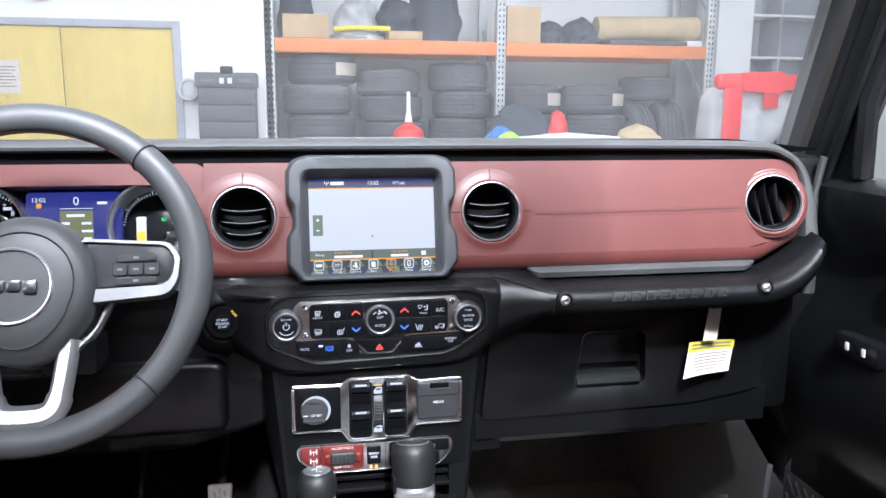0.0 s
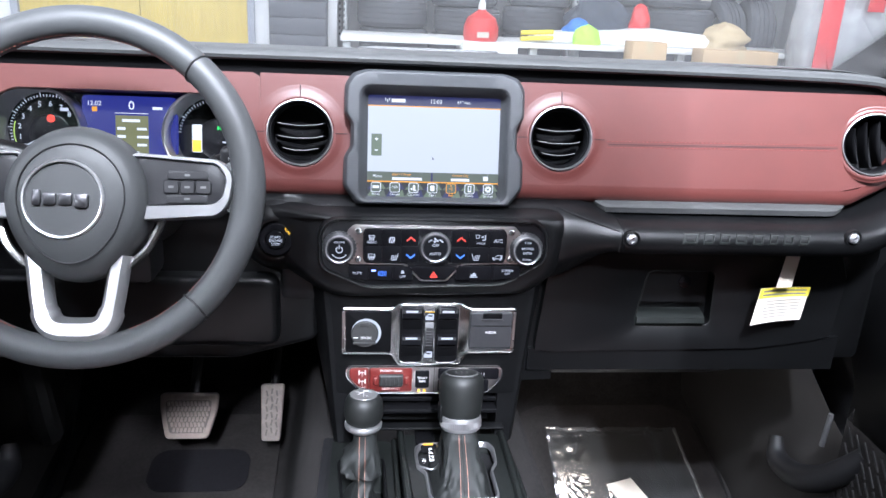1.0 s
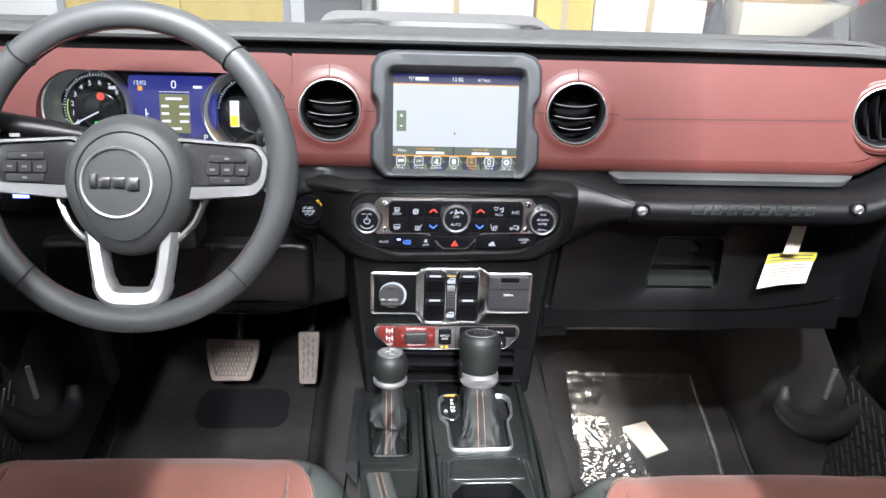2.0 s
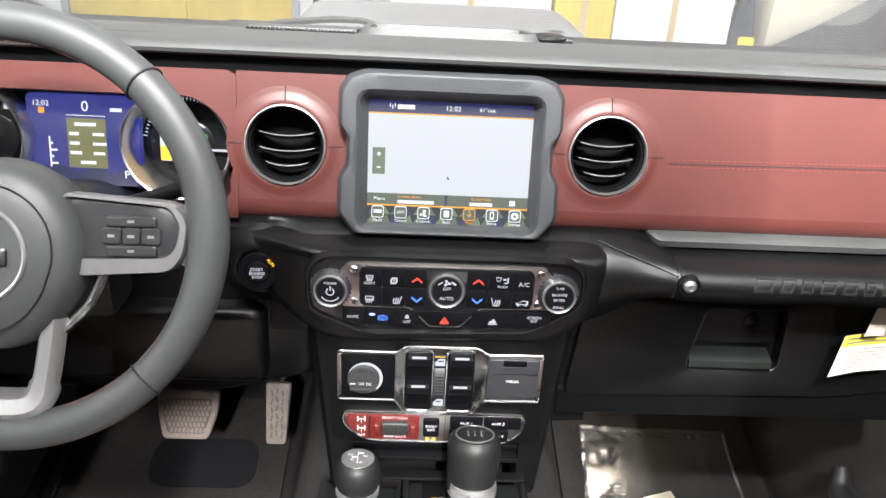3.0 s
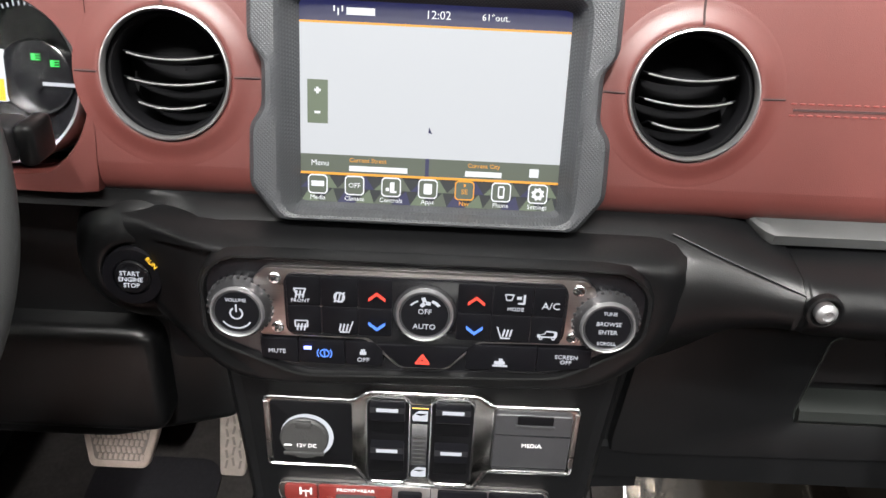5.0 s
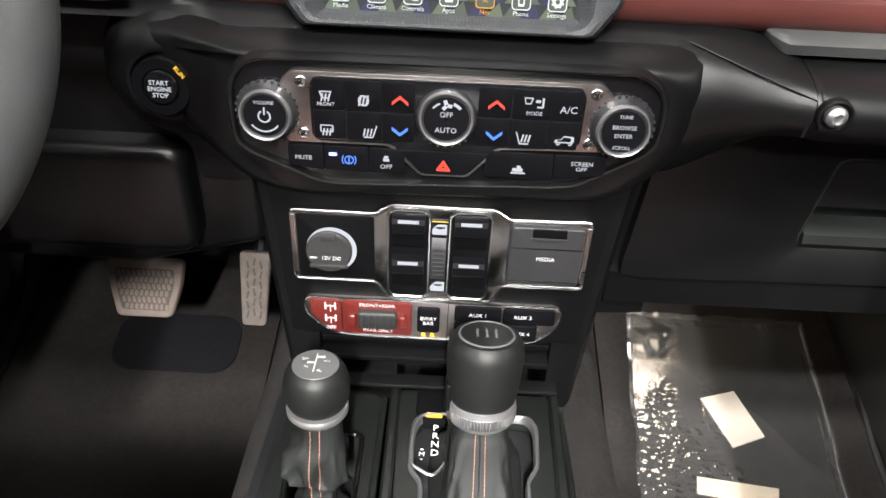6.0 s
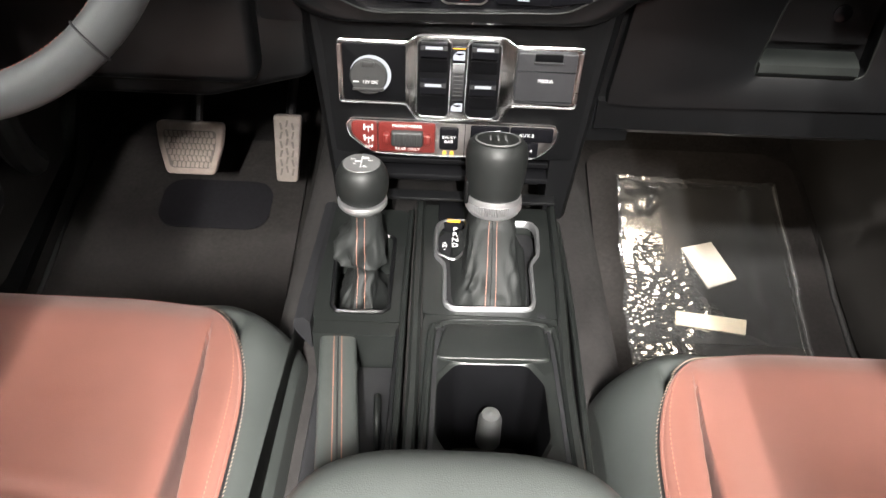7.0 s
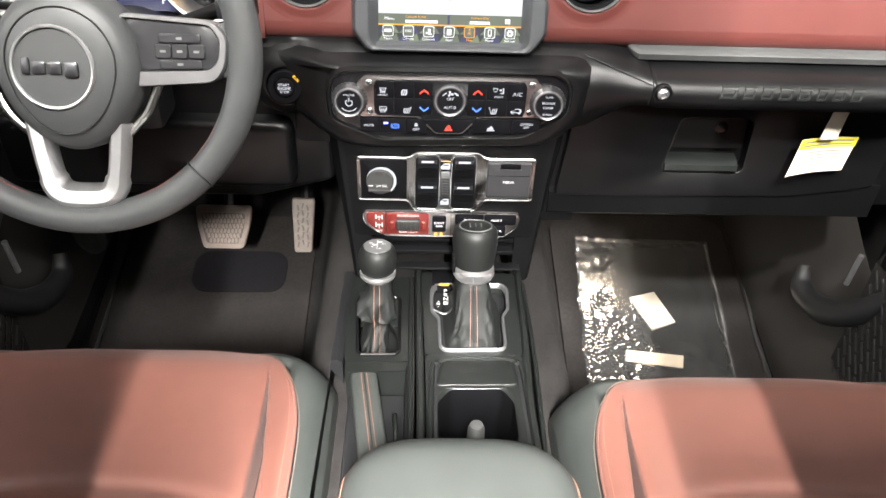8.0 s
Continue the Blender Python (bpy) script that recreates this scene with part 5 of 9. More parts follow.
part("lower_panel", loft([[(x, 0.13, 0.49), (x, 0.0895, 0.4845 + 0.018 * max(0, x - 0.45) / 0.15), (x, 0.091, 0.45), (x, 0.11 + 0.03 * (x > 0.5), 0.435 + 0.04 * max(0, x - 0.45) / 0.15), (x, 0.25, 0.43 + 0.05 * max(0, x - 0.45) / 0.15)] for x in np.linspace(0.150, 0.62, 16)], (True, True)), PLASTIC, glove, "black lower closing panel")
part("under_dash", box(0.15, 0.66, 0.16, 0.50, 0.44, 0.66, 0.01), DARK, glove)
part("side_filler", loft([[(0.19, 0.100, z), (0.136 + 0.024 * (z - 0.43) / 0.2, 0.096, z), (0.132, 0.20, z), (0.19, 0.20, z)] for z in (0.43, 0.52, 0.66)], (True, True)), PLASTIC, glove)
part("end_filler", box(0.606, 0.668, 0.10, 0.42, 0.46, 0.70, 0.012), PLASTIC, glove)

tag = thing("hanging_tag", (0.505, 0.062, 0.655), "white paper tag with a yellow warning header", "paper tag")
stem = [(0.4955, 0.0565, 0.660), (0.5175, 0.0600, 0.660), (0.5105, 0.058, 0.596), (0.4860, 0.0545, 0.596)]


def leaf(corners, thick=0.0006):
    a, b, c, d = (Vector(p) for p in corners)
    nv = (b - a).cross(d - a).normalized() * thick
    return loft([[a, b, c, d], [a + nv, b + nv, c + nv, d + nv]], (True, True))


part("stem", leaf(stem), PAPER, tag)
tl, tr, br, bl = Vector((0.4670, 0.059, 0.593)), Vector((0.5520, 0.078, 0.5885)), Vector((0.5410, 0.070, 0.541)), Vector((0.4580, 0.0545, 0.538))
q = lambda u, v: (tl.lerp(tr, u)).lerp(bl.lerp(br, u), v) + Vector((0, 0.004 * math.sin(u * 3) - 0.0, 0))
card = part("card", sheet(8, 6, q), PAPER, tag, "white printed card")
off = Vector((0.0002, -0.0012, 0))
patch = lambda u0, u1, v0, v1: sheet(6, 2, lambda u, v: q(u0 + (u1 - u0) * u, v0 + (v1 - v0) * v) + off)
part("header", patch(0.0, 1.0, 0.0, 0.27), YELLOW_INK, card, "yellow header")
off = Vector((0.0003, -0.0018, 0))
for k in range(2):
    part("print_line", patch(0.06, 0.93, 0.06 + k * 0.10, 0.105 + k * 0.10), GREY_INK, card)
for k in range(6):
    part("print_line", patch(0.16, 0.88 - 0.1 * (k == 5), 0.36 + k * 0.09, 0.385 + k * 0.09), GREY_INK, card)
part("bar_code", leaf([Vector(stem[0]) + Vector((0.003, -0.0015, -0.004)), Vector(stem[1]) + Vector((-0.003, -0.0015, -0.004)), Vector(stem[1]) + Vector((-0.005, -0.002, -0.016)), Vector(stem[0]) + Vector((0.0015, -0.002, -0.016))]), GREY_INK, tag)

# ---- steering wheel ----
WHEEL_TILT = 20.8
M_W = Matrix.Translation((-0.386, -0.082, 0.757)) @ Euler((radians(90 - WHEEL_TILT), 0, 0)).to_matrix().to_4x4()
wheel = thing("steering_wheel", (-0.386, -0.082, 0.757), "black leather steering wheel with silver spokes and red stitching", "steering wheel")
R_W = 0.175


def rim_point(a, r, h=0.0):
    """On the wheel: angle in degrees (0 to the right, 90 up), radius, height towards the driver."""
    return Vector((r * math.cos(radians(a)), r * math.sin(radians(a)), h))


loops = []
for i in range(120):
    a = i * 3.0
    grip = 0.0012 * (math.exp(-((a - 0) / 22) ** 2) + math.exp(-((a - 180) / 22) ** 2) + math.exp(-((a - 360) / 22) ** 2))
    loops.append([rim_point(a, R_W + (0.0165 + grip) * math.cos(t), (0.0150 + grip) * math.sin(t)) for t in np.linspace(0, 2 * math.pi, 20, endpoint=False)])
part("rim", move(loft(loops, ring=True), M_W), WHEEL_LEATHER, wheel, "black leather rim")
for a in (47, 133, 314, 226):
    part("rim_seam", move(tube([rim_point(a + 1.5 * math.sin(t), R_W + 0.0172 * math.cos(t), 0.0157 * math.sin(t)) for t in np.linspace(0, 2 * math.pi, 24, endpoint=False)], 0.0011, 6, True), M_W), DARK, wheel)
for a0, a1 in ((48, 132), (-44, -12), (192, 224), (228, 250), (290, 312)):
    path = [M_W @ rim_point(a, R_W - 0.0158, 0.0035) for a in np.linspace(a0, a1, 60)]
    part("stitching", stitches(path, 0.0032, 0.0016, 0.0007), RED_THREAD, wheel, "red rim stitching")

# hub
hub_pts = [(0.0735 * math.cos(a) * (1 - 0.10 * max(0, -math.sin(a)) ** 2), 0.0755 * math.sin(a) - 0.013 * max(0, -math.sin(a))) for a in np.linspace(0, 2 * math.pi, 64, endpoint=False)]


M_H = M_W @ Matrix.Translation((0.002, -0.013, 0))


def wheel_loft(outlines, n=72, caps=(False, True)):
    return move(loft([[(x, z, h) for x, z in ray_loop(p, n)] for p, h in outlines], caps), M_H)


def scaled(pts, f, g=None):
    return [(x * f, z * (g or f)) for x, z in pts]


hub = part("hub", wheel_loft([(scaled(hub_pts, 0.92), -0.040), (scaled(hub_pts, 1.0), -0.012), (scaled(hub_pts, 0.99), 0.006), (scaled(hub_pts, 0.93), 0.018), (scaled(hub_pts, 0.80), 0.026), (scaled(hub_pts, 0.5), 0.031), (scaled(hub_pts, 0.1), 0.032)]), WHEEL_LEATHER, wheel, "black soft hub", 60)
mb = M_H @ Matrix.Translation((-0.006, -0.004, 0.0))
part("badge_ring", lathe([(0.0408, 0.026), (0.0405, 0.0326), (0.0392, 0.0342), (0.0376, 0.0338), (0.0370, 0.030)], 56, mb), SPOKE_LOW, hub, "silver badge ring")
part("badge_disc", lathe([(0.0378, 0.0312), (0.0005, 0.0326)], 48, mb), WHEEL_LEATHER, hub)
gx = -0.0290
for w, hgt, dz in ((0.0080, 0.0160, 0.0015), (0.0130, 0.0120, 0.0), (0.0130, 0.0120, 0.0), (0.0135, 0.0145, -0.0015)):
    lo, hi = dz - hgt / 2, dz + hgt / 2
    o2 = rounded(rect(gx, gx + w, lo, hi), 0.002, 3)
    i2 = rounded(rect(gx + 0.0012, gx + w - 0.0012, lo + 0.0012, hi - 0.0012), 0.001, 3)
    c2 = (gx + w / 2, dz)
    part("badge_shape", move(loft([[(x, z, h) for x, z in ray_loop(p, 24, c2)] for p, h in ((o2, 0.032), (o2, 0.0344), (i2, 0.0352))], (False, True)), mb), DIAL, hub)
    gx += w + 0.0022
part("hub_groove", tube([M_H @ Vector((x * 0.72, z * (0.70 if z > -0.04 else 0.78), 0.0282)) for x, z in ray_loop(hub_pts, 72)], 0.0009, 6, True), DARK, hub)

# side spokes: a black pad with buttons inside a silver frame
for s in (-1, 1):
    fr_o = rounded([(s * 0.052, 0.036), (s * 0.148, 0.030), (s * 0.161, 0.014), (s * 0.157, -0.016), (s * 0.146, -0.030), (s * 0.060, -0.036)], 0.008, 4)
    fr_i = rounded([(s * 0.056, 0.0315), (s * 0.143, 0.0255), (s * 0.1525, 0.011), (s * 0.1490, -0.010), (s * 0.140, -0.0175), (s * 0.064, -0.0205)], 0.006, 4)
    c2 = (s * 0.105, 0.002)
    grow = lambda p, f: [(c2[0] + (x - c2[0]) * f, c2[1] + (z - c2[1]) * f) for x, z in p]
    part("spoke_frame", move(loft([[(x, z, h) for x, z in ray_loop(p, 64, c2)] for p, h in ((fr_o, -0.012), (fr_o, 0.008), (grow(fr_o, 0.97), 0.0115), (grow(fr_i, 1.03), 0.0115), (fr_i, 0.009), (fr_i, -0.008))]), M_W), SPOKE, wheel, "silver spoke frame")
    part("spoke_back", move(loft([[(x, z, h) for x, z in ray_loop(fr_o, 48, c2)] for h in (-0.016, -0.010)], (True, True)), M_W), PLASTIC, wheel)
    pad = part("button_pad", move(loft([[(x, z, h) for x, z in ray_loop(p, 48, c2)] for p, h in ((fr_i, -0.004), (grow(fr_i, 0.99), 0.0075), (grow(fr_i, 0.9), 0.0095))], (False, True)), M_W), PAD_GREY, wheel, "dark grey button pad")
    bx = s * 0.113
    for px, pz, hw, hh in ((0, 0.0, 0.0075, 0.0070), (-0.0165, 0.0, 0.0080, 0.0070), (0.0165, 0.0, 0.0080, 0.0070), (0, 0.0125, 0.021, 0.0045), (0, -0.0125, 0.021, 0.0045)):
        o2 = rounded(rect(bx + px - hw, bx + px + hw, pz - hh, pz + hh), 0.003, 3)
        part("button", move(loft([[(x, z, h) for x, z in p] for p, h in ((o2, 0.008), (o2, 0.0112), ([(bx + px + (x - bx - px) * 0.9, pz + (z - pz) * 0.86) for x, z in o2], 0.0120))], (False, True)), M_W), PAD_GREY, pad)
        part("print_mark", move(box(bx + px - 0.0028, bx + px + 0.0028, pz - 0.0012, pz + 0.0012, 0.0119, 0.01225, 0), M_W), GREY_INK, pad)
    part("spoke_arm", move(loft([[(s * x, z0, -0.014), (s * x, z1, -0.014), (s * x, z1, 0.004), (s * x, z0, 0.004)] for x, z0, z1 in ((0.150, -0.022, 0.026), (0.162, -0.028, 0.032), (0.172, -0.034, 0.040))], (True, True)), M_W), WHEEL_LEATHER, wheel)

# lower silver fork: one U from hub to rim and back
fork = smooth_path([(-0.0391, -0.072, 0), (-0.0360, -0.098, 0), (-0.0321, -0.124, 0), (-0.0270, -0.141, 0), (-0.0165, -0.1490, 0), (0.0030, -0.1505, 0), (0.0225, -0.1490, 0), (0.0330, -0.141, 0), (0.0381, -0.124, 0), (0.0420, -0.098, 0), (0.0451, -0.072, 0)], 5)
secs = []
for i, p in enumerate(fork):
    t = (fork[min(i + 1, len(fork) - 1)] - fork[max(i - 1, 0)]).normalized()
    out = Vector((t.y, -t.x, 0))
    w = 0.0125 if p.y < -0.13 else 0.0105
    secs.append([p - out * w + Vector((0, 0, -0.008)), p - out * w + Vector((0, 0, 0.0040)), p - out * w * 0.55 + Vector((0, 0, 0.0115)), p + out * w * 0.45 + Vector((0, 0, 0.0135)), p + out * w * 0.9 + Vector((0, 0, 0.0095)), p + out * w * 1.1 + Vector((0, 0, 0.0)), p + Vector((0, 0, -0.012))])
part("lower_spoke", move(loft(secs, (True, True)), M_W), SPOKE_LOW, wheel, "silver forked lower spoke", 40)
for s in (-1, 1):
    part("spoke_link", move(tube(smooth_path([(s * 0.084, -0.032, -0.008), (s * 0.078, -0.048, -0.006), (s * 0.070, -0.064, -0.004), (s * 0.057, -0.078, -0.002), (0.003 + s * 0.044, -0.088, 0.000)], 5), 0.0050, 10), M_W), DARK_CHROME, wheel)
part("hub_edge_chrome", move(tube([(x, -0.088 + 0.25 * x * x * 10 * 0.3, 0.004) for x in np.linspace(-0.036, 0.036, 14)], 0.0022, 6), M_W), CHROME, wheel)

column = thing("steering_column", (-0.386, 0.02, 0.70), "black steering column shroud with two stalks", "steering column")
part("shroud", loft([[tuple(Vector((-0.386, -0.02 + d, 0.724 - d * 0.35)) + Vector((math.cos(t) * wx, 0, math.sin(t) * wz))) for t in np.linspace(0, 2 * math.pi, 28, endpoint=False)] for d, wx, wz in ((0.0, 0.060, 0.045), (0.05, 0.066, 0.050), (0.16, 0.070, 0.056))], (True, True)), PLASTIC, column)
right_stalk = part("stalk", tube([(-0.33, 0.030, 0.735), (-0.28, 0.006, 0.758), (-0.248, -0.008, 0.774)], 0.007, 12, rr=[0.007, 0.0075, 0.008]), PLASTIC, column, "black wiper stalk")
part("stalk_end", box(-0.252, -0.221, -0.022, 0.002, 0.766, 0.788, 0.005, 3), PAD_GREY, right_stalk, "chunky stalk end")
part("stalk_tip", box(-0.2205, -0.210, -0.023, 0.003, 0.765, 0.789, 0.004, 3), PLASTIC, right_stalk)
part("print", words("MIST", 0.0055, facing(-0.2370, -0.0224, 0.7765)), WHITE_INK, right_stalk)
part("print", prism([(-0.2392, 0.7690), (-0.2348, 0.7690), (-0.2370, 0.7728)], -0.0224, -0.0220, 0), WHITE_INK, right_stalk)
left_stalk = part("stalk", tube([(-0.43, 0.020, 0.755), (-0.49, 0.002, 0.772), (-0.55, -0.010, 0.784), (-0.60, -0.016, 0.793)], 0.01, 12, rr=[0.011, 0.014, 0.017, 0.015]), PLASTIC, column, "black indicator stalk")
for k in range(3):
    part("print_bar", box(-0.585 + k * 0.022, -0.573 + k * 0.022, -0.0305, -0.0285, 0.787 - k * 0.005, 0.791 - k * 0.005, 0), WHITE_INK, left_stalk)
part("column_tilt", box(-0.42, -0.35, 0.03, 0.16, 0.60, 0.68, 0.012), DARK, column)

# headlamp switches beside the wheel
lamp_sw = thing("headlamp_switch_panel", (-0.60, 0.08, 0.66), "black switch panel with two lit blue marks", "switch panel")
part("panel", prism(rounded(rect(-0.66, -0.545, 0.640, 0.678), 0.014, 5), 0.072, 0.09, 0.004), GLOSS, lamp_sw)
for x0 in (-0.645, -0.605):
    part("blue_mark", bar(x0, x0 + 0.022, 0.660, 0.665, 0.0718), LIT_BLUE_LED, lamp_sw)

# ---- instrument cluster ----
cluster = thing("instrument_cluster", (-0.40, 0.12, 0.72), "instrument cluster with two ringed dials and a blue display", "instrument cluster")
M_C = Matrix.Translation((0.011, 0.099, 0.7795)) @ Euler((radians(-TILT_RED), 0, 0)).to_matrix().to_4x4()


def in_c(bm):
    return move(bm, M_C)


part("back_panel", in_c(prism(rounded(rect(-0.60, -0.225, -0.07, 0.066), 0.02, 4), 0.036, 0.044, 0)), DARK, cluster)
disp = part("centre_display", in_c(prism(rounded([(-0.452, -0.048), (-0.338, -0.048), (-0.338, 0.046), (-0.452, 0.046)], 0.006, 3), 0.0, 0.012, 0)), CLUSTER_BLUE, cluster, "lit blue display")


def cbar(x0, x1, z0, z1, mat, y=-0.0006):
    part("print_bar", in_c(box(x0, x1, y, 0.0, z0, z1, 0)), mat, disp)


cbar(-0.412, -0.372, -0.030, 0.022, CLUSTER_OLIVE, -0.0004)
part("print", in_c(words("0", 0.016, facing(-0.392, -0.0010, 0.034))), SCREEN_INK, disp)
for k, (x0, x1) in enumerate(((-0.404, -0.382), (-0.410, -0.400), (-0.410, -0.400), (-0.410, -0.398), (-0.400, -0.384))):
    cbar(x0, x1, 0.014 - k * 0.010, 0.0175 - k * 0.010, SCREEN_INK)
for k in range(3):
    cbar(-0.386, -0.374 + 0.002 * (k % 2), 0.004 - k * 0.010, 0.0072 - k * 0.010, SCREEN_INK)
cbar(-0.412, -0.372, 0.0245, 0.0252, SCREEN_INK)
cbar(-0.3665, -0.3545, 0.030, 0.0335, SCREEN_INK)
part("print", in_c(words("12:02", 0.008, facing(-0.437, -0.0010, 0.036))), SCREEN_INK, disp)
cbar(-0.440, -0.434, 0.026, 0.032, SCREEN_ORANGE)
part("print", in_c(words("P", 0.012, facing(-0.352, -0.0010, -0.036))), SCREEN_INK, disp)
for k in range(4):
    cbar(-0.4300, -0.4275 + 0.004 * (k % 2), -0.006 - k * 0.007, -0.004 - k * 0.007, SCREEN_INK)
cbar(-0.4315, -0.4300, -0.030, 0.002, SCREEN_INK)
hills = [(-0.452, -0.048), (-0.338, -0.048), (-0.338, -0.034), (-0.352, -0.028), (-0.366, -0.036), (-0.384, -0.027), (-0.402, -0.035), (-0.425, -0.026), (-0.452, -0.036)]
part("hill_picture", in_c(prism(hills, -0.0003, 0.0, 0)), SCREEN_NAVY, disp)
def in_g(bm):
    """The dials lie deeper than the display."""
    return move(bm, M_C @ Matrix.Translation((0, 0.028, 0)))


for cx, lab in ((-0.503, "tach"), (-0.294, "speed")):
    dial_o = part("gauge", in_c(collar([(circle(cx, 0, 0.0575), 0.01), (circle(cx, 0, 0.0575), -0.020), (circle(cx, 0, 0.0560), -0.0225), (circle(cx, 0, 0.0538), -0.0215), (circle(cx, 0, 0.0510), 0.002), (circle(cx, 0, 0.0490), 0.0270)], 64, (cx, 0))), SILVER, cluster, "silver gauge ring")
    part("gauge_face", in_g(prism(circle(cx, 0, 0.052, 48), -0.0035, 0.002, 0)), GLOSS, dial_o)
    part("inner_dial", in_g(lathe([(0.026, 0), (0.026, 0.004), (0.024, 0.005), (0.0005, 0.0045)], 40, facing(cx + 0.004, -0.0035, -0.004))), GLOSS, dial_o)
    for i in range(46):
        a = 225 - i * 5
        if lab == "speed" and i < 10:
            continue
        ln = 0.006 if i % 5 == 0 else 0.003
        part("tick", in_g(move(box(0.0435, 0.0435 + ln, -0.0004, 0.0004, 0.0, 0.0006, 0), facing(cx, -0.0036, 0) @ pose(0, 0, 0, 0, 0, a))), LIT_RED if (lab == "tach" and i > 34) else LIT_WHITE, dial_o)
    if lab == "tach":
        part("green_band", in_g(move(arc(0, 0, 0.0420, 95, 215, 0.0016, 0.0, 24, 0), Matrix.Translation((cx, -0.0040, 0)))), LIT_LIME, dial_o)
        for k in range(9):
            a = radians(215 - k * 22)
            part("print", in_g(words(str(k), 0.0095, facing(cx + 0.0345 * math.cos(a), -0.0042, 0.0345 * math.sin(a)))), LIT_WHITE, dial_o)
        part("needle", in_g(move(box(0.002, 0.040, -0.0010, 0.0010, 0.0055, 0.0065, 0), facing(cx + 0.004, -0.0036, -0.004) @ pose(0, 0, 0, 0, 0, 207))), LIT_WHITE, dial_o, "white needle")
        part("warning_mark", in_g(prism(circle(cx + 0.006, 0.016, 0.005, 12), -0.0095, -0.004, 0)), LIT_RED, dial_o)
        part("ready_mark", in_g(box(cx - 0.004, cx + 0.008, -0.0095, -0.004, -0.024, -0.018, 0)), LIT_GREEN, dial_o)
        part("print_bar", in_g(box(cx + 0.016, cx + 0.026, -0.0045, -0.004, 0.026, 0.030, 0)), LIT_WHITE, dial_o)
    else:
        part("battery_bar", in_g(box(cx - 0.029, cx - 0.016, -0.0098, -0.004, -0.022, 0.014, 0.002)), SCREEN_INK, dial_o, "lit battery picture")
        part("battery_fill", in_g(box(cx - 0.028, cx - 0.017, -0.0104, -0.0098, -0.021, -0.006, 0.0)), LIT_AMBER, dial_o)
        part("needle", in_g(move(box(0.000, 0.040, -0.0012, 0.0012, 0.0055, 0.0065, 0), facing(cx + 0.004, -0.0036, -0.008) @ pose(0, 0, 0, 0, 0, -1))), LIT_WHITE, dial_o, "white needle")
        part("needle_hub", in_g(lathe([(0.006, 0.004), (0.006, 0.007), (0.0004, 0.0075)], 20, facing(cx + 0.004, -0.0036, -0.008))), GLOSS, dial_o)
        for dx, dz in ((0.006, 0.010), (0.019, 0.006)):
            part("lamp_mark", in_g(join(box(cx + dx - 0.0024, cx + dx - 0.0004, -0.0100, -0.008, dz - 0.0022, dz + 0.0022, 0), *[box(cx + dx + 0.0004, cx + dx + 0.0032, -0.0100, -0.008, dz - 0.0022 + 0.0018 * j, dz - 0.0016 + 0.0018 * j, 0) for j in range(3)])), LIT_GREEN, dial_o)
part("lens", in_c(box(-0.595, -0.23, -0.0265, -0.0255, -0.055, 0.050, 0)), LENS, cluster, "clear lens").visible_shadow = False

# ---- centre console ----
def cz(y):
    """Height of the console top along the car."""
    return 0.380 - 0.115 * (y + 0.005)


SLOPE = Matrix.Translation((0, -0.005, 0.380)) @ Euler((math.atan(-0.115), 0, 0)).to_matrix().to_4x4()


def flat(pts_h, n=96, centre=(0, 0), caps=(False, False)):
    """A ring body of (x, y) outlines at heights over the sloping console top."""
    return move(loft([[(x, y + 0.005, h) for x, y in ray_loop(p, n, centre)] for p, h in pts_h], caps), SLOPE)


console = thing("centre_console", (0, -0.15, 0.05), "black centre console with shift plate, cup holder and brake well", "centre console")
gr = lambda p, f, c: [(c[0] + (x - c[0]) * f, c[1] + (y - c[1]) * (1 - (1 - f) * 0.45)) for x, y in p]
cup = rounded([(0.006, -0.208), (0.066, -0.206), (0.079, -0.228), (0.079, -0.285), (0.066, -0.310), (0.004, -0.310), (-0.009, -0.285), (-0.009, -0.230)], 0.006, 4)
cupc = (0.036, -0.255)
# shift plate opening and cup opening are separate decks, butted together
deck_f = rounded([(-0.030, 0.040), (0.105, 0.040), (0.100, -0.1475), (-0.024, -0.1475)], 0.004, 3)
deck_b = rounded([(-0.0235, -0.1480), (0.0995, -0.1480), (0.0915, -0.37), (-0.0205, -0.37)], 0.004, 3)
plate_in = rounded([(-0.0160, -0.008), (-0.0100, 0.005), (0.016, 0.007), (0.086, 0.008), (0.0915, -0.006), (0.0890, -0.050), (0.0800, -0.067), (0.0790, -0.130), (0.0740, -0.139), (0.001, -0.142), (-0.0060, -0.134), (-0.0070, -0.073), (-0.0160, -0.059), (-0.0170, -0.026)], 0.005, 4)
pc = (0.038, -0.065)
part("front_deck", flat([(deck_f, -0.02), (deck_f, 0.0), (plate_in, 0.0), (plate_in, -0.03)], 120, pc), CONSOLE, console, "dark grey front deck")
part("rear_deck", flat([(deck_b, -0.02), (deck_b, 0.0), (gr(cup, 1.10, cupc), 0.0), (cup, -0.003)], 120, cupc), CONSOLE, console, "dark grey deck")
# shade inside the well is put into its colour
part("cup_well", flat([(cup, -0.003), (gr(cup, 0.97, cupc), -0.05), (gr(cup, 0.90, cupc), -0.115)], 120, cupc, (False, True)), VOID, console, "cup well coloured near black for the shade inside")
lid_pts = rounded([(-0.003, -0.162), (0.083, -0.160), (0.086, -0.205), (0.066, -0.2055), (0.004, -0.207), (-0.012, -0.207)], 0.006, 4)
lidc = (0.038, -0.183)
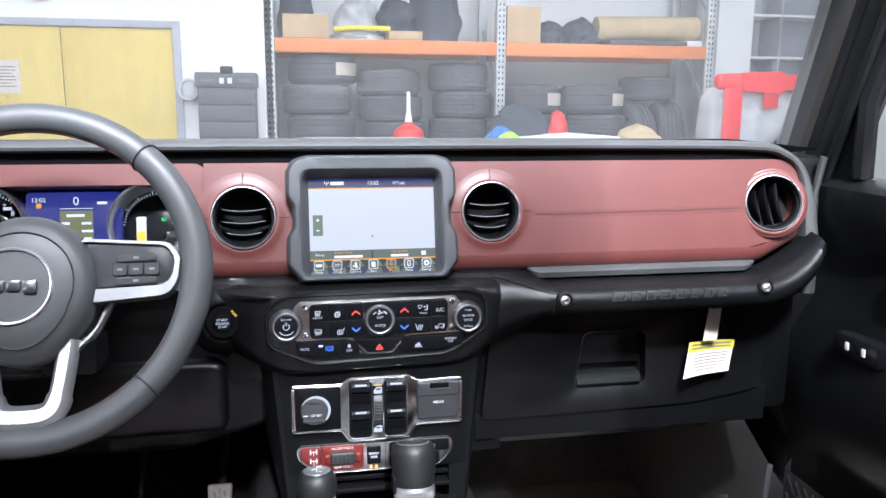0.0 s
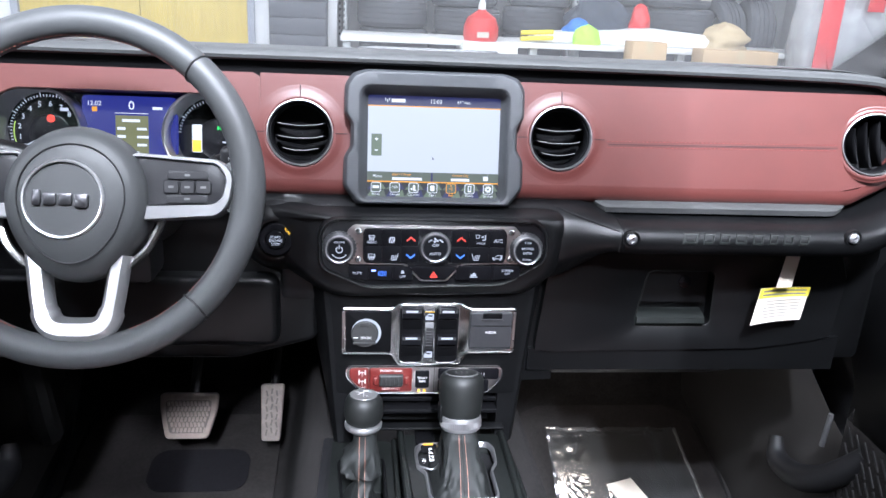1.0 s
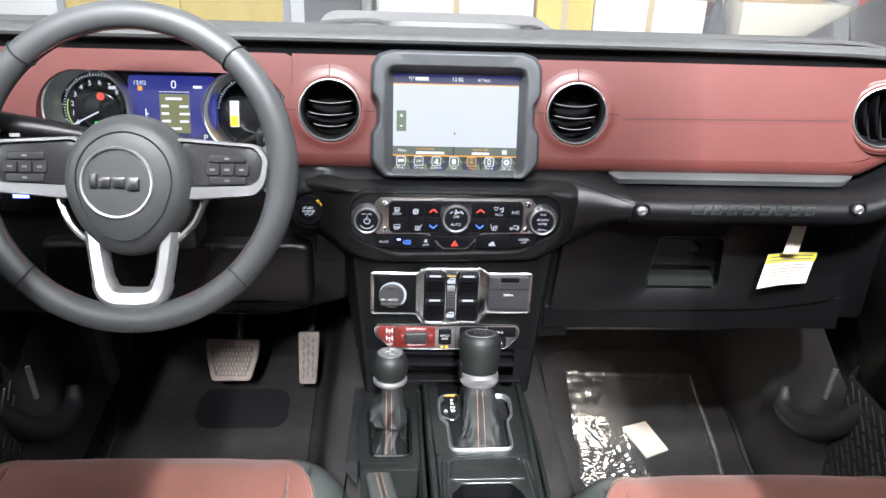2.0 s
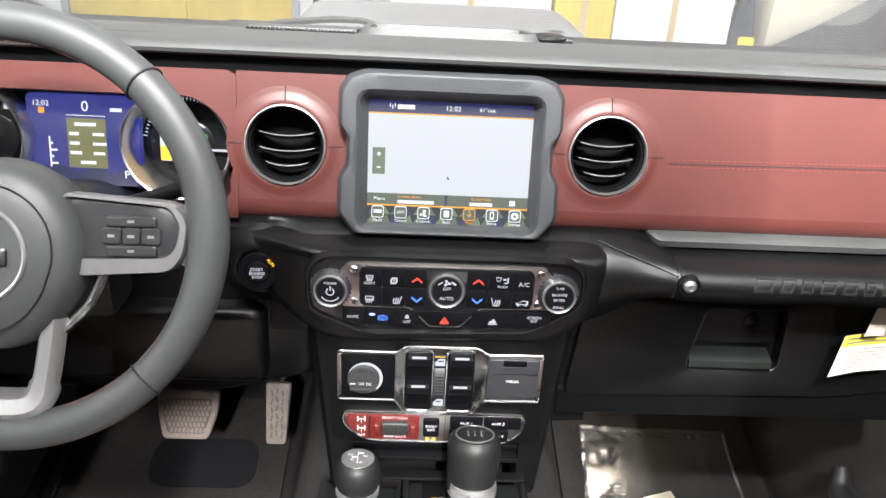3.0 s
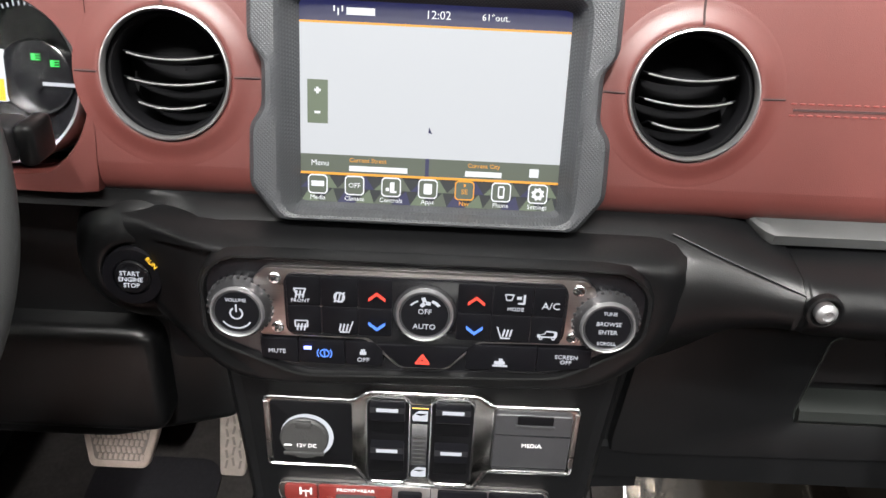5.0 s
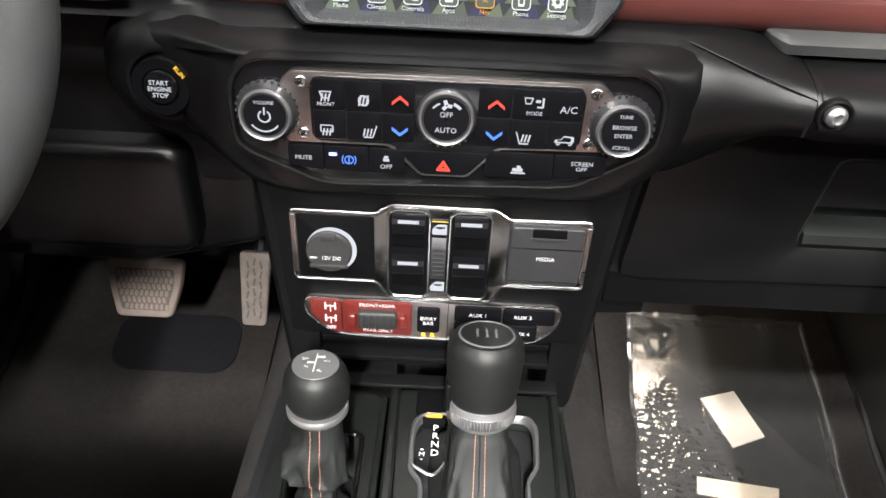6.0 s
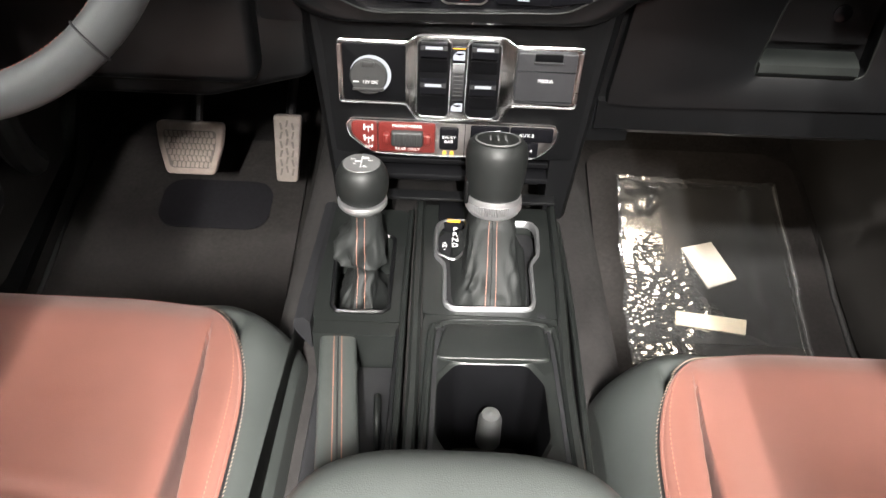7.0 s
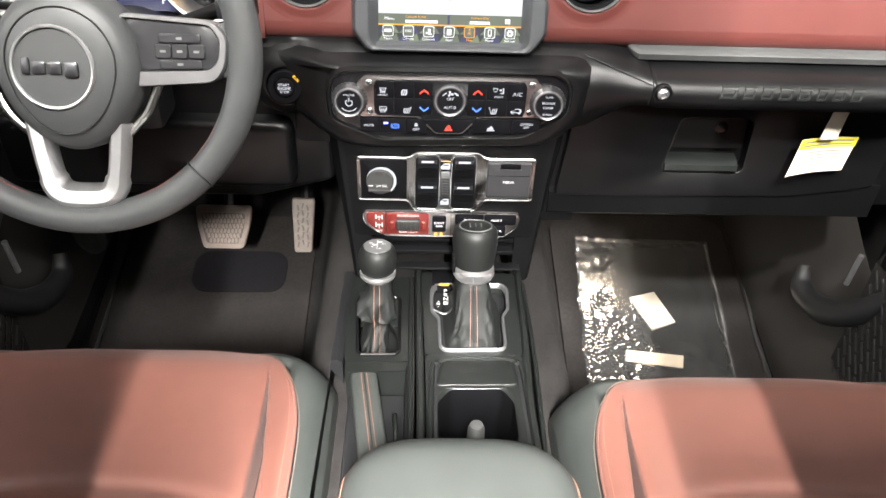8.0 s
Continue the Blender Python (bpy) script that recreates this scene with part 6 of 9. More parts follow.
part("cup_lid", flat([(lid_pts, -0.002), (lid_pts, 0.0016), (gr(lid_pts, 0.965, lidc), 0.0030), (gr(lid_pts, 0.90, lidc), 0.0034)], 96, lidc, (False, True)), CONSOLE, console, "smooth panel before the cup well", 60)
for pts in ([(-0.013, -0.36), (-0.010, -0.185), (-0.004, -0.170), (0.006, -0.163), (0.072, -0.161), (0.082, -0.168), (0.088, -0.183), (0.089, -0.36)],):
    path = [SLOPE @ Vector((p.x, p.y + 0.005, 0.0012)) for p in smooth_path([(x, y, 0) for x, y in pts], 6)]
    part("deck_groove", strip_along(path, 0.0030, SLOPE.to_3x3() @ Vector((0, 0, 1)), 0.0008), DARK, console)
    path = [SLOPE @ Vector((0.038 + (p.x - 0.038) * 1.12, p.y + 0.005 + 0.004, 0.0)) for p in smooth_path([(x, y, 0) for x, y in pts], 6)]
    part("deck_ridge", tube(path, 0.0035, 8), CONSOLE, console)
part("cup_divider", move(lathe([(0.011, 0.0), (0.010, 0.030), (0.0075, 0.037), (0.0004, 0.039)], 20), Matrix.Translation((0.037, -0.236, 0.336))), GREY_TRIM, console)
part("cup_rubber", flat([(gr(cup, 0.88, cupc), -0.113), (gr(cup, 0.5, cupc), -0.112), (gr(cup, 0.1, cupc), -0.112)], 48, cupc, (False, True)), RUBBER, console)
# long bright-edged side rails
for xa, xb in ((-0.0335, -0.0285), (0.109, 0.0965)):
    path = smooth_path([(xa, 0.045, cz(0.045) + 0.003), (xa + (xb - xa) * 0.4, -0.10, cz(-0.10) + 0.004), (xb, -0.24, cz(-0.24) + 0.003), (xb, -0.37, cz(-0.37) + 0.002)], 8)
    part("side_rail", loft([[p + Vector((-0.0045, 0, -0.03)), p + Vector((-0.0045, 0, 0.0)), p + Vector((-0.0022, 0, 0.0032)), p + Vector((0.0022, 0, 0.0032)), p + Vector((0.0045, 0, 0.0)), p + Vector((0.0045, 0, -0.03))] for p in path], (True, True)), CONSOLE, console, "raised side rail")
part("rail_line", tube(smooth_path([(-0.043, 0.03, cz(0.03) - 0.004), (-0.042, -0.12, cz(-0.12) - 0.004), (-0.038, -0.36, cz(-0.36) - 0.004)], 8), 0.003, 8), CONSOLE, console, "dark edge line")
part("rail_line", tube(smooth_path([(0.1165, 0.03, cz(0.03) - 0.012), (0.115, -0.12, cz(-0.12) - 0.012), (0.104, -0.36, cz(-0.36) - 0.012)], 8), 0.003, 8), CONSOLE, console)
# driver-side deck with the transfer lever well and the hand brake well
low = lambda y: cz(y) - 0.012
wl = [(-0.118, -0.012), (-0.058, -0.010), (-0.056, -0.135), (-0.108, -0.137)]
dl = [(-0.136, 0.045), (-0.046, 0.045), (-0.042, -0.146), (-0.124, -0.148)]
wcn = (-0.086, -0.07)
part("driver_deck", move(loft([[(x, y + 0.005, h) for x, y in ray_loop(p, 80, wcn)] for p, h in ((rounded(dl, 0.004), -0.035), (rounded(dl, 0.004), -0.012), (rounded(wl, 0.008), -0.012), (rounded(wl, 0.008), -0.06))], (False, True)), SLOPE), CONSOLE, console)
part("well_trim", tube([SLOPE @ Vector((x, y + 0.005, -0.010)) for x, y in ray_loop(rounded(wl, 0.008), 60, wcn)], 0.0022, 6, True), PLASTIC, console)
part("brake_deck", loft([[(-0.122 + 0.012 * f, -0.1485 - 0.22 * f, low(-0.1485 - 0.22 * f)), (-0.0420, -0.1485 - 0.22 * f, low(-0.1485 - 0.22 * f)), (-0.042, -0.1485 - 0.22 * f, 0.30), (-0.122 + 0.012 * f, -0.1485 - 0.22 * f, 0.30)] for f in (0, 0.08)], (True, True)), CONSOLE, console)
part("brake_well", box(-0.118, -0.042, -0.38, -0.166, 0.28, 0.345, 0.004), DARK, console)
part("brake_well_wall", box(-0.0470, -0.0415, -0.37, -0.166, 0.30, low(-0.25), 0.001), PLASTIC, console)
# console sides down to the tunnel
part("console_side", loft([[(-0.140 - 0.03 * f, 0.06 - 0.44 * g, cz(0.06 - 0.44 * g) - 0.02 - 0.36 * f) for f in (0, 0.15, 0.4, 0.7, 1.0)] for g in np.linspace(0, 1, 10)], closed=False), SIDE_CARPET, console)
part("console_side", loft([[(0.117 - 0.012 * g + 0.05 * f, 0.06 - 0.44 * g, cz(0.06 - 0.44 * g) - 0.012 - 0.36 * f) for f in (0, 0.15, 0.4, 0.7, 1.0)] for g in np.linspace(0, 1, 10)], closed=False), PLASTIC, console)
part("left_edge", loft([[(-0.142, y, cz(y) - 0.022), (-0.140 + 0.01 * (y < -0.15), y, cz(y) - 0.010), (-0.132 + 0.008 * (y < -0.15), y, cz(y) - 0.008), (-0.126 + 0.008 * (y < -0.15), y, cz(y) - 0.014), (-0.126, y, cz(y) - 0.05)] for y in np.linspace(0.05, -0.15, 8)], (True, True)), DARK, console)
part("screw_cap", lathe([(0.004, -0.002), (0.004, 0.0008), (0.0004, 0.001)], 16, SLOPE @ Matrix.Translation((0.0835, -0.1395, 0))), DARK, console)
part("inner_floor", box(-0.13, 0.105, -0.37, 0.05, 0.22, 0.26, 0), DARK, console)

# shifter
shifter = thing("gear_shifter", (0.038, -0.06, 0.39), "black gear lever with leather boot in a chrome-edged plate", "gear lever")
part("plate_frame", flat([(gr(plate_in, 1.012, pc), -0.001), (gr(plate_in, 1.010, pc), 0.0032), (gr(plate_in, 0.985, pc), 0.0046), (gr(plate_in, 0.945, pc), 0.0040), (gr(plate_in, 0.925, pc), -0.003)], 120, pc), RIM, shifter, "satin chrome plate frame", 60)
part("plate_floor", flat([(gr(plate_in, 0.95, pc), -0.012), (gr(plate_in, 0.2, pc), -0.012)], 60, pc, (False, True)), DARK, shifter)


def lying(pts, y0, y1, bev=0.0006):
    """A flat (x, y) outline on the console top."""
    return move(prism(pts, y0, y1, bev), SLOPE @ Matrix.Translation((0, 0.005, 0)) @ Euler((radians(-90), 0, 0)).to_matrix().to_4x4() @ Matrix.Diagonal((1, 1, -1, 1)))


gate = part("gate_display", lying(rounded([(-0.0135, -0.052), (0.004, -0.062), (0.0125, -0.048), (0.0135, 0.002), (-0.0085, 0.000), (-0.0140, -0.010)], 0.004, 3), -0.0032, 0.008), VOID, shifter, "lit gear display")
part("gate_trim", tube(smooth_path([SLOPE @ Vector((x, y + 0.005, 0.0030)) for x, y in ((-0.0040, 0.0035), (0.0145, 0.004), (0.0150, -0.030), (0.0135, -0.050), (0.0040, -0.0650), (-0.0060, -0.061), (-0.0150, -0.050), (-0.0155, -0.012), (-0.0105, 0.001), (-0.0040, 0.0035))], 6), 0.0014, 6), SILVER, shifter, "thin chrome edge")


def on_plate(x, y, size, s, mat, turn=0):
    part("print", words(s, size, SLOPE @ pose(x, y + 0.005, 0.0036, 0, 0, turn)), mat, gate)


part("amber_light", lying(rounded(rect(-0.0045, 0.0095, -0.0065, -0.0008), 0.0015, 3), -0.0042, 0.0, 0.0003), LIT_AMBER, gate, "lit amber bar")
for k, s in enumerate("PRND"):
    on_plate(0.0042, -0.0125 - k * 0.0098, 0.0096, s, LIT_GATE)
on_plate(-0.0062, -0.0390, 0.0062, "+", LIT_GATE)
on_plate(-0.0062, -0.0440, 0.0066, "M", LIT_GATE)
on_plate(-0.0062, -0.0492, 0.0062, "-", LIT_GATE)
ax = lambda z: Vector((0.038 + 0.008 * (z - 0.39), -0.060 + 0.30 * (z - 0.39), z))


def boot_loop(c, rx, ry, z, puff=0.0, n=64, seed=0.0, e=0.55, pinch=0.0, sag=0.0):
    """One ring of a sewn leather boot, with folds."""
    out = []
    for i in range(n):
        a = 2 * math.pi * i / n
        ca, sa = math.cos(a), math.sin(a)
        x = rx * math.copysign(abs(ca) ** e, ca)
        y = ry * math.copysign(abs(sa) ** e, sa)
        fold = noise.noise(Vector((ca * 2.2 + seed, sa * 2.2, z * 45 + ca * 1.5)))
        ridge = 1 - 2 * abs(noise.noise(Vector((ca * 1.6, sa * 1.6 + seed, z * 70 - ca * 2.0 + sa))))
        w = 1 + puff * (0.9 * fold + 0.6 * (ridge - 0.5)) - pinch * abs(ca) ** 6
        out.append((c.x + x * w, c.y + y * w, z - sag * (0.6 + 0.4 * ca) * max(0, -sa + 0.3)))
    return out


bl = []
keys = ((0.362, 0.0400, 0.0670, 0.00, 0.0), (0.372, 0.0390, 0.0660, 0.03, 0.0), (0.379, 0.0375, 0.0640, 0.06, 0.02), (0.385, 0.0340, 0.0590, 0.08, 0.06), (0.393, 0.0305, 0.0530, 0.18, 0.14), (0.402, 0.0280, 0.0475, 0.20, 0.18), (0.411, 0.0260, 0.0415, 0.20, 0.16), (0.420, 0.0238, 0.0350, 0.17, 0.10), (0.428, 0.0234, 0.0280, 0.08, 0.04), (0.435, 0.0198, 0.0215, 0.05, 0.0), (0.442, 0.0182, 0.0190, 0.01, 0.0))
prof = smooth_path([(rx, ry, z) for z, rx, ry, pf, pn in keys], 3)
for q in prof:
    z = q.z
    pf = np.interp(z, [k[0] for k in keys], [k[3] for k in keys])
    pn = np.interp(z, [k[0] for k in keys], [k[4] for k in keys])
    c = ax(z)
    c.y = -0.071 + (c.y + 0.071) * max(0, min(1, (z - 0.378) / 0.056))
    bl.append(boot_loop(c, q.x, q.y, z, pf, 64, 0.0, 0.5, pn))
part("boot", loft(bl), BOOT, shifter, "folded black leather boot", 70)


def front_line(loops, x0, dx0, dx1):
    """A line up the front of a boot."""
    path = []
    for i, lp in enumerate(loops):
        x = x0 + dx0 + (dx1 - dx0) * i / (len(loops) - 1)
        near = sorted((Vector(p) for p in lp if p[1] < sum(q[1] for q in lp) / len(lp)), key=lambda v: abs(v.x - x))[:2]
        a, b = near
        f = 0.5 if abs(b.x - a.x) < 1e-6 else max(0, min(1, (x - a.x) / (b.x - a.x)))
        p = a.lerp(b, f)
        path.append(Vector((x, p.y - 0.0004, p.z + 0.0002)))
    return path


for dx in (-1, 1):
    part("boot_stitch", stitches(smooth_path(front_line(bl[4:], 0.038, dx * 0.0050, dx * 0.0036), 3), 0.0030, 0.0004, 0.00042), ORANGE_THREAD, shifter, "orange stitching")
part("boot_seam", tube(smooth_path(front_line(bl[4:], 0.038, 0, 0), 3), 0.0006, 5), BOOT, shifter)
kb = Matrix.Translation(ax(0.430)) @ Euler((radians(-14), 0, 0)).to_matrix().to_4x4()
part("neck", lathe([(0.0170, 0.000), (0.0180, 0.008), (0.0180, 0.014)], 40, kb), DARK, shifter)
coll = part("collar", lathe([(0.0185, 0.0075), (0.0225, 0.0080), (0.0246, 0.0100), (0.0254, 0.0130), (0.0262, 0.0235), (0.0258, 0.0262), (0.0240, 0.0268)], 60, kb), SPOKE_LOW, shifter, "knurled chrome collar")
for i in range(72):
    a = 2 * math.pi * i / 72
    part("knurl", move(box(-0.0007, 0.0007, -0.0006, 0.0006, 0.0135, 0.0215, 0), kb @ pose(0.0260 * math.cos(a), 0.0260 * math.sin(a), 0, 0, 0, math.degrees(a) + 45)), SILVER, coll)
knob = part("knob", lathe([(0.0240, 0.0262), (0.0254, 0.0285), (0.0266, 0.036), (0.0280, 0.048), (0.0290, 0.060), (0.0289, 0.069), (0.0274, 0.0762), (0.0242, 0.0800), (0.0205, 0.0806)], 48, kb), KNOB, shifter, "black leather knob")
part("knob_cap", lathe([(0.0200, 0.0800), (0.0192, 0.0812), (0.0005, 0.0818)], 40, kb), CONSOLE, knob)
part("cap_ring", lathe([(0.0212, 0.0795), (0.0210, 0.0812), (0.0198, 0.0816), (0.0192, 0.0800)], 40, kb), GREY_TRIM, knob)
for dx in (-0.007, 0, 0.007):
    part("gate_mark", move(box(dx - 0.0008, dx + 0.0008, -0.006, 0.006, 0.0814, 0.0820, 0), kb), GREY_TRIM, knob)
part("release_button", move(box(-0.0285, -0.0235, -0.010, 0.010, 0.018, 0.042, 0.003, 3), kb), PLASTIC, knob)

# transfer-case lever
transfer = thing("transfer_lever", (-0.086, -0.075, 0.36), "short black four-wheel-drive lever with a slack leather boot", "gear lever")
tb = []
tkeys = ((0.328, 0.027, 0.058, 0.02), (0.338, 0.0235, 0.046, 0.20), (0.350, 0.0185, 0.031, 0.28), (0.362, 0.0145, 0.021, 0.30), (0.374, 0.0120, 0.0145, 0.28), (0.382, 0.0135, 0.0145, 0.28), (0.389, 0.0185, 0.0180, 0.34), (0.396, 0.0228, 0.0210, 0.36), (0.403, 0.0245, 0.0225, 0.30), (0.410, 0.0234, 0.0215, 0.24), (0.416, 0.0205, 0.0195, 0.16), (0.421, 0.0168, 0.0168, 0.08), (0.428, 0.0152, 0.0152, 0.03), (0.435, 0.0148, 0.0148, 0.02), (0.444, 0.0148, 0.0148, 0.0))
tprof = smooth_path([(rx, ry, z) for z, rx, ry, pf in tkeys], 3)
for k, q in enumerate(tprof):
    pf = np.interp(k / 3, range(len(tkeys)), [kk[3] for kk in tkeys])
    c = Vector((-0.086 - 0.003 * math.sin(k * 0.3), -0.074 + 0.018 * max(0, q.z - 0.335) / 0.09, 0))
    tb.append(boot_loop(c, q.x, q.y, q.z, pf, 64, 3.1, 0.8, 0, 0.012 * math.exp(-((q.z - 0.402) / 0.012) ** 2)))
part("boot", loft(tb), BOOT, transfer, "slack black leather boot", 70)
for dx in (-0.0036, 0.0036):
    part("boot_stitch", stitches(smooth_path(front_line(tb[3:], -0.0865, dx, dx), 3), 0.0030, 0.0004, 0.0004), ORANGE_THREAD, transfer, "orange stitching")
kt = Matrix.Translation((-0.0855, -0.0565, 0.4415)) @ Euler((radians(-6), 0, 0)).to_matrix().to_4x4()
part("collar", lathe([(0.0140, 0.0010), (0.0185, 0.0030), (0.0215, 0.0055), (0.0232, 0.0080), (0.0234, 0.0115), (0.0228, 0.0128), (0.0190, 0.0130)], 48, kt), SPOKE_LOW, transfer, "chrome collar")
tk = part("knob", lathe([(0.0180, 0.0122), (0.0215, 0.0155), (0.0240, 0.0220), (0.0248, 0.0290), (0.0244, 0.0360), (0.0228, 0.0425), (0.0198, 0.0478), (0.0168, 0.0498)], 48, kt), KNOB, transfer, "black leather knob")
part("knob_cap", lathe([(0.0176, 0.0490), (0.0170, 0.0502), (0.0005, 0.0516)], 40, kt), GREY_TRIM, tk, "grey printed cap")
part("pattern_mark", move(join(box(-0.0005, 0.0005, -0.010, 0.010, 0.0510, 0.0521, 0), box(-0.006, 0.0, -0.0005, 0.0005, 0.0510, 0.0521, 0), box(0.0, 0.006, 0.0065, 0.0075, 0.0510, 0.0521, 0)), kt), LIGHT_INK, tk)
for s, dx, dy in (("2H", -0.008, 0.004), ("4H", 0.008, 0.002), ("N", -0.006, -0.005), ("4L", 0.004, -0.009)):
    part("print", words(s, 0.0040, kt @ Matrix.Translation((dx, dy, 0.0517))), LIGHT_INK, tk)

# hand brake
brake = thing("hand_brake", (-0.098, -0.23, 0.36), "leather hand brake lever with orange stitching, lying low", "hand brake")
ha, hb = Vector((-0.0995, -0.160, 0.372)), Vector((-0.0735, -0.348, 0.4345))
hd = (hb - ha).normalized()
hs = Vector((1, 0.03, 0)).normalized()
hu = hs.cross(hd).normalized() * -1
if hu.z < 0:
    hu = -hu
hl = []
for f in (0, 0.015, 0.05, 0.2, 0.4, 0.6, 0.8, 0.95, 0.985, 1):
    p = ha.lerp(hb, f)
    w, h = 0.0166 - 0.0012 * f, 0.0095 + 0.002 * f
    e = 0.80 if f in (0, 1) else 0.95 if f in (0.015, 0.985) else 1
    hl.append([p + hs * w * e * math.copysign(abs(math.cos(a)) ** 0.45, math.cos(a)) + hu * h * e * math.copysign(abs(math.sin(a)) ** 0.45, math.sin(a)) for a in np.linspace(0, 2 * math.pi, 28, endpoint=False)])
part("grip", loft(hl, (True, True)), SEAT_BLACK, brake, "black leather grip", 50)
for dx in (-0.0034, 0.0034):
    part("grip_stitch", stitches([ha.lerp(hb, f) + hs * dx + hu * (0.0096 + 0.002 * f) for f in np.linspace(0.01, 0.99, 30)], 0.0032, 0.0004, 0.00045), ORANGE_THREAD, brake, "orange stitching")
part("grip_seam", tube([ha.lerp(hb, f) + hu * (0.0094 + 0.002 * f) for f in np.linspace(0.01, 0.99, 10)], 0.0006, 5), DARK, brake)
part("lever_tip", move(box(-0.0080, 0.0080, -0.006, 0.006, -0.004, 0.004, 0.002), Matrix.Translation(ha - hd * 0.004 + Vector((0.001, 0, 0.003)))), GREY_TRIM, brake)
part("lever_arm", tube([ha + Vector((0.012, -0.03, -0.012)), ha + Vector((0.014, 0.0, -0.03))], 0.006, 8), PLASTIC, brake)
part("bracket", tube(smooth_path([(-0.060, -0.215, 0.345), (-0.0585, -0.222, 0.372), (-0.0565, -0.250, 0.376), (-0.056, -0.265, 0.345)], 5), 0.003, 8), CONSOLE, brake)

# arm rest
arm = thing("arm_rest", (0.006, -0.55, 0.30), "grey-black padded leather arm rest lid on the console", "arm rest")


def arm_f(u, v):
    """Lid top: u across, v from front to back."""
    x = 2 * u - 1
    y = -0.352 - 0.50 * v
    w = 0.108 + 0.012 * min(1, v * 3)
    front = min(1, v / 0.10)
    side = 1 - abs(x) ** 5
    z = 0.530 - 0.060 * (1 - math.sqrt(max(0, 1 - (1 - front) ** 2))) - 0.045 * (1 - side ** 0.7 if side > 0 else 1)
    yy = y - 0.030 * abs(x) ** 3.5 * (1 - min(1, v * 3))
    return (0.006 + x * w, yy, z)


part("lid", sheet(40, 60, arm_f), SEAT_BLACK, arm, "padded black leather lid", 80)
part("bin", box(-0.098, 0.110, -0.80, -0.376, 0.10, 0.458, 0.012), CONSOLE, arm, "black bin under the lid")
for s in (-1, 1):
    path = [Vector(arm_f(0.5 + s * 0.462, v)) + Vector((0, 0, 0.0008)) for v in np.linspace(0.06, 0.9, 60)]
    part("lid_stitch", stitches(path, 0.0034, 0.0006, 0.0005), ORANGE_THREAD, arm, "orange stitching")

# ---- seats ----
def seat_z(x, y, front):
    """Cushion height over the floor; x from the seat's middle, y along the car."""
    d = max(0.0, y - (front - 0.065)) / 0.065
    a = abs(x) / 0.252
    z = 0.372 + 0.012 * math.exp(-((abs(x) - 0.185) / 0.035) ** 2)
    z -= 0.010 * math.exp(-(x / 0.13) ** 2) * min(1, max(0, (front - y - 0.04) / 0.1))
    z -= 0.040 * (1 - math.sqrt(max(0.0, 1 - min(1, d) ** 2)))
    z -= 0.060 * (1 - math.sqrt(max(0.0, 1 - min(1, max(0, (a - 0.80) / 0.20)) ** 2)))
    return z


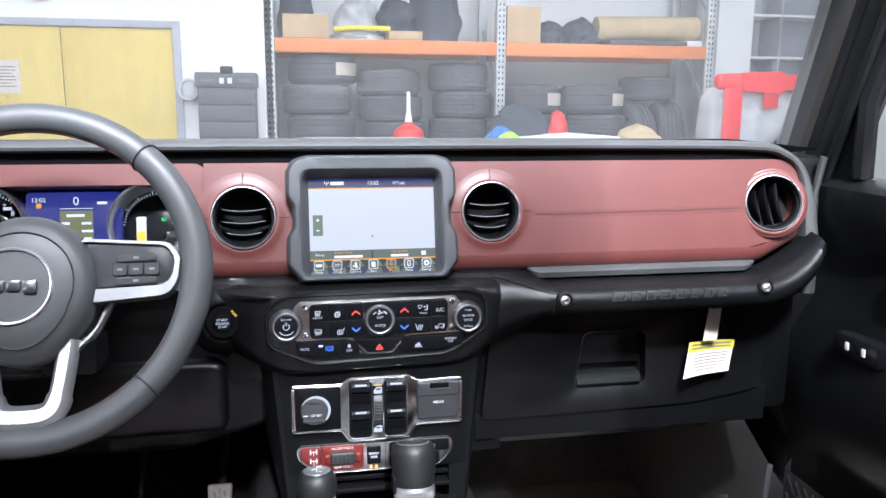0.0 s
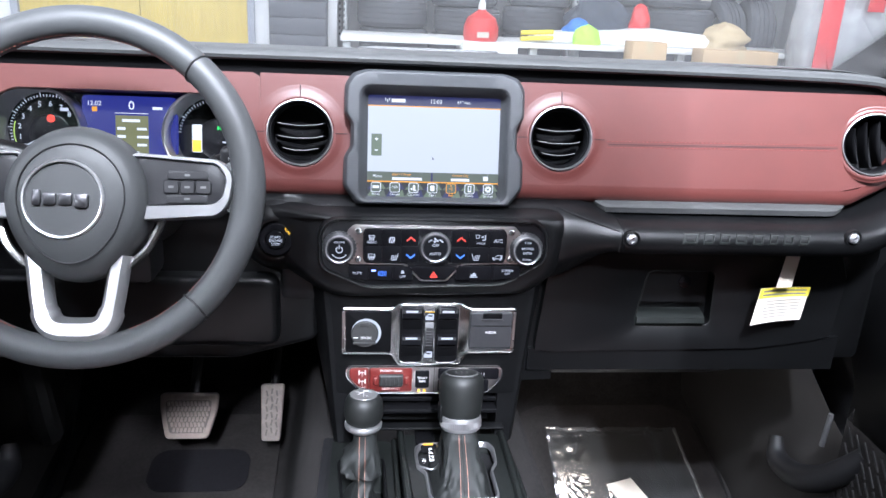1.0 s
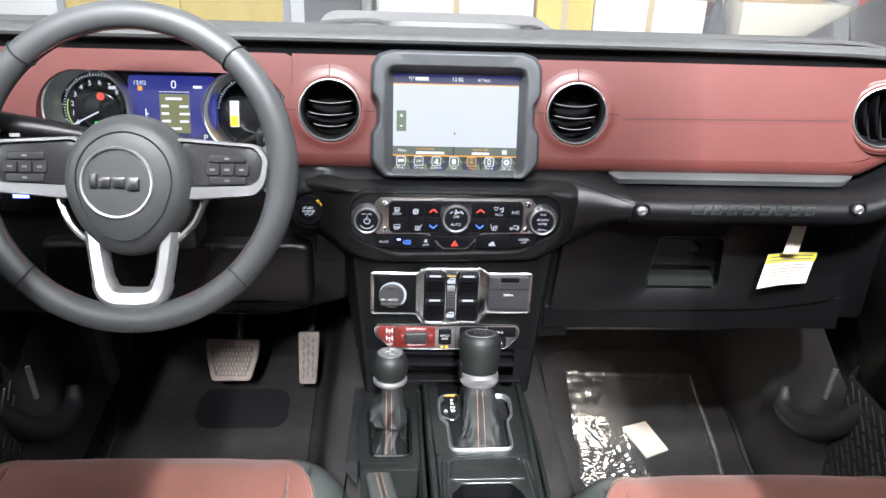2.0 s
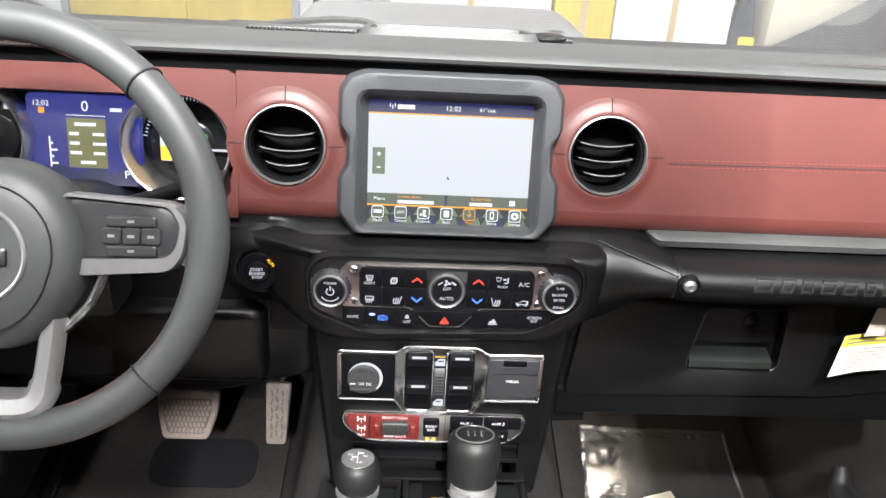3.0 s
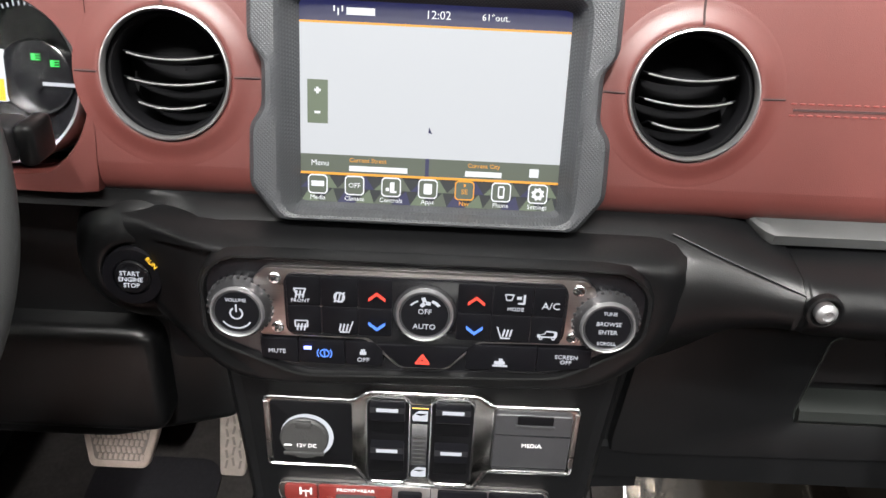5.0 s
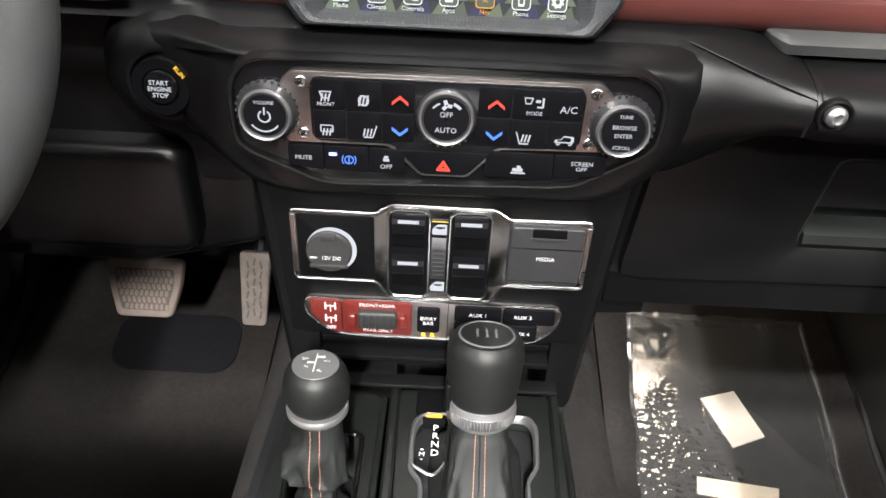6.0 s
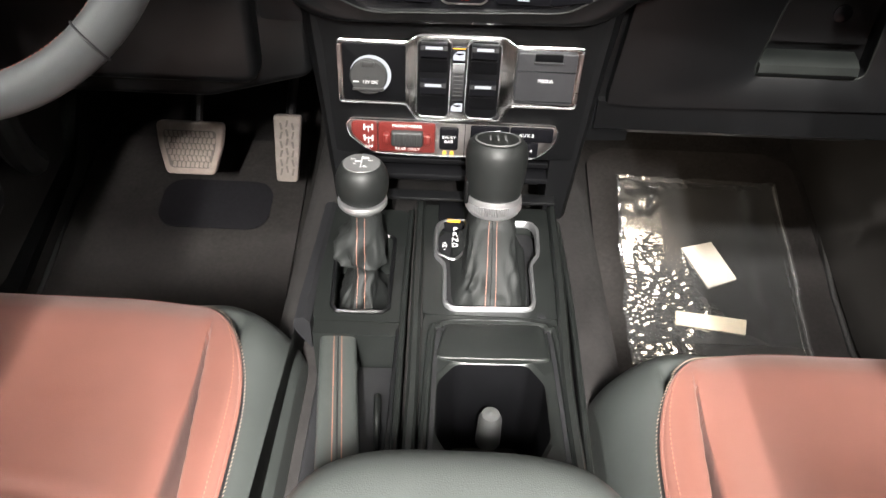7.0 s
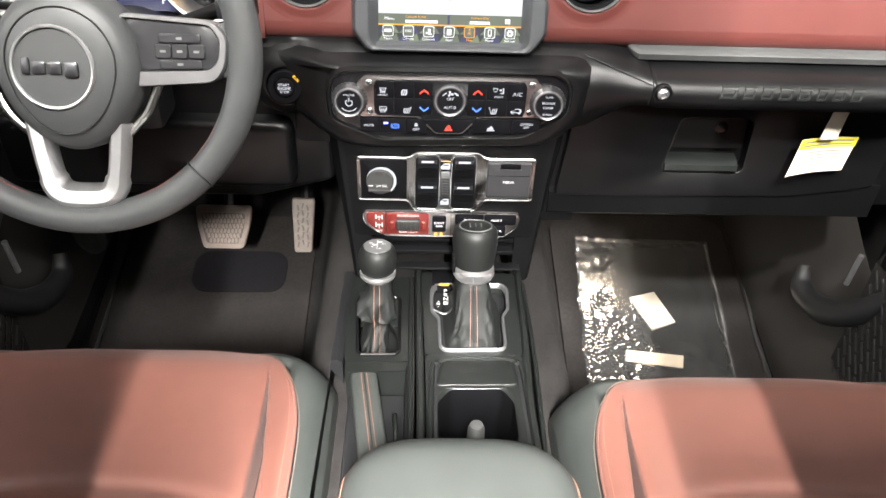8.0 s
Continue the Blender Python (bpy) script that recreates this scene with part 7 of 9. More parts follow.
def build_seat(side, front, label):
    s = side
    mx = s * 0.388
    o = thing("front_seat", (mx, -0.40, 0.02), label, "car seat", "front seats")

    def edge(f):
        """Half width of the red cover at the distance f behind the front edge."""
        g = max(0.0, min(1.0, f / 0.2))
        return 0.218 * max(1e-4, 1 - (1 - g) ** 4) ** 0.25 + 0.012 * max(0, f - 0.2)

    def surf(px, y):
        f = front - y
        crease = 0.0
        if f > 0.045:
            grow = min(1, (f - 0.045) / 0.06)
            wide = 0.0014 + 0.0160 * max(0, f - 0.055) / 0.165
            a = abs(px) - 0.174
            if a < 0:
                crease = 0.009 * grow * math.exp(a / 0.020)
            elif a < wide:
                crease = 0.009 * grow + 0.046 * grow * min(1, a / 0.0015, (wide - a) / 0.0030 + 0.15)
            else:
                crease = 0.0035 * grow * math.exp(-(a - wide) / 0.008)
        cross = 0.006 * math.exp(-((y + 0.315 + 0.02 * (px / 0.15) ** 2) / 0.008) ** 2) * (abs(px) < 0.172)
        wave = 0.0016 * noise.noise(Vector((px * 14 + side, y * 14, 1.0)))
        round_front = 0.060 * max(0, abs(px) / 0.25 - 0.25) ** 2.0
        return Vector((mx + px, y - round_front, seat_z(px, y, front) - crease - cross + wave))
    nx, ny = 110, 90
    half_w, back = 0.250, 0.52
    verts = [[surf(-half_w + 2 * half_w * i / nx, front - back * (j / ny) ** 1.35) for i in range(nx + 1)] for j in range(ny + 1)]
    under = [[p - Vector((0, 0, 0.012 * max(0, min(1, (0.205 - abs(p.x - mx)) / 0.010)) * max(0, min(1, (front - 0.04 - p.y) / 0.02)))) for p in row] for row in verts]
    black = loft(under, closed=False)

    def cover(u, v):
        f = 0.010 + 0.50 * v ** 1.6
        e = edge(f - 0.0085)
        k1 = min(0.174, 0.80 * e)
        k2 = min(0.1754 + 0.0160 * max(0, f - 0.055) / 0.165, 0.84 * e)
        px = float(np.interp(u, (0, 0.12, 0.18, 0.82, 0.88, 1), (-e, -k2, -k1, k1, k2, e)))
        rim = max(0.0, abs(2 * u - 1) - 0.97) / 0.03
        p = surf(px, front - f)
        return p + Vector((0, 0, 0.0022 - 0.0026 * max(rim, 1 - min(1, v / 0.01)) ** 2))
    red = sheet(280, 110, cover)
    # skirt of the black bolster, round the front and the sides
    rim = [verts[j][0] for j in range(ny, -1, -1)] + verts[0] + [verts[j][nx] for j in range(ny + 1)]
    cx, cy = mx, front - 0.3
    rows = []
    for dz, sw in ((0, 1.0), (-0.020, 1.012), (-0.06, 1.01), (-0.12, 0.985), (-0.20, 0.95)):
        rows.append([(cx + (p.x - cx) * sw, cy + (p.y - cy) * sw, p.z + dz if dz > -0.1 else 0.32 + dz) for p in rim])
    skirt = loft(rows, closed=False)
    part("cushion_cover", red, SEAT_RED, o, "red leather cushion cover", 80)
    part("bolster", black, SEAT_BLACK, o, "black leather bolster", 80)
    part("bolster_side", skirt, SEAT_BLACK, o, "black leather cushion side", 80)
    line = []
    for v in np.linspace(1, 0.0, 160):
        f = 0.0102 + 0.45 * v ** 3
        line.append((-edge(f - 0.0095), front - f))
    for v in np.linspace(0.0, 1, 160):
        f = 0.0102 + 0.45 * v ** 3
        line.append((edge(f - 0.0095), front - f))
    p3 = [surf(px, y) + Vector((0, 0, 0.0010)) for px, y in line]
    part("cover_stitch", stitches([surf(px * 1.018, y + 0.003 * (abs(px) < 0.19)) + Vector((0, 0, 0.0016)) for px, y in line], 0.0022, 0.0014, 0.00050, (0, 0, 0), 0.0014), THREAD, o, "cream edge stitching")
    part("cover_piping", tube(p3, 0.0016, 6), SEAT_RED, o)
    part("cover_groove", tube([surf(px * 1.010, y + 0.0015 * (abs(px) < 0.19)) + Vector((0, 0, 0.0004)) for px, y in line], 0.0013, 6), DARK, o)
    for sx in (-1, 1):
        pth = [surf(sx * (edge(f) - 0.008), front - f) + Vector((0, 0, 0.0028)) for f in np.linspace(0.05, 0.5, 60)]
        part("inner_stitch", stitches(pth, 0.0028, 0.0016, 0.00055), SEAT_THREAD, o)
        pth = [Vector((mx + sx * 0.2475, y, 0.315 + 0.02 * math.sin((y + 0.4) * 5))) for y in np.linspace(front - 0.09, front - 0.45, 30)]
        part("bolster_seam", tube(pth, 0.0014, 6), DARK, o)
    # backrest, unseen and set off-centre to place its shadow, and base
    tilt = Matrix.Translation((mx - 0.037, -0.62, 0.33)) @ Euler((radians(22), 0, 0)).to_matrix().to_4x4()
    bp = rounded([(-0.235, 0.0), (0.235, 0.0), (0.225, 0.45), (0.15, 0.56), (-0.15, 0.56), (-0.225, 0.45)], 0.06, 5)
    part("backrest", move(prism(bp, -0.055, 0.055, 0.03, 3), tilt), SEAT_BLACK, o, "black leather backrest")
    part("backrest_cover", move(prism([(x * 0.72, 0.03 + z * 0.86) for x, z in bp], 0.050, 0.062, 0.004), tilt), SEAT_RED, o, "red leather backrest cover")
    part("headrest", move(prism(rounded(rect(-0.13, 0.13, 0.60, 0.78), 0.05, 5), -0.045, 0.05, 0.02, 3), tilt), SEAT_BLACK, o)
    for px in (-0.06, 0.06):
        part("headrest_post", move(box(px - 0.007, px + 0.007, -0.007, 0.007, 0.55, 0.62, 0.002), tilt), CHROME, o)
    part("seat_base", box(mx - 0.20, mx + 0.20, -0.60, front - 0.10, 0.012, 0.24, 0.02), PLASTIC, o, "black seat base")
    return o


build_seat(-1, -0.094, "red leather front seat with black bolsters and cream stitching")
build_seat(1, -0.132, "red leather front seat with black bolsters and cream stitching")

# ---- floor ----


def FZ(y):
    return min(0.62, -0.014 + 0.225 * max(0, y - 0.19) + 1.1 * max(0, y - 0.62))


def floor_z(x, y):
    z = FZ(y)
    a = abs(x)
    t = max(0.0, min(1.0, (0.245 - a) / 0.075))
    z = z + (0.30 - z) * (t * t * (3 - 2 * t)) * (1 if z < 0.3 else 0)
    k = max(0.0, min(1.0, (a - 0.625) / 0.08))
    z += 0.12 * k * k * (1 if y < 0.75 else 0)
    return z


tagged(part("floor", sheet(120, 90, lambda u, v: (-0.76 + 1.52 * u, -2.1 + 3.1 * v, floor_z(-0.76 + 1.52 * u, -2.1 + 3.1 * v))), CARPET, None, "", 60), "black carpeted car floor with a centre tunnel", "floor", kind="structure")


def mat_sheet(x0, x1, y0, y1, lift, taper=0.0, r=0.05):
    """A mat that follows the floor, with rounded corners."""
    def f(u, v):
        cx, cy = 2 * u - 1, 2 * v - 1
        y = (y0 + y1) / 2 + cy * (y1 - y0) / 2
        k = max(0, abs(cy) - (1 - r / (y1 - y0) * 2)) / (r / (y1 - y0) * 2)
        pull = r * (1 - math.sqrt(max(0, 1 - k * k)))
        w = (x1 - x0) / 2 - pull + taper * (y - y0) / (y1 - y0) * 0.5
        x = (x0 + x1) / 2 + taper * 0.5 * (y - y0) / (y1 - y0) + cx * w
        return (x, y, FZ(y) + lift)
    bm = sheet(30, 40, f)
    bmesh.ops.solidify(bm, geom=bm.faces[:], thickness=0.008)
    return bm


mat_r = thing("floor_mat", (0.43, 0.2, 0.0), "black carpet floor mat under a sheet of plastic", "floor mat", "front floor mats")
part("mat_top", mat_sheet(0.255, 0.642, -0.22, 0.60, 0.005), MAT_RUBBER, mat_r)
part("edge_binding", tube([(0.644 + 0.10 * max(0, y - 0.30), y, FZ(y) + 0.012) for y in np.linspace(-0.18, 0.58, 30)], 0.006, 8), RUBBER, mat_r)
mat_l = thing("floor_mat", (-0.43, 0.2, 0.0), "black carpet floor mat with a darker heel pad", "floor mat", "front floor mats")
part("mat_top", mat_sheet(-0.645, -0.255, -0.22, 0.58, 0.005), MAT_RUBBER, mat_l)
part("heel_pad", mat_sheet(-0.500, -0.308, 0.375, 0.478, 0.0085, 0, 0.035), HEEL, mat_l, "dark rubber heel pad")
part("edge_binding", tube([(-0.647 - 0.10 * max(0, y - 0.30), y, FZ(y) + 0.012) for y in np.linspace(-0.18, 0.56, 30)], 0.006, 8), RUBBER, mat_l)

# crumpled plastic film on the passenger mat, with two slips of paper


def film_f(u, v):
    bl_, br_, tl_, tr_ = Vector((0.287, 0.140)), Vector((0.580, 0.120)), Vector((0.306, 0.525)), Vector((0.597, 0.522))
    p = bl_.lerp(br_, u).lerp(tl_.lerp(tr_, u), v)
    n1 = noise.noise(Vector((p.x * 16, p.y * 16, 0.3)))
    pits = noise.noise(Vector((p.x * 100 + 3 * n1, p.y * 150, 4.0)))
    n2 = noise.noise(Vector((p.x * 48 + 2 * n1, p.y * 30, 9.0)))
    ease = lambda q: max(0.0, min(1.0, q))
    crumpled = ease((0.46 + 0.30 * n1 - u) / 0.14) * ease((0.64 + 0.2 * n1 - v) / 0.10)
    swirl = ease((0.34 - u) / 0.2) * ease((v - 0.76) / 0.08)
    rough = crumpled + 0.10 * ease((u - 0.93) / 0.04)
    z = FZ(p.y) + 0.0165 + crumpled * 0.0026 * n2 + rough * 0.0015 * pits + swirl * 0.0040 * n2 + 0.0006 * n1
    e = max(abs(u - 0.5), abs(v - 0.5)) * 2
    z += 0.004 * max(0, e - 0.96) / 0.04 * (0.5 + 0.5 * n2)
    return (p.x + 0.005 * n1 * (e > 0.9), p.y + 0.005 * n2 * (e > 0.9), z)


film = thing("plastic_film", (0.45, 0.3, 0.02), "crumpled clear plastic film on the floor mat", "plastic sheet")
part("film_sheet", sheet(240, 280, film_f), FILM, film, "", 180).visible_shadow = False


part("folded_edge", tube([Vector(film_f(0.985, v)) + Vector((0, 0, 0.0008)) for v in np.linspace(0.02, 0.98, 60)], 0.0010, 6), FILM, film, "folded edge of the film").visible_shadow = False


def slip(corners, label):
    def z(p):
        return FZ(p[1]) + 0.0186
    a, b, c, d = [(x, y, z((x, y))) for x, y in corners]
    return lone("paper_slip", leaf([a, b, c, d], 0.0006), CREAM_PAPER if "cream" in label else PAPER, label, "paper", "paper slips")


slip([(0.4020, 0.370), (0.4560, 0.385), (0.4860, 0.312), (0.4350, 0.292)], "small white paper slip lying on plastic film")
slip([(0.3740, 0.246), (0.3700, 0.221), (0.4790, 0.207), (0.4860, 0.234)], "narrow cream paper strip lying on plastic film")

# ---- pedals ----
pedals = thing("brake_pedal", (-0.40, 0.37, 0.12), "wide worn grey rubber brake pedal", "pedal", "foot pedals")
M_P = Matrix.Translation((-0.400, 0.352, 0.2155)) @ Euler((radians(-24), 0, 0)).to_matrix().to_4x4()
pp = rounded([(-0.0520, 0.044), (0.0520, 0.044), (0.0490, 0.010), (0.0350, -0.038), (-0.0400, -0.038), (-0.0500, 0.010)], 0.009, 4)
pad_b = part("pad", move(prism(pp, 0, 0.014, 0.004, 3), M_P), PEDAL, pedals, "worn rubber pad")
inset = rounded([(-0.0410, 0.0310), (0.0410, 0.0310), (0.0385, 0.006), (0.0285, -0.0275), (-0.0325, -0.0275), (-0.0395, 0.006)], 0.006, 4)
part("tread_panel", move(prism(inset, -0.0006, 0.002, 0.0003, 1), M_P), PEDAL_DARK, pad_b, "dark worn tread panel")
for i in range(12):
    for j in range(6):
        px, pz = -0.0385 + i * 0.0068 + (j % 2) * 0.0034, -0.0215 + j * 0.0094
        if abs(px) < 0.0375 - 0.26 * max(0, 0.006 - pz):
            part("tread", move(box(-0.0023, 0.0023, -0.0024, 0.002, -0.0042, 0.0042, 0.0010), M_P @ pose(px, 0, pz, 0, 12 - 24 * (j % 2), 0)), PEDAL, pad_b)
part("arm", tube([(-0.395, 0.372, 0.225), (-0.390, 0.44, 0.33), (-0.385, 0.47, 0.45)], 0.009, 8), DARK, pedals)
gas = thing("accelerator_pedal", (-0.25, 0.40, 0.10), "narrow grooved grey rubber accelerator pedal", "pedal", "foot pedals")
M_G = Matrix.Translation((-0.2525, 0.362, 0.219)) @ Euler((radians(-24), 0, 0)).to_matrix().to_4x4()
pad_g = part("pad", move(prism(rounded([(-0.0215, 0.052), (0.0215, 0.052), (0.0150, -0.052), (-0.0180, -0.052)], 0.006, 4), 0, 0.012, 0.003, 3), M_G), PEDAL_MID, gas)
for i in range(3):
    for j in range(6):
        part("groove", move(box(-0.0016, 0.0016, -0.0012, 0.001, -0.0055, 0.0055, 0.0004), M_G @ pose(-0.0095 + i * 0.0090, 0, -0.036 + j * 0.0142 + (i % 2) * 0.004, 0, 12 - 24 * ((i + j) % 2), 0)), PEDAL_DARK, pad_g)
part("arm", tube([(-0.252, 0.375, 0.23), (-0.250, 0.46, 0.30), (-0.25, 0.50, 0.45)], 0.008, 8), DARK, gas)
rest = thing("foot_rest", (-0.62, 0.4, 0.05), "black plastic foot rest beside the mat", "foot rest")
part("ramp", loft([[(-0.655, y, 0.02 + 0.23 * max(0, y - 0.2) + 0.9 * max(0, y - 0.46)), (-0.650, y, 0.055 + 0.23 * max(0, y - 0.2) + 0.9 * max(0, y - 0.46)), (-0.70, y, 0.10 + 0.23 * max(0, y - 0.2) + 0.9 * max(0, y - 0.46)), (-0.74, y, 0.10 + 0.23 * max(0, y - 0.2))] for y in np.linspace(0.08, 0.62, 14)], (True, True)), PLASTIC, rest, "smooth moulded ramp")

# kick panels with a smooth sheen, fuse cover and wiring below the dash
for s in (-1, 1):
    kick = thing("kick_panel", (s * 0.68, 0.4, 0.03), "smooth grey-black moulded kick panel", "trim panel", "kick panels")
    part("panel", loft([[(s * (0.650 + 0.085 * f ** 1.6 + 0.012 * math.sin(f * 3.1) - 0.05 * max(0, y - 0.36) * f), y, 0.006 + 0.23 * max(0, y - 0.2) + (0.24 + 0.10 * min(1, max(0, y - 0.1) / 0.3)) * f) for f in np.linspace(0, 1, 14)] for y in np.linspace(-0.20, 0.66, 30)], closed=False), KICK_GREY, kick, "smooth grey sill moulding", 80)
    strap = tube(smooth_path([(s * 0.668, 0.262, 0.222), (s * 0.662, 0.235, 0.194), (s * 0.664, 0.180, 0.198), (s * 0.672, 0.130, 0.224), (s * 0.684, 0.095, 0.262), (s * 0.700, 0.070, 0.31)], 4), 0.02, 12, rr=list(np.interp(np.linspace(0, 1, 21), (0, 0.2, 0.5, 0.8, 1), (0.012, 0.019, 0.024, 0.021, 0.016))))
    part("check_strap", strap, DARK, kick, "thick black rubber strap")
    part("strap_pin", tube([(s * 0.668, 0.135, 0.285), (s * 0.672, 0.135, 0.345)], 0.0045, 8), RIM, kick, "bright steel pin")
harness = thing("wiring_harness", (0.60, 0.3, 0.3), "black wiring loom under the dash", "wiring")
part("loom", tube(smooth_path([(0.64, 0.25, 0.47), (0.645, 0.27, 0.42), (0.655, 0.31, 0.36), (0.665, 0.36, 0.33)], 8), 0.010, 10), RUBBER, harness)
harness_l = thing("wiring_harness", (-0.60, 0.3, 0.3), "black wiring loom under the dash", "wiring")
part("loom", tube(smooth_path([(-0.62, 0.25, 0.44), (-0.60, 0.24, 0.30), (-0.62, 0.30, 0.22), (-0.66, 0.36, 0.20)], 8), 0.022, 10), RUBBER, harness_l)
fuse = thing("fuse_cover", (-0.27, 0.30, 0.44), "black vented cover under the dash", "cover")
part("cover", box(-0.56, -0.17, 0.20, 0.48, 0.455, 0.49, 0.01), DARK, fuse)
part("vent_disc", lathe([(0.035, 0), (0.035, 0.006), (0.030, 0.008), (0.001, 0.008)], 28, Matrix.Translation((-0.20, 0.19, 0.50)) @ Euler((radians(75), 0, 0)).to_matrix().to_4x4()), PLASTIC, fuse)
part("knee_bolster", prism(rounded(rect(-0.58, -0.20, 0.50, 0.60), 0.02, 4), 0.060, 0.09, 0.010, 3), PLASTIC, dashboard, "black knee panel")
# unseen slab added to stop light leaking in under the dash
part("light_leak_block", box(-0.80, 0.80, 0.33, 0.80, 0.64, 0.70, 0.004), DARK, fuse)
bulk = part("wall_front", box(-0.78, 0.78, 0.78, 0.82, 0.0, 0.72, 0), CARPET)
tagged(bulk, "black carpeted bulkhead behind the dash", "wall", kind="structure")

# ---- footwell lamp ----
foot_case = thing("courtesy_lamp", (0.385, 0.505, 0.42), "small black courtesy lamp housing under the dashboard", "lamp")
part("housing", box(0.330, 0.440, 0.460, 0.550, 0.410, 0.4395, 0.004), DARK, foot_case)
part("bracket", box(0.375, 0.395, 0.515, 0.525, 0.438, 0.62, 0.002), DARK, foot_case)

# ---- doors, pillars, roof ----
for s in (1, -1):
    d = thing("door_1" if s > 0 else "door_2", (s * 0.76, -0.4, 0.0), "black moulded door trim with armrest and chrome latch", "car door", kind="structure")
    sec = [(0.755, 0.03), (0.735, 0.10), (0.728, 0.36), (0.700, 0.44), (0.705, 0.56), (0.742, 0.62), (0.745, 0.72), (0.728, 0.770), (0.732, 0.812), (0.760, 0.828), (0.80, 0.828), (0.80, 0.03)]
    part("trim", loft([[(s * (x + 0.02 * max(0, y + 0.02) / 0.2), y, z - (0.0 if z < 0.8 else 0.06 * max(0, y - 0.02) / 0.2 * 0)) for x, z in sec] for y in (0.200, 0.10, 0.0, -0.2, -0.6, -1.02)], (True, True)), PLASTIC, d, "black door trim", 50)
    part("latch_bezel", move(collar([(rounded(rect(-0.055, 0.055, -0.032, 0.032), 0.014, 4), 0.004), (rounded(rect(-0.055, 0.055, -0.032, 0.032), 0.014, 4), -0.004), (rounded(rect(-0.046, 0.046, -0.023, 0.023), 0.010, 4), -0.004), (rounded(rect(-0.046, 0.046, -0.023, 0.023), 0.010, 4), 0.006)], 60, (0, 0)), Matrix.Translation((s * 0.742, -0.058, 0.672)) @ Euler((0, 0, radians(-90 if s > 0 else 90))).to_matrix().to_4x4() @ Euler((0, 0, math.pi)).to_matrix().to_4x4()), CHROME, d, "chrome latch bezel")
    lock_b = part("lock_switch", box(s * 0.700, s * 0.730, -0.045, 0.050, 0.570, 0.605, 0.006), GLOSS, d, "black lock switch")
    for yy in (0.018, -0.016):
        part("lock_mark", box(s * 0.6985, s * 0.701, yy - 0.004, yy + 0.004, 0.582, 0.594, 0.001), LIGHT_INK, lock_b)
    net = part("pocket", loft([[(s * 0.722, 0.15, z), (s * 0.690, 0.12, z), (s * 0.684, -0.1, z), (s * 0.684, -0.5, z)] for z in (0.06, 0.20, 0.30, 0.345)], closed=False), MAT_RUBBER, d, "black net pocket")
    for i in range(16):
        for j in range(9):
            y0, z0 = 0.10 - i * 0.022, 0.08 + j * 0.029
            xx = 0.6825 + 0.006 * max(0, y0 + 0.1) / 0.22
            part("net_cord", tube([(s * xx, y0 - 0.010, z0), (s * xx, y0 + 0.010, z0 + 0.024)], 0.0018, 4), RUBBER, net)
    part("window_frame", join(tube([(s * 0.775, 0.115, 0.83), (s * 0.765, 0.105, 0.95), (s * 0.735, -0.09, 1.36)], 0.016, 8), tube([(s * 0.735, -0.09, 1.36), (s * 0.735, -1.0, 1.38)], 0.016, 8), box(s * 0.745, s * 0.785, -1.03, -0.97, 0.82, 1.38, 0.004)), PLASTIC, d)
    part("window_pane", loft([[(s * 0.775, 0.115, 0.835), (s * 0.735, -0.09, 1.36)], [(s * 0.775, -1.0, 0.835), (s * 0.735, -1.0, 1.38)]], closed=False), GLASS, d, "clear side glass").visible_shadow = False
    part("seal", tube([(s * 0.735, 0.165, 0.70), (s * 0.738, 0.175, 0.80), (s * 0.742, 0.165, 0.86)], 0.006, 8), RUBBER, d)
    part("door_bolt", lathe([(0.006, 0), (0.006, 0.010), (0.0004, 0.011)], 12, Matrix.Translation((s * 0.722, 0.168, 0.803)) @ Euler((0, radians(-90 * s), 0)).to_matrix().to_4x4()), CHROME, d)
    # windscreen pillar with its grab handle trim
    p = thing("pillar_trim", (s * 0.74, 0.2, 0.85), "black windscreen pillar trim with a moulded ridge", "pillar", "windscreen pillars")
    base, head = Vector((s * 0.790, 0.235, 0.845)), Vector((s * 0.715, -0.085, 1.42))
    secp = [(0.0, 0.045), (-0.030, 0.030), (-0.040, 0.0), (-0.030, -0.040), (-0.014, -0.072), (0.006, -0.082), (0.024, -0.068), (0.04, 0.05)]
    part("pillar", loft([[c + Vector((s * dx, dy, 0)) for dx, dy in secp] for c in (base + Vector((0, 0.02, -0.14)), base, base.lerp(head, 0.33), base.lerp(head, 0.66), head)], (True, True)), PLASTIC, p, "", 30)
    part("ridge", tube([base.lerp(head, f) + Vector((-s * 0.037, -0.012, 0)) for f in np.linspace(-0.12, 0.98, 10)], 0.010, 8), PLASTIC, p)
    part("ridge", tube([base.lerp(head, f) + Vector((-s * 0.028, -0.060, 0)) for f in np.linspace(-0.12, 0.98, 10)], 0.009, 8), PLASTIC, p)
    part("body_side", join(box(s * 0.80, s * 0.84, -2.2, 0.75, -0.25, 0.81, 0.01), box(s * 0.74, s * 0.80, -2.2, -1.03, 0.0, 0.81, 0.01)), PAINT, p)
    part("corner_trim", box(s * 0.668, s * 0.80, 0.19, 0.345, 0.50, 0.862, 0.02), PLASTIC, p)
glass = part("windscreen", loft([[(-0.78, 0.345, 0.83), (0.78, 0.345, 0.83)], [(-0.71, 0.02, 1.42), (0.71, 0.02, 1.42)]], closed=False), WINDSCREEN)
tagged(glass, "clear flat windscreen", "windscreen", kind="structure").visible_shadow = False
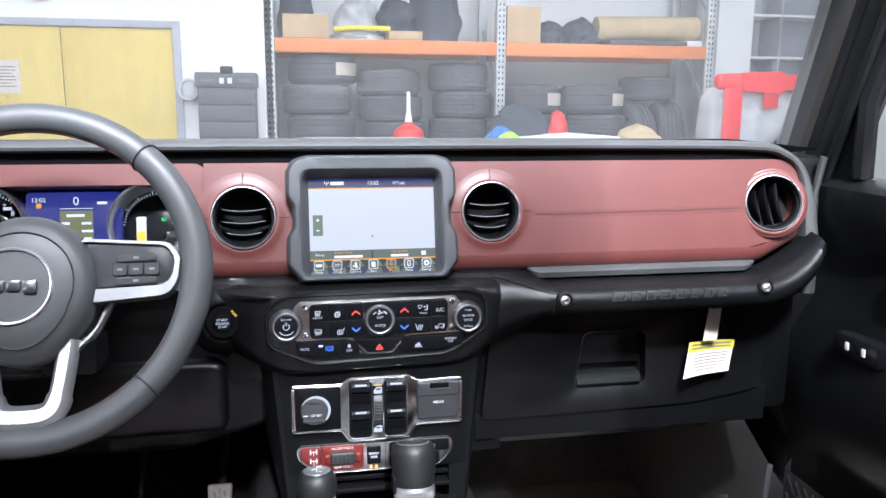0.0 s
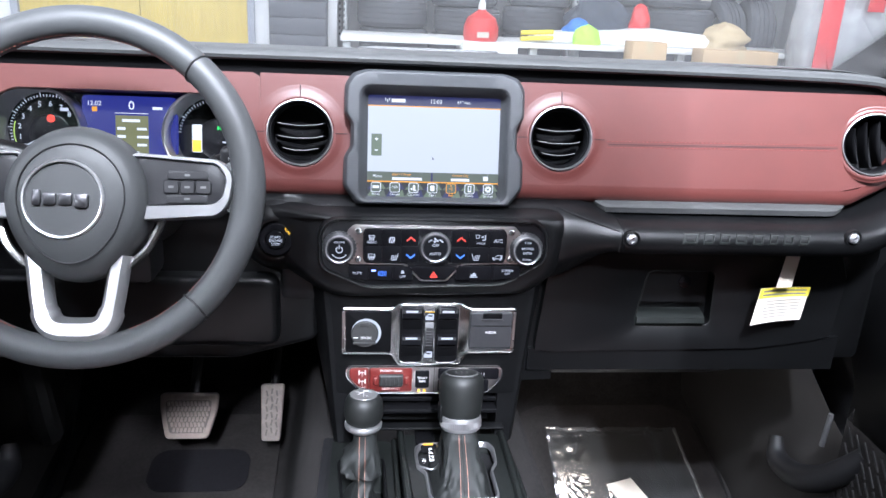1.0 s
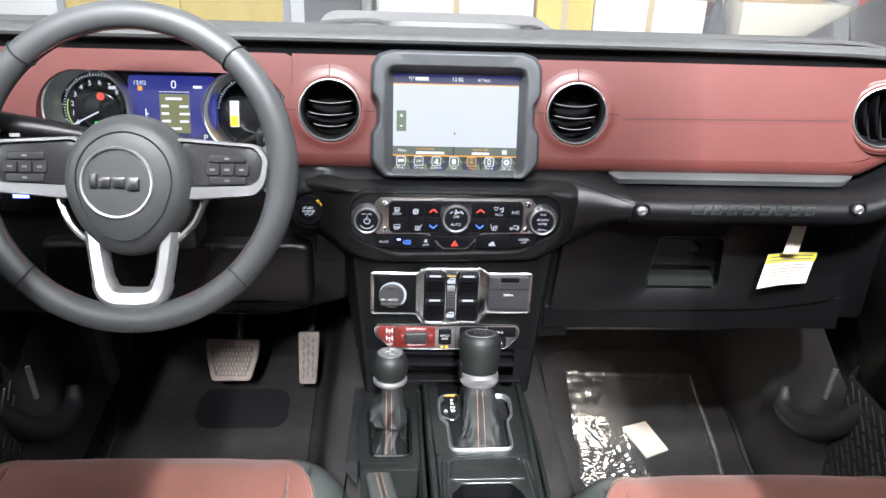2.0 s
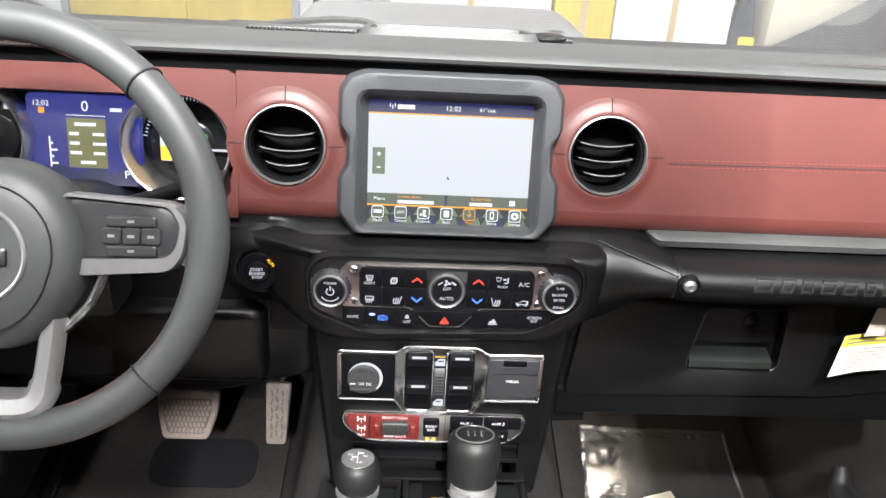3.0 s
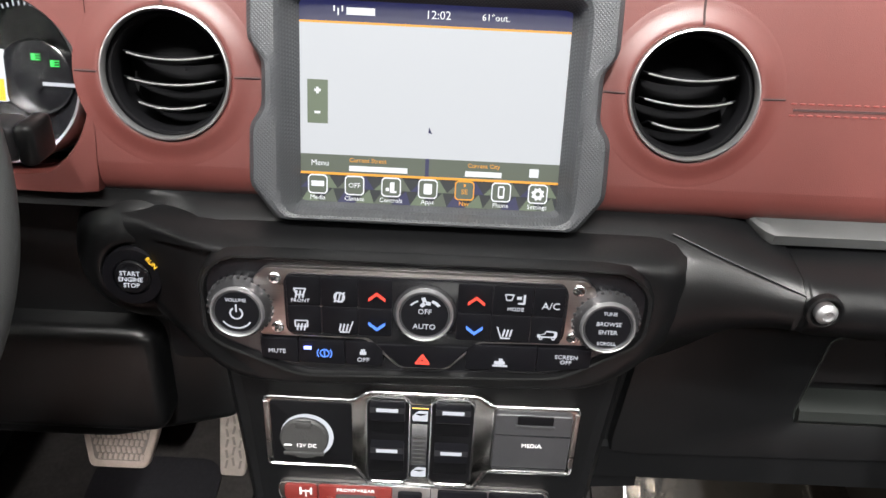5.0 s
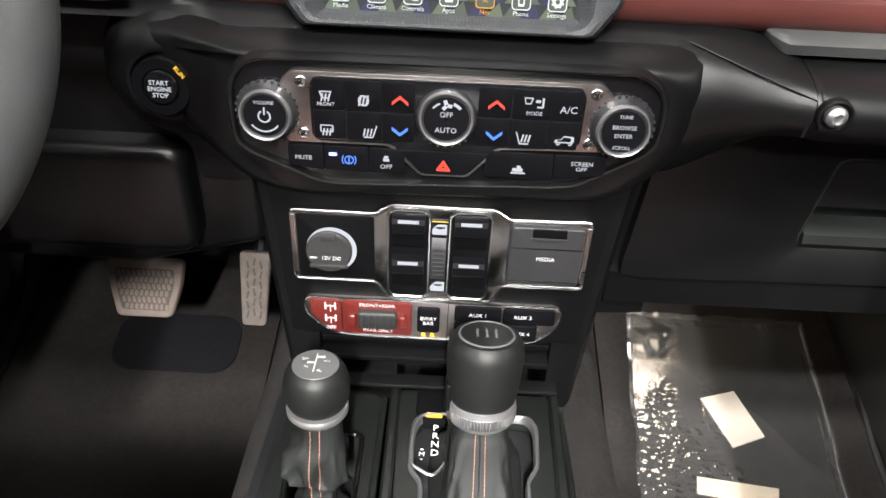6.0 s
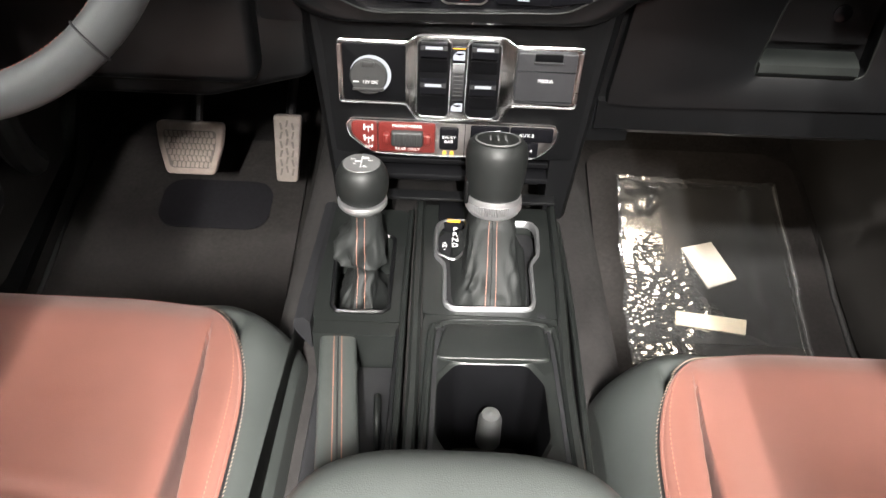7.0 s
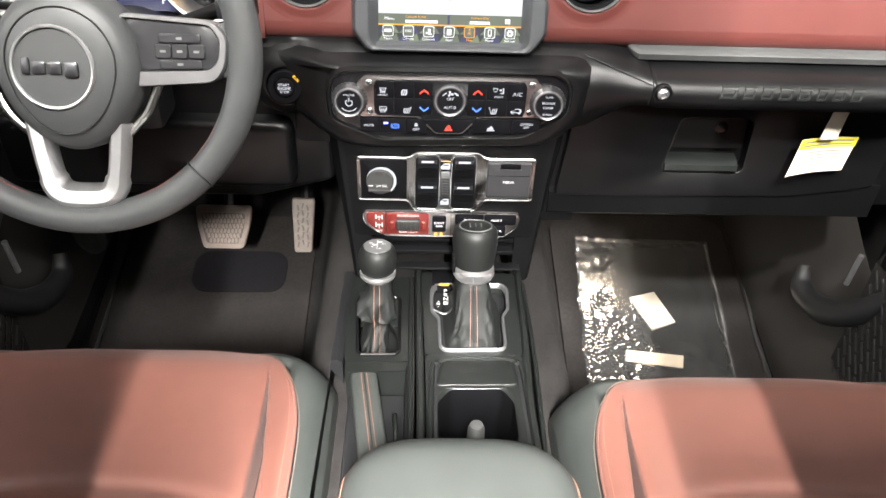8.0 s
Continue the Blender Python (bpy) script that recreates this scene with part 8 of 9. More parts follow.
seal_w = [part("windscreen_frame", loft([[base_ + Vector((dx, dy, 0)) for dx, dy in ((-0.018, -0.01), (0.018, -0.01), (0.018, 0.02), (-0.018, 0.02))] for base_ in (Vector((s * 0.795, 0.350, 0.80)), Vector((s * 0.722, 0.025, 1.42)))], (True, True)), PAINT) for s in (-1, 1)]
for w in seal_w:
    tagged(w, "grey painted windscreen frame", "frame", kind="structure")


def slab(pts, z0=1.40, z1=1.45):
    """A flat roof panel with the given (x, y) outline."""
    return loft([[(x, y, z) for x, y in pts] for z in (z0, z1)], (True, True))


# unseen panels, added so their gaps steer light onto seats, console and fascia
roof = part("ceiling", join(
    slab([(-0.74, -2.2), (-0.24, -2.2), (-0.345, -1.18), (-0.345, -0.78), (-0.74, -0.78)]),
    slab([(0.235, -2.2), (0.74, -2.2), (0.74, -1.25), (0.235, -1.25)]), slab([(0.280, -1.25), (0.74, -1.25), (0.74, -0.78), (0.280, -0.78)]),
    slab([(-0.345, -1.18), (-0.10, -1.18), (-0.10, -0.78), (-0.345, -0.78)]), slab([(-0.10, -1.04), (0.280, -1.04), (0.280, -0.78), (-0.10, -0.78)]),
    slab([(-0.64, -0.78), (0.16, -0.78), (0.27, -0.61), (-0.64, -0.61)]),
    box(-0.74, -0.64, -0.78, 0.02, 1.40, 1.45, 0.01), box(0.64, 0.74, -0.78, 0.02, 1.40, 1.45, 0.01), box(-0.64, 0.64, -0.10, 0.02, 1.40, 1.45, 0.008), slab([(-0.25, -2.2), (0.235, -2.2), (0.235, -2.1), (-0.25, -2.1)])), HEADLINER)
tagged(roof, "grey headliner in unseen panels, gaps placed to shape the light", "car roof", kind="structure")
# unseen dark closure, added to cut light and reflections from behind
rear = part("wall_rear", join(box(-0.74, 0.74, -2.22, -2.18, 0.0, 1.40, 0.01), box(-0.79, -0.75, -2.18, -1.03, 0.81, 1.40, 0.01), box(0.75, 0.79, -2.18, -1.03, 0.81, 1.40, 0.01)), DARK)
tagged(rear, "unseen black panels added to keep light out of the rear", "wall", kind="structure")

# ---- bonnet and wipers ----
hood = thing("bonnet", (0, 1.2, 0.70), "grey bonnet with a raised middle", "bonnet")


def hood_f(u, v):
    x, y = -0.72 + 1.44 * u, 0.56 + 1.14 * v
    fall = max(0.0, (y - 0.95) / 0.75)
    dome = 0.072 / (1 + math.exp((abs(x) - 0.275) / 0.010))
    return (x, y, 0.743 - 0.012 * v - 0.05 * (x / 0.72) ** 4 - 0.17 * fall ** 1.2 + dome * (1 - 0.6 * fall))


part("panel", sheet(90, 20, hood_f), PAINT, hood, "grey painted panel", 60)
for s in (-1, 1):
    part("washer_nozzle", box(s * 0.20 - 0.015, s * 0.20 + 0.015, 0.66, 0.69, 0.800, 0.814, 0.004), PLASTIC, hood)
lone("cowl_panel", box(-0.74, 0.74, 0.355, 0.565, 0.70, 0.752, 0.012), PLASTIC, "black cowl panel below the windscreen", "cowl panel")
for x0, x1, zw in ((-0.56, -0.08, 0.852), (0.60, 0.34, 0.836)):
    s = 1 if x1 > x0 else -1
    wiper = thing("wiper", ((x0 + x1) / 2, 0.42, zw), "black wiper arm lying along the windscreen base", "wiper", "windscreen wipers")
    part("arm", tube(smooth_path([(x1 - s * 0.16, 0.425, zw - 0.002), (x1 - s * 0.08, 0.415, zw + 0.008), (x1 - s * 0.03, 0.410, zw + 0.008), (x1, 0.405, zw - 0.004)], 6), 0.005, 6), RUBBER, wiper)
    part("pivot", box(min(x1 - s * 0.23, x1 - s * 0.155), max(x1 - s * 0.23, x1 - s * 0.155), 0.41, 0.445, zw - 0.03, zw - 0.002, 0.005), RUBBER, wiper)
    part("blade", tube([(x0, 0.40, zw - 0.020), (x1, 0.395, zw - 0.012)], 0.004, 6), RUBBER, wiper)
lone("car_body", join(box(-0.95, -0.72, 0.6, 1.7, -0.2, 0.50, 0.04), box(0.72, 0.95, 0.6, 1.7, -0.2, 0.50, 0.04), box(-0.72, 0.72, 1.64, 1.70, -0.2, 0.48, 0.02), box(-0.84, 0.84, -2.2, 0.8, -0.30, -0.25, 0.01), box(-0.74, 0.74, 0.83, 1.64, 0.0, 0.05, 0.01)), PAINT, "grey car body round the cabin", "car body")
for wx in (-0.80, 0.80):
    for wy in (1.25, -1.7):
        lone("wheel", lathe([(0.22, -0.12), (0.36, -0.13), (0.405, -0.10), (0.41, 0.10), (0.36, 0.13), (0.22, 0.12)], 40, Matrix.Translation((wx, wy, -0.215)) @ Euler((0, radians(90), 0)).to_matrix().to_4x4(), (True, True)), TYRE, "black tyre carrying the car", "wheel", "car wheels")

# ---- garage ----
G = -0.625
Y_W = 6.9
tagged(part("ground", box(-9, 10, -8, 9, G - 0.1, G, 0), CONCRETE), "grey concrete garage floor", "floor", kind="structure")
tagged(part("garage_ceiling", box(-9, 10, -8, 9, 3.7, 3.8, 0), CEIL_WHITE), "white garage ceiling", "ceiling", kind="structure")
tagged(part("wall_east", box(9.9, 10.0, -8, 9, G, 3.7, 0), WALL_WHITE), "white garage wall", "wall", kind="structure")
tagged(part("wall_west", box(-9.0, -8.9, -8, 9, G, 3.7, 0), WALL_WHITE), "white garage wall", "wall", kind="structure")
tagged(part("wall_south", box(-9, 10, -8.0, -7.9, G, 3.7, 0), WALL_WHITE), "white garage wall", "wall", kind="structure")
tagged(part("wall_north", box(-0.30, 9.9, Y_W, Y_W + 0.1, G, 3.7, 0), WALL_WHITE), "white garage wall behind the racking", "wall", kind="structure")
YD = 6.0
dx0, dx1, dtop = -2.95, -1.105, 1.585
tagged(part("wall_door", join(box(-8.9, dx0 - 0.06, YD, YD + 0.15, G, 3.7, 0), box(dx1 + 0.06, -0.30, YD, YD + 0.15, G, 3.7, 0), box(dx0 - 0.06, dx1 + 0.06, YD, YD + 0.15, dtop + 0.06, 3.7, 0), box(-0.45, -0.30, YD + 0.15, Y_W + 0.1, G, 3.7, 0)), WALL_WHITE), "white wall with a double door", "wall", kind="structure")
gd = thing("door_3", ((dx0 + dx1) / 2, YD, G), "yellow varnished double door in a grey steel frame", "door", kind="structure")
part("door_frame", join(box(dx0 - 0.06, dx0, YD - 0.02, YD + 0.13, G, dtop + 0.06, 0.004), box(dx1, dx1 + 0.06, YD - 0.02, YD + 0.13, G, dtop + 0.06, 0.004), box(dx0, dx1, YD - 0.02, YD + 0.13, dtop, dtop + 0.06, 0.004)), STEEL_FRAME, gd, "grey steel frame")
mid = -1.985
part("door_leaf", box(dx0 + 0.004, mid - 0.003, YD + 0.005, YD + 0.05, G + 0.01, dtop - 0.004, 0.003), YELLOW_WOOD, gd, "yellow wooden leaf")
part("door_leaf", box(mid + 0.003, dx1 - 0.004, YD + 0.005, YD + 0.05, G + 0.01, dtop - 0.004, 0.003), YELLOW_WOOD, gd, "yellow wooden leaf")
notice = lone("door_notice", box(-2.54, -2.31, YD + 0.001, YD + 0.0045, 1.04, 1.31, 0), PAPER, "white paper notice taped to the door", "notice")
for k in range(7):
    part("print_bar", box(-2.50, -2.35 - 0.03 * (k % 3 == 2), YD - 0.0005, YD + 0.001, 1.25 - k * 0.026, 1.257 - k * 0.026, 0), GREY_INK, notice)
lone("fire_alarm", box(-2.17, -2.06, YD - 0.05, YD, 1.78, 1.92, 0.01), CAN_RED, "small red alarm box on the white wall", "alarm box")

bin_o = thing("tool_cabinet", (-0.68, 5.6, G), "dark grey drawer tool cabinet with clips", "tool cabinet")
bx0, bx1, by = -0.90, -0.43, 5.75
part("body", box(bx0, bx1, by, YD - 0.01, G, 1.17, 0.012), BIN_GREY, bin_o, "dark grey cabinet body")
part("top_tray", box(bx0 - 0.015, bx1 + 0.015, by - 0.02, YD - 0.01, 1.10, 1.22, 0.012), BIN_GREY, bin_o)
part("handle", box(-0.71, -0.61, by - 0.03, by + 0.03, 1.21, 1.27, 0.012), PLASTIC, bin_o)
for k in range(6):
    z1 = 1.085 - k * 0.135
    part("drawer", box(bx0 + 0.008, bx1 - 0.008, by - 0.018, by + 0.02, z1 - 0.125, z1, 0.006), BIN_GREY, bin_o)
for cx in (-0.70, -0.635):
    part("clip", box(cx - 0.018, cx + 0.018, by - 0.032, by - 0.018, 1.13, 1.175, 0.003), SHEET_WHITE, bin_o)
part("print_bar", box(-0.87, -0.76, by - 0.0225, by - 0.0195, 1.145, 1.165, 0), GREY_INK, bin_o)
part("print_bar", box(-0.56, -0.46, by - 0.0225, by - 0.0195, 1.14, 1.17, 0), GREY_INK, bin_o)
reel = thing("hose_reel", (-1.0, 5.9, 1.05), "grey wall bracket with a coiled lead", "wall bracket")
part("bracket", box(-1.03, -0.93, 5.85, YD, 1.0, 1.14, 0.01), GALV, reel)
part("coil", tube([(-0.98 + 0.07 * math.cos(a), 5.84, 1.08 + 0.08 * math.sin(a)) for a in np.linspace(0, 2 * math.pi, 24, endpoint=False)], 0.014, 6, True), GALV, reel)

# pallet racking
YR = 6.0
rack = thing("pallet_rack", (1.8, YR + 0.3, G), "pallet rack with orange beams and galvanised posts", "rack")
for px in (-0.315, 1.74, 3.80):
    for py in (YR, YR + 0.72):
        post = part("post", box(px - 0.042, px + 0.042, py, py + 0.07, G, 3.2, 0.004), GALV, rack, "punched galvanised post")
        if py == YR:
            for k in range(34):
                zz = 0.55 + k * 0.05
                for q_ in (-0.018, 0.018):
                    part("slot", box(px + q_ - 0.006, px + q_ + 0.006, py - 0.002, py + 0.001, zz, zz + 0.022, 0), DARK, post)
    part("brace", join(*[tube([(px, YR + 0.05, 0.2 + k * 0.8), (px, YR + 0.72, 0.9 + k * 0.8)], 0.014, 6) for k in range(3)]), GALV, rack)
for zb in (1.475, 2.75, 0.28):
    for py in (YR - 0.012, YR + 0.70):
        for xa, xb in ((-0.27, 1.695), (1.785, 3.755)):
            part("beam", box(xa, xb, py, py + 0.05, zb - 0.065, zb + 0.055, 0.006), ORANGE_PAINT, rack, "orange beam")
    part("deck", box(-0.27, 3.755, YR + 0.04, YR + 0.70, zb + 0.040, zb + 0.058, 0.002), SHEET_WHITE if zb > 0.5 else CARDBOARD, rack, "board shelf")


def tyre_mesh(r, w, name="tyre"):
    prof = [(r * 0.62, -w * 0.40), (r * 0.70, -w * 0.5), (r * 0.86, -w * 0.52), (r * 0.95, -w * 0.46), (r * 0.985, -w * 0.36)]
    for k in range(4):
        z = -w * 0.34 + k * w * 0.17
        prof += [(r, z), (r, z + w * 0.13), (r * 0.975, z + w * 0.135), (r * 0.975, z + w * 0.165)]
    prof += [(r * 0.985, w * 0.36), (r * 0.95, w * 0.46), (r * 0.86, w * 0.52), (r * 0.70, w * 0.5), (r * 0.62, w * 0.40), (r * 0.60, 0)]
    return lathe(prof + [prof[0]], 44)


proto = {}


def tyre(x, y, z, r, w, lie=True, turn=0.0, tag_a=None):
    key = (r, w)
    m = pose(x, y, z, 0, 0, turn) if lie else pose(x, y, z, 0, 90, turn)
    if key not in proto:
        ob = lone("tyre", tyre_mesh(r, w), TYRE, "dark grey rubber tyre stored on the rack", "tyre", "stored tyres")
        ob.matrix_world = m
        proto[key] = ob
    else:
        ob = copy_thing(proto[key], m)
    if tag_a is not None:
        a0, a1 = tag_a
        lab = loft([[(x + (r + 0.004) * math.cos(radians(a)), y + (r + 0.004) * math.sin(radians(a)), z + dz) for a in np.linspace(a0, a1, 6)] for dz in (-w * 0.22, w * 0.22)], closed=False)
        bmesh.ops.solidify(lab, geom=lab.faces[:], thickness=0.003)
        lone("tyre_label", lab, PAPER, "white paper label stuck on a tyre", "label")
    return ob


SH = 0.34
for cx, rr, ww, n, lab_k in ((0.12, 0.315, 0.255, 4, 3), (0.775, 0.300, 0.225, 4, -1), (1.43, 0.285, 0.24, 4, -1), (2.10, 0.315, 0.26, 3, 2), (2.78, 0.315, 0.26, 3, 2)):
    for k in range(n):
        j = 0.03 * math.sin(cx * 7 + k * 2.1)
        tyre(cx + j, YR + 0.36, SH + 0.012 + ww * 0.52 + k * ww * 1.04, rr, ww, True, 40 * k, (-70, -20) if k == lab_k else None)
tyre(3.36, YR + 0.42, SH + 0.80, 0.28, 0.22, True, 20)
tyre(3.18, YR + 0.40, SH + 0.345, 0.33, 0.24, False, 12)
tyre(3.53, YR + 0.36, SH + 0.345, 0.33, 0.24, False, -8)

SU = 1.535


def carton(x0, x1, y0, y1, z0, z1, label, mat=None, turn=0):
    o = thing("cardboard_box", ((x0 + x1) / 2, (y0 + y1) / 2, z0), label, "box")
    part("carton", box(x0, x1, y0, y1, z0, z1, 0.004), mat or CARDBOARD, o)
    part("tape", box((x0 + x1) / 2 - 0.025, (x0 + x1) / 2 + 0.025, y0 - 0.001, y1 + 0.001, z0 + (z1 - z0) * 0.6, z1 + 0.001, 0), ROLL_TAN, o)
    return o


def lump(name, x0, x1, y0, y1, z0, z1, mat, label, category, seed, rough=0.25, n=28):
    """A soft irregular bundle resting on a shelf."""
    cx, cy, hx, hy, h = (x0 + x1) / 2, (y0 + y1) / 2, (x1 - x0) / 2, (y1 - y0) / 2, z1 - z0
    loops = []
    for j in range(14):
        f = j / 13
        prof = math.sqrt(max(0.0, 1 - f ** 2.4)) if j < 13 else 0.02
        lp_ = []
        for i in range(n):
            a = 2 * math.pi * i / n
            w = 1 + rough * noise.noise(Vector((math.cos(a) * 1.6 + seed, math.sin(a) * 1.6, f * 3)))
            zz = z0 + h * f * (1 + 0.35 * rough * noise.noise(Vector((math.cos(a) * 2, math.sin(a) * 2 + seed, 5))) * (0 < j))
            lp_.append((cx + hx * prof * w * math.cos(a), cy + hy * prof * w * math.sin(a), zz))
        loops.append(lp_)
    return lone(name, loft(loops, (True, True)), mat, label, category, angle=60)


carton(-0.20, 0.20, YR + 0.03, YR + 0.50, SU, SU + 0.20, "brown cardboard box on the upper shelf")
carton(0.72, 1.02, YR + 0.02, YR + 0.4, SU, SU + 0.075, "flat brown cardboard box on the upper shelf")
carton(1.80, 2.12, YR + 0.04, YR + 0.5, SU, SU + 0.32, "brown cardboard box with loose flaps")
lump("dark_bundle", -0.25, 0.10, YR + 0.3, YR + 0.65, SU, SU + 0.55, NAVY_CLOTH, "dark grey plastic parts piled on the shelf", "car parts", 1.0)
lump("dark_bundle", 0.62, 1.05, YR + 0.25, YR + 0.62, SU + 0.075, SU + 0.40, NAVY_CLOTH, "dark grey trim parts piled on the shelf", "car parts", 2.0, 0.45)
lump("dark_bundle", 0.95, 1.45, YR + 0.20, YR + 0.62, SU, SU + 0.65, NAVY_CLOTH, "tall dark plastic car parts on the shelf", "car parts", 3.0, 0.4)
lump("dark_bundle", 2.12, 2.42, YR + 0.10, YR + 0.5, SU, SU + 0.22, NAVY_CLOTH, "dark folded trim on the shelf", "car parts", 4.0, 0.5)
lump("dark_bundle", 2.40, 2.78, YR + 0.10, YR + 0.5, SU, SU + 0.25, NAVY_CLOTH, "dark folded trim on the shelf", "car parts", 5.0, 0.5)
lump("light_bundle", 0.25, 0.72, YR + 0.32, YR + 0.65, SU, SU + 0.42, BAG_CLEAR, "milky plastic wrapped parts on the shelf", "wrapped parts", 6.0, 0.4)
lone("yellow_strip", tube(smooth_path([(0.24, YR + 0.10, SU + 0.085), (0.45, YR + 0.08, SU + 0.10), (0.74, YR + 0.10, SU + 0.10)], 6), 0.022, 8), YELLOW_PLASTIC, "yellow plastic edge strip on the shelf", "strip")
lump("wrapped_parts", 0.22, 0.68, YR + 0.05, YR + 0.32, SU, SU + 0.09, GALV, "grey metal brackets below a yellow strip", "car parts", 7.0, 0.3)
lone("canvas_roll", tube([(2.72, YR + 0.22, SU + 0.155), (3.20, YR + 0.20, SU + 0.165), (3.74, YR + 0.20, SU + 0.175)], 0.115, 20), ROLL_TAN, "rolled tan canvas lying on flat parts", "canvas roll")
lone("flat_parts", box(2.80, 3.60, YR + 0.05, YR + 0.5, SU, SU + 0.045, 0.006), BIN_GREY, "flat grey panels on the shelf", "panels")
lone("white_carton", box(3.58, 3.74, YR + 0.05, YR + 0.35, SU, SU + 0.05, 0.004), SHEET_WHITE, "small white box on the shelf", "box")

CREAM = material("cream_card", (0.66, 0.62, 0.50), 0.8, 0, 0.08, 10)

# clutter in front of the rack
can = thing("fuel_can", (0.84, 5.2, G), "red plastic fuel can with a tall spout on a stand", "fuel can")
part("stand", box(0.62, 1.05, 5.05, 5.50, G, 0.60, 0.02), SHEET_WHITE, can, "white cabinet stand")
part("can", lathe([(0.02, 0), (0.125, 0.0), (0.135, 0.03), (0.135, 0.10), (0.11, 0.17), (0.06, 0.205), (0.035, 0.22), (0.03, 0.23)], 28, Matrix.Translation((0.775, 5.2, 0.60))), CAN_RED, can)
part("spout", lathe([(0.03, 0.22), (0.028, 0.27), (0.018, 0.30), (0.016, 0.46), (0.001, 0.47)], 16, Matrix.Translation((0.775, 5.2, 0.60))), SHEET_WHITE, can)
part("can_label", box(0.73, 0.82, 5.062, 5.068, 0.63, 0.67, 0.0), PAPER, can)
bench = thing("work_bench", (1.8, 5.3, G), "low white bench in front of the rack", "bench")
part("top", box(-0.30, 3.55, 5.15, 5.85, 0.56, 0.60, 0.006), SHEET_WHITE, bench, "white bench top")
for lx_ in (-0.25, 1.2, 2.4, 3.5):
    part("leg", box(lx_ - 0.03, lx_ + 0.03, 5.2, 5.26, G, 0.56, 0.004), GALV, bench)
lone("body_moulding", loft([[(1.22, 5.30, 0.605), (1.22, 5.34, 0.665), (1.22, 5.55, 0.67), (1.22, 5.55, 0.605)], [(2.2, 5.35, 0.605), (2.2, 5.38, 0.735), (2.2, 5.60, 0.74), (2.2, 5.6, 0.605)], [(2.72, 5.35, 0.605), (2.72, 5.38, 0.70), (2.72, 5.60, 0.70), (2.72, 5.6, 0.605)]], (True, True)), SHEET_WHITE, "long white moulded panel lying on the bench", "panel")
for dz in (0.0, 0.045):
    lone("yellow_rod", tube([(1.10, 5.25, 0.625 + dz), (1.36, 5.26, 0.640 + dz)], 0.018, 8), YELLOW_PLASTIC, "yellow rod end on the bench", "rod", "yellow rods")
lump("dark_jacket", 1.50, 2.10, 5.45, 5.75, 0.60, 0.97, NAVY_CLOTH, "dark grey jacket thrown over parts", "jacket", 8.0, 0.4)
lump("blue_cloth", 1.48, 1.72, 5.35, 5.55, 0.64, 0.79, BLUE_CLOTH, "blue cloth on the bench", "cloth", 9.0, 0.4)
lump("lime_vest", 1.52, 1.72, 5.18, 5.30, 0.60, 0.75, LIME_CLOTH, "bright lime safety vest on the bench", "vest", 10.0, 0.4)
lump("red_cloth", 2.06, 2.24, 5.50, 5.65, 0.72, 0.92, CAN_RED, "red cloth bundle behind white panels", "cloth", 11.0, 0.3)
carton(0.91, 1.33, 4.90, 5.14, G, 0.50, "tall yellow-tan carton standing on the floor", YELLOW_WOOD)
carton(1.34, 2.17, 4.88, 5.14, G, 0.45, "wide white carton standing on the floor", SHEET_WHITE)
carton(2.44, 4.10, 4.86, 5.20, G, 0.45, "long cream carton standing on the floor", CREAM)
carton(-0.25, 0.88, 4.90, 5.14, G, 0.50, "long white carton standing on the floor", SHEET_WHITE)
lump("dark_bag", 2.19, 2.42, 4.88, 5.12, G, 0.46, NAVY_CLOTH, "dark bag standing between cartons", "bag", 13.0, 0.3)
lone("yellow_bottle", box(2.24, 2.36, 4.84, 4.88, G, 0.12, 0.02), YELLOW_PLASTIC, "yellow plastic bottle before a dark bag", "bottle")
carton(1.90, 2.17, 4.92, 5.12, 0.451, 0.655, "brown cardboard carton on a white one")
carton(2.45, 3.05, 4.90, 5.12, 0.451, 0.62, "wide brown cardboard carton on a cream one")
lump("paper_scraps", 2.62, 3.05, 5.25, 5.6, 0.60, 0.80, ROLL_TAN, "crumpled tan packing paper", "packing paper", 12.0, 0.5)

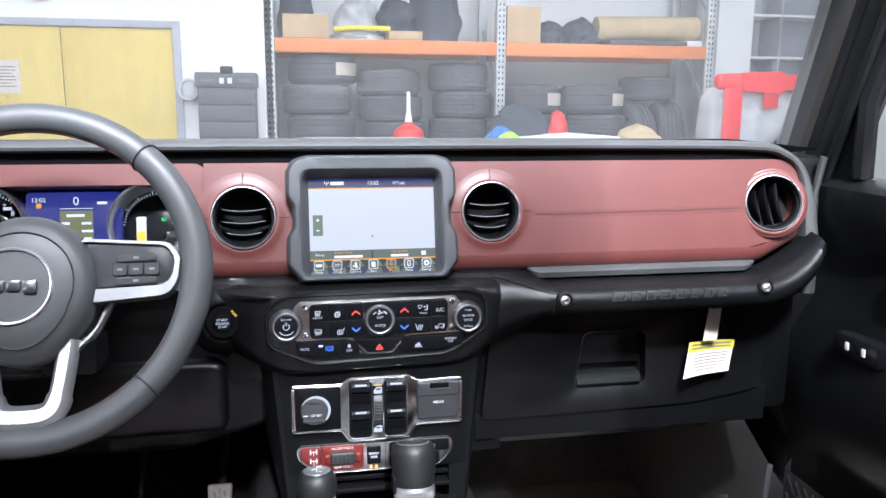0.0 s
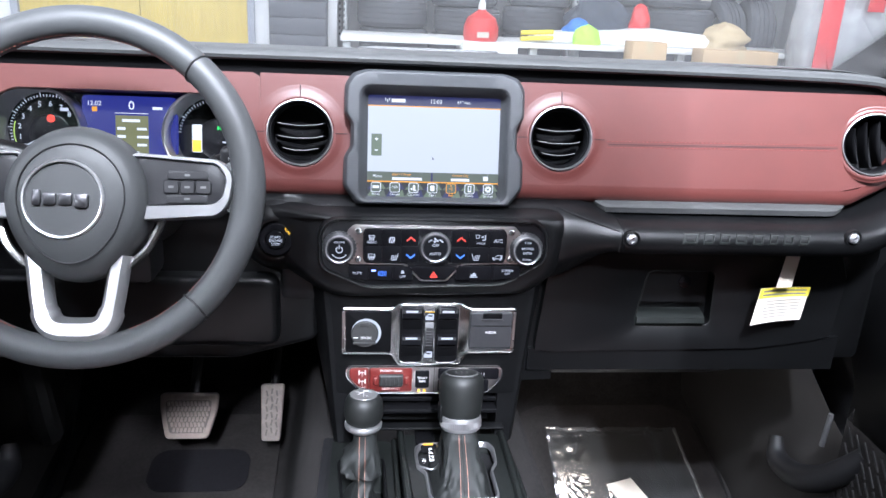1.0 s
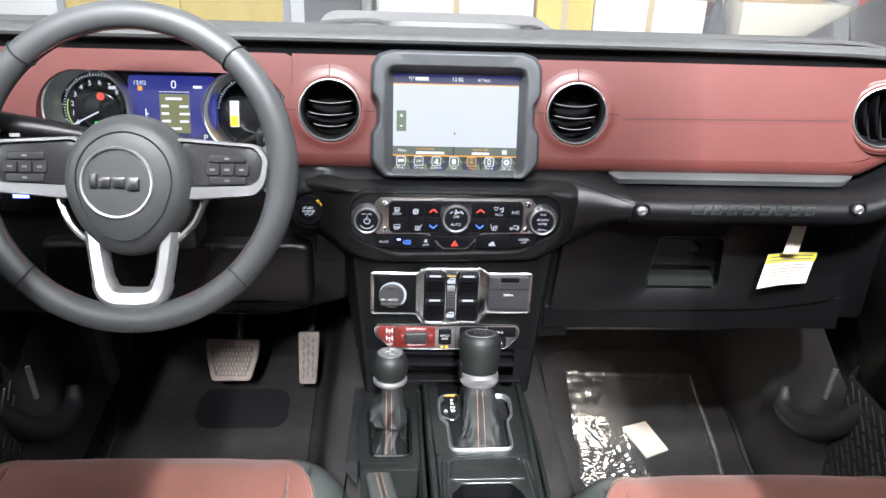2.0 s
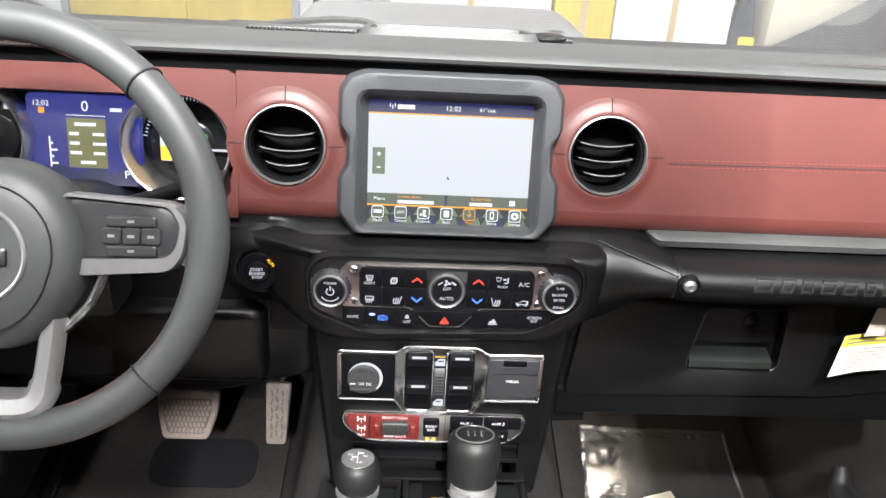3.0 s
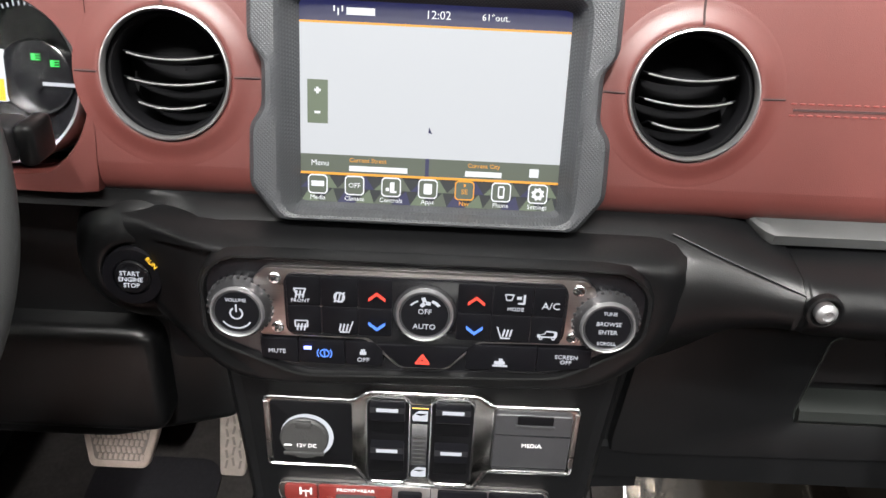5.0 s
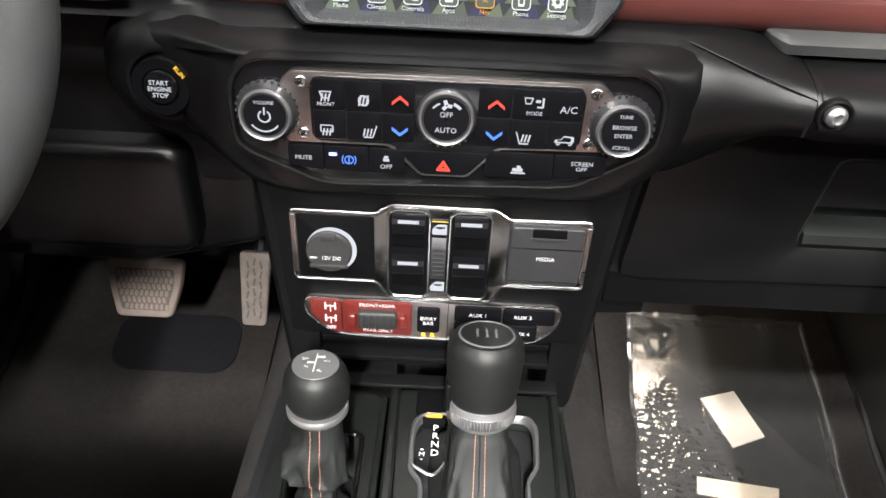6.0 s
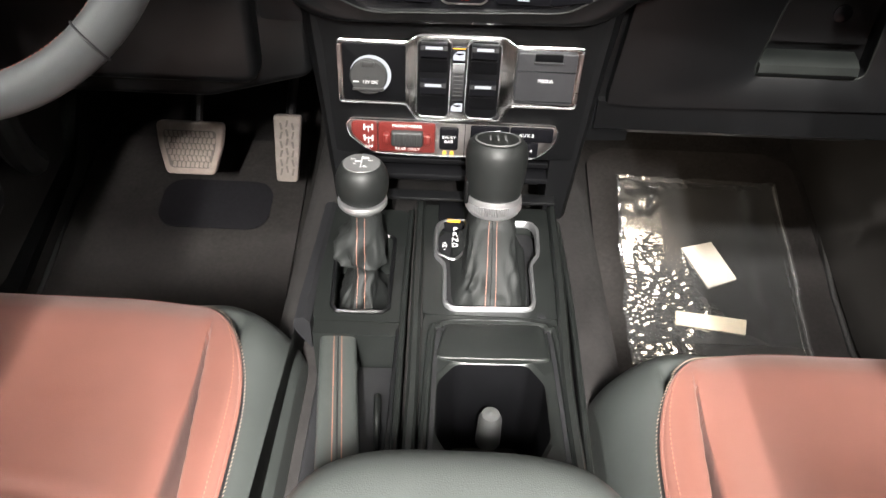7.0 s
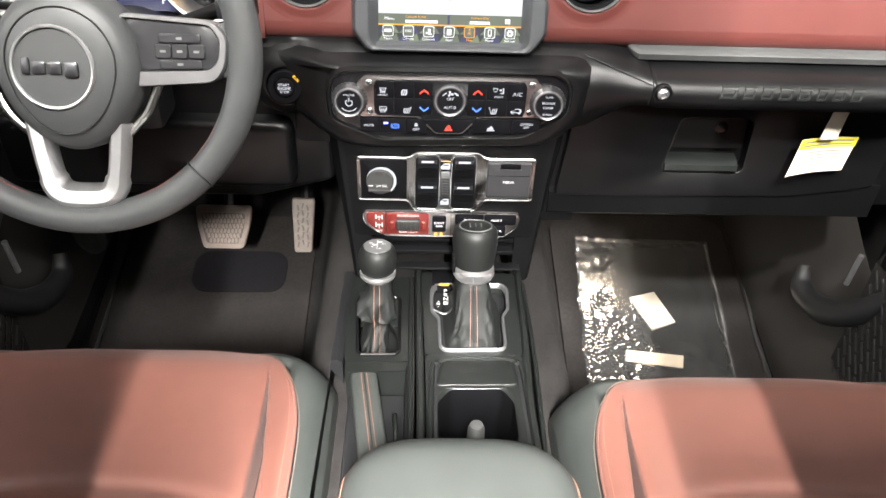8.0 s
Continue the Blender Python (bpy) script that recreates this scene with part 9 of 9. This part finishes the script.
# tall parcel with a red bow
gift = thing("wrapped_parcel", (3.35, 4.75, 0.452), "large parcel in milky plastic tied with a red bow", "parcel")
part("wrap", loft([[(3.62 + 0.40 * math.copysign(abs(math.cos(a)) ** 0.5, math.cos(a)) * (1 + 0.06 * noise.noise(Vector((a * 2, z * 4, 0)))) * f, 5.01 + 0.22 * math.copysign(abs(math.sin(a)) ** 0.5, math.sin(a)) * (1 + 0.10 * noise.noise(Vector((a * 3, z * 5, 2)))) * f, z) for a in np.linspace(0, 2 * math.pi, 40, endpoint=False)] for z, f in ((0.452, 0.97), (0.50, 1.0), (0.6, 1.02), (0.85, 1.0), (1.02, 0.93), (1.12, 0.80))], (True, True)), BAG_CLEAR, gift, "milky plastic wrap", 60)
part("ribbon", box(3.25, 3.41, 4.755, 4.765, 0.455, 1.14, 0.002), BOW_RED, gift, "flat red ribbon")
for bx_, bw, bh in ((3.33, 0.14, 0.10), (3.58, 0.19, 0.12), (3.85, 0.15, 0.09)):
    part("bow_loop", prism(rounded([(bx_ - bw, 1.16 - bh * 0.6), (bx_ + bw, 1.16 - bh * 0.8), (bx_ + bw * 0.95, 1.16 + bh * 0.7), (bx_ - bw, 1.16 + bh * 0.6)], 0.05, 5), 4.735 + 0.3 * abs(bx_ - 3.58) * 0.2, 4.82, 0.03, 3), BOW_RED, gift, "red bow loop")
part("bow_tail", box(3.60, 3.73, 4.755, 4.765, 0.95, 1.10, 0.004), BOW_RED, gift)

# column and far shelves
lone("white_column", box(4.00, 4.42, 6.3, 6.7, G, 3.7, 0.01), WALL_WHITE, "square white column", "column")
lone("grey_pipe", tube([(3.92, 6.2, G), (3.92, 6.2, 3.7)], 0.05, 12), GALV, "grey pipe beside the column", "pipe")
cab = thing("glass_cabinet", (5.0, 6.6, G), "grey shelving with pale boxes", "shelving")
part("back", box(4.46, 5.9, 6.82, 6.88, G, 2.6, 0.004), STEEL_FRAME, cab)
for k in range(6):
    part("shelf", box(4.46, 5.9, 6.45, 6.82, 0.2 + k * 0.42, 0.225 + k * 0.42, 0.003), SHEET_WHITE, cab)
part("side", box(4.82, 4.84, 6.45, 6.82, G, 2.6, 0.002), GALV, cab)

# housings added out of view for the lamps
for lx, ly, lz, ll, lw, power, along in LAMPS:
    hx, hy = (lw / 2 + 0.03, ll / 2 + 0.03) if along else (ll / 2 + 0.03, lw / 2 + 0.03)
    lone("unseen_ceiling_light", box(lx - hx, lx + hx, ly - hy, ly + hy, lz + 0.01, 3.7, 0.01), SHEET_WHITE, "white housing added out of view round a ceiling light", "ceiling light", "garage lights")
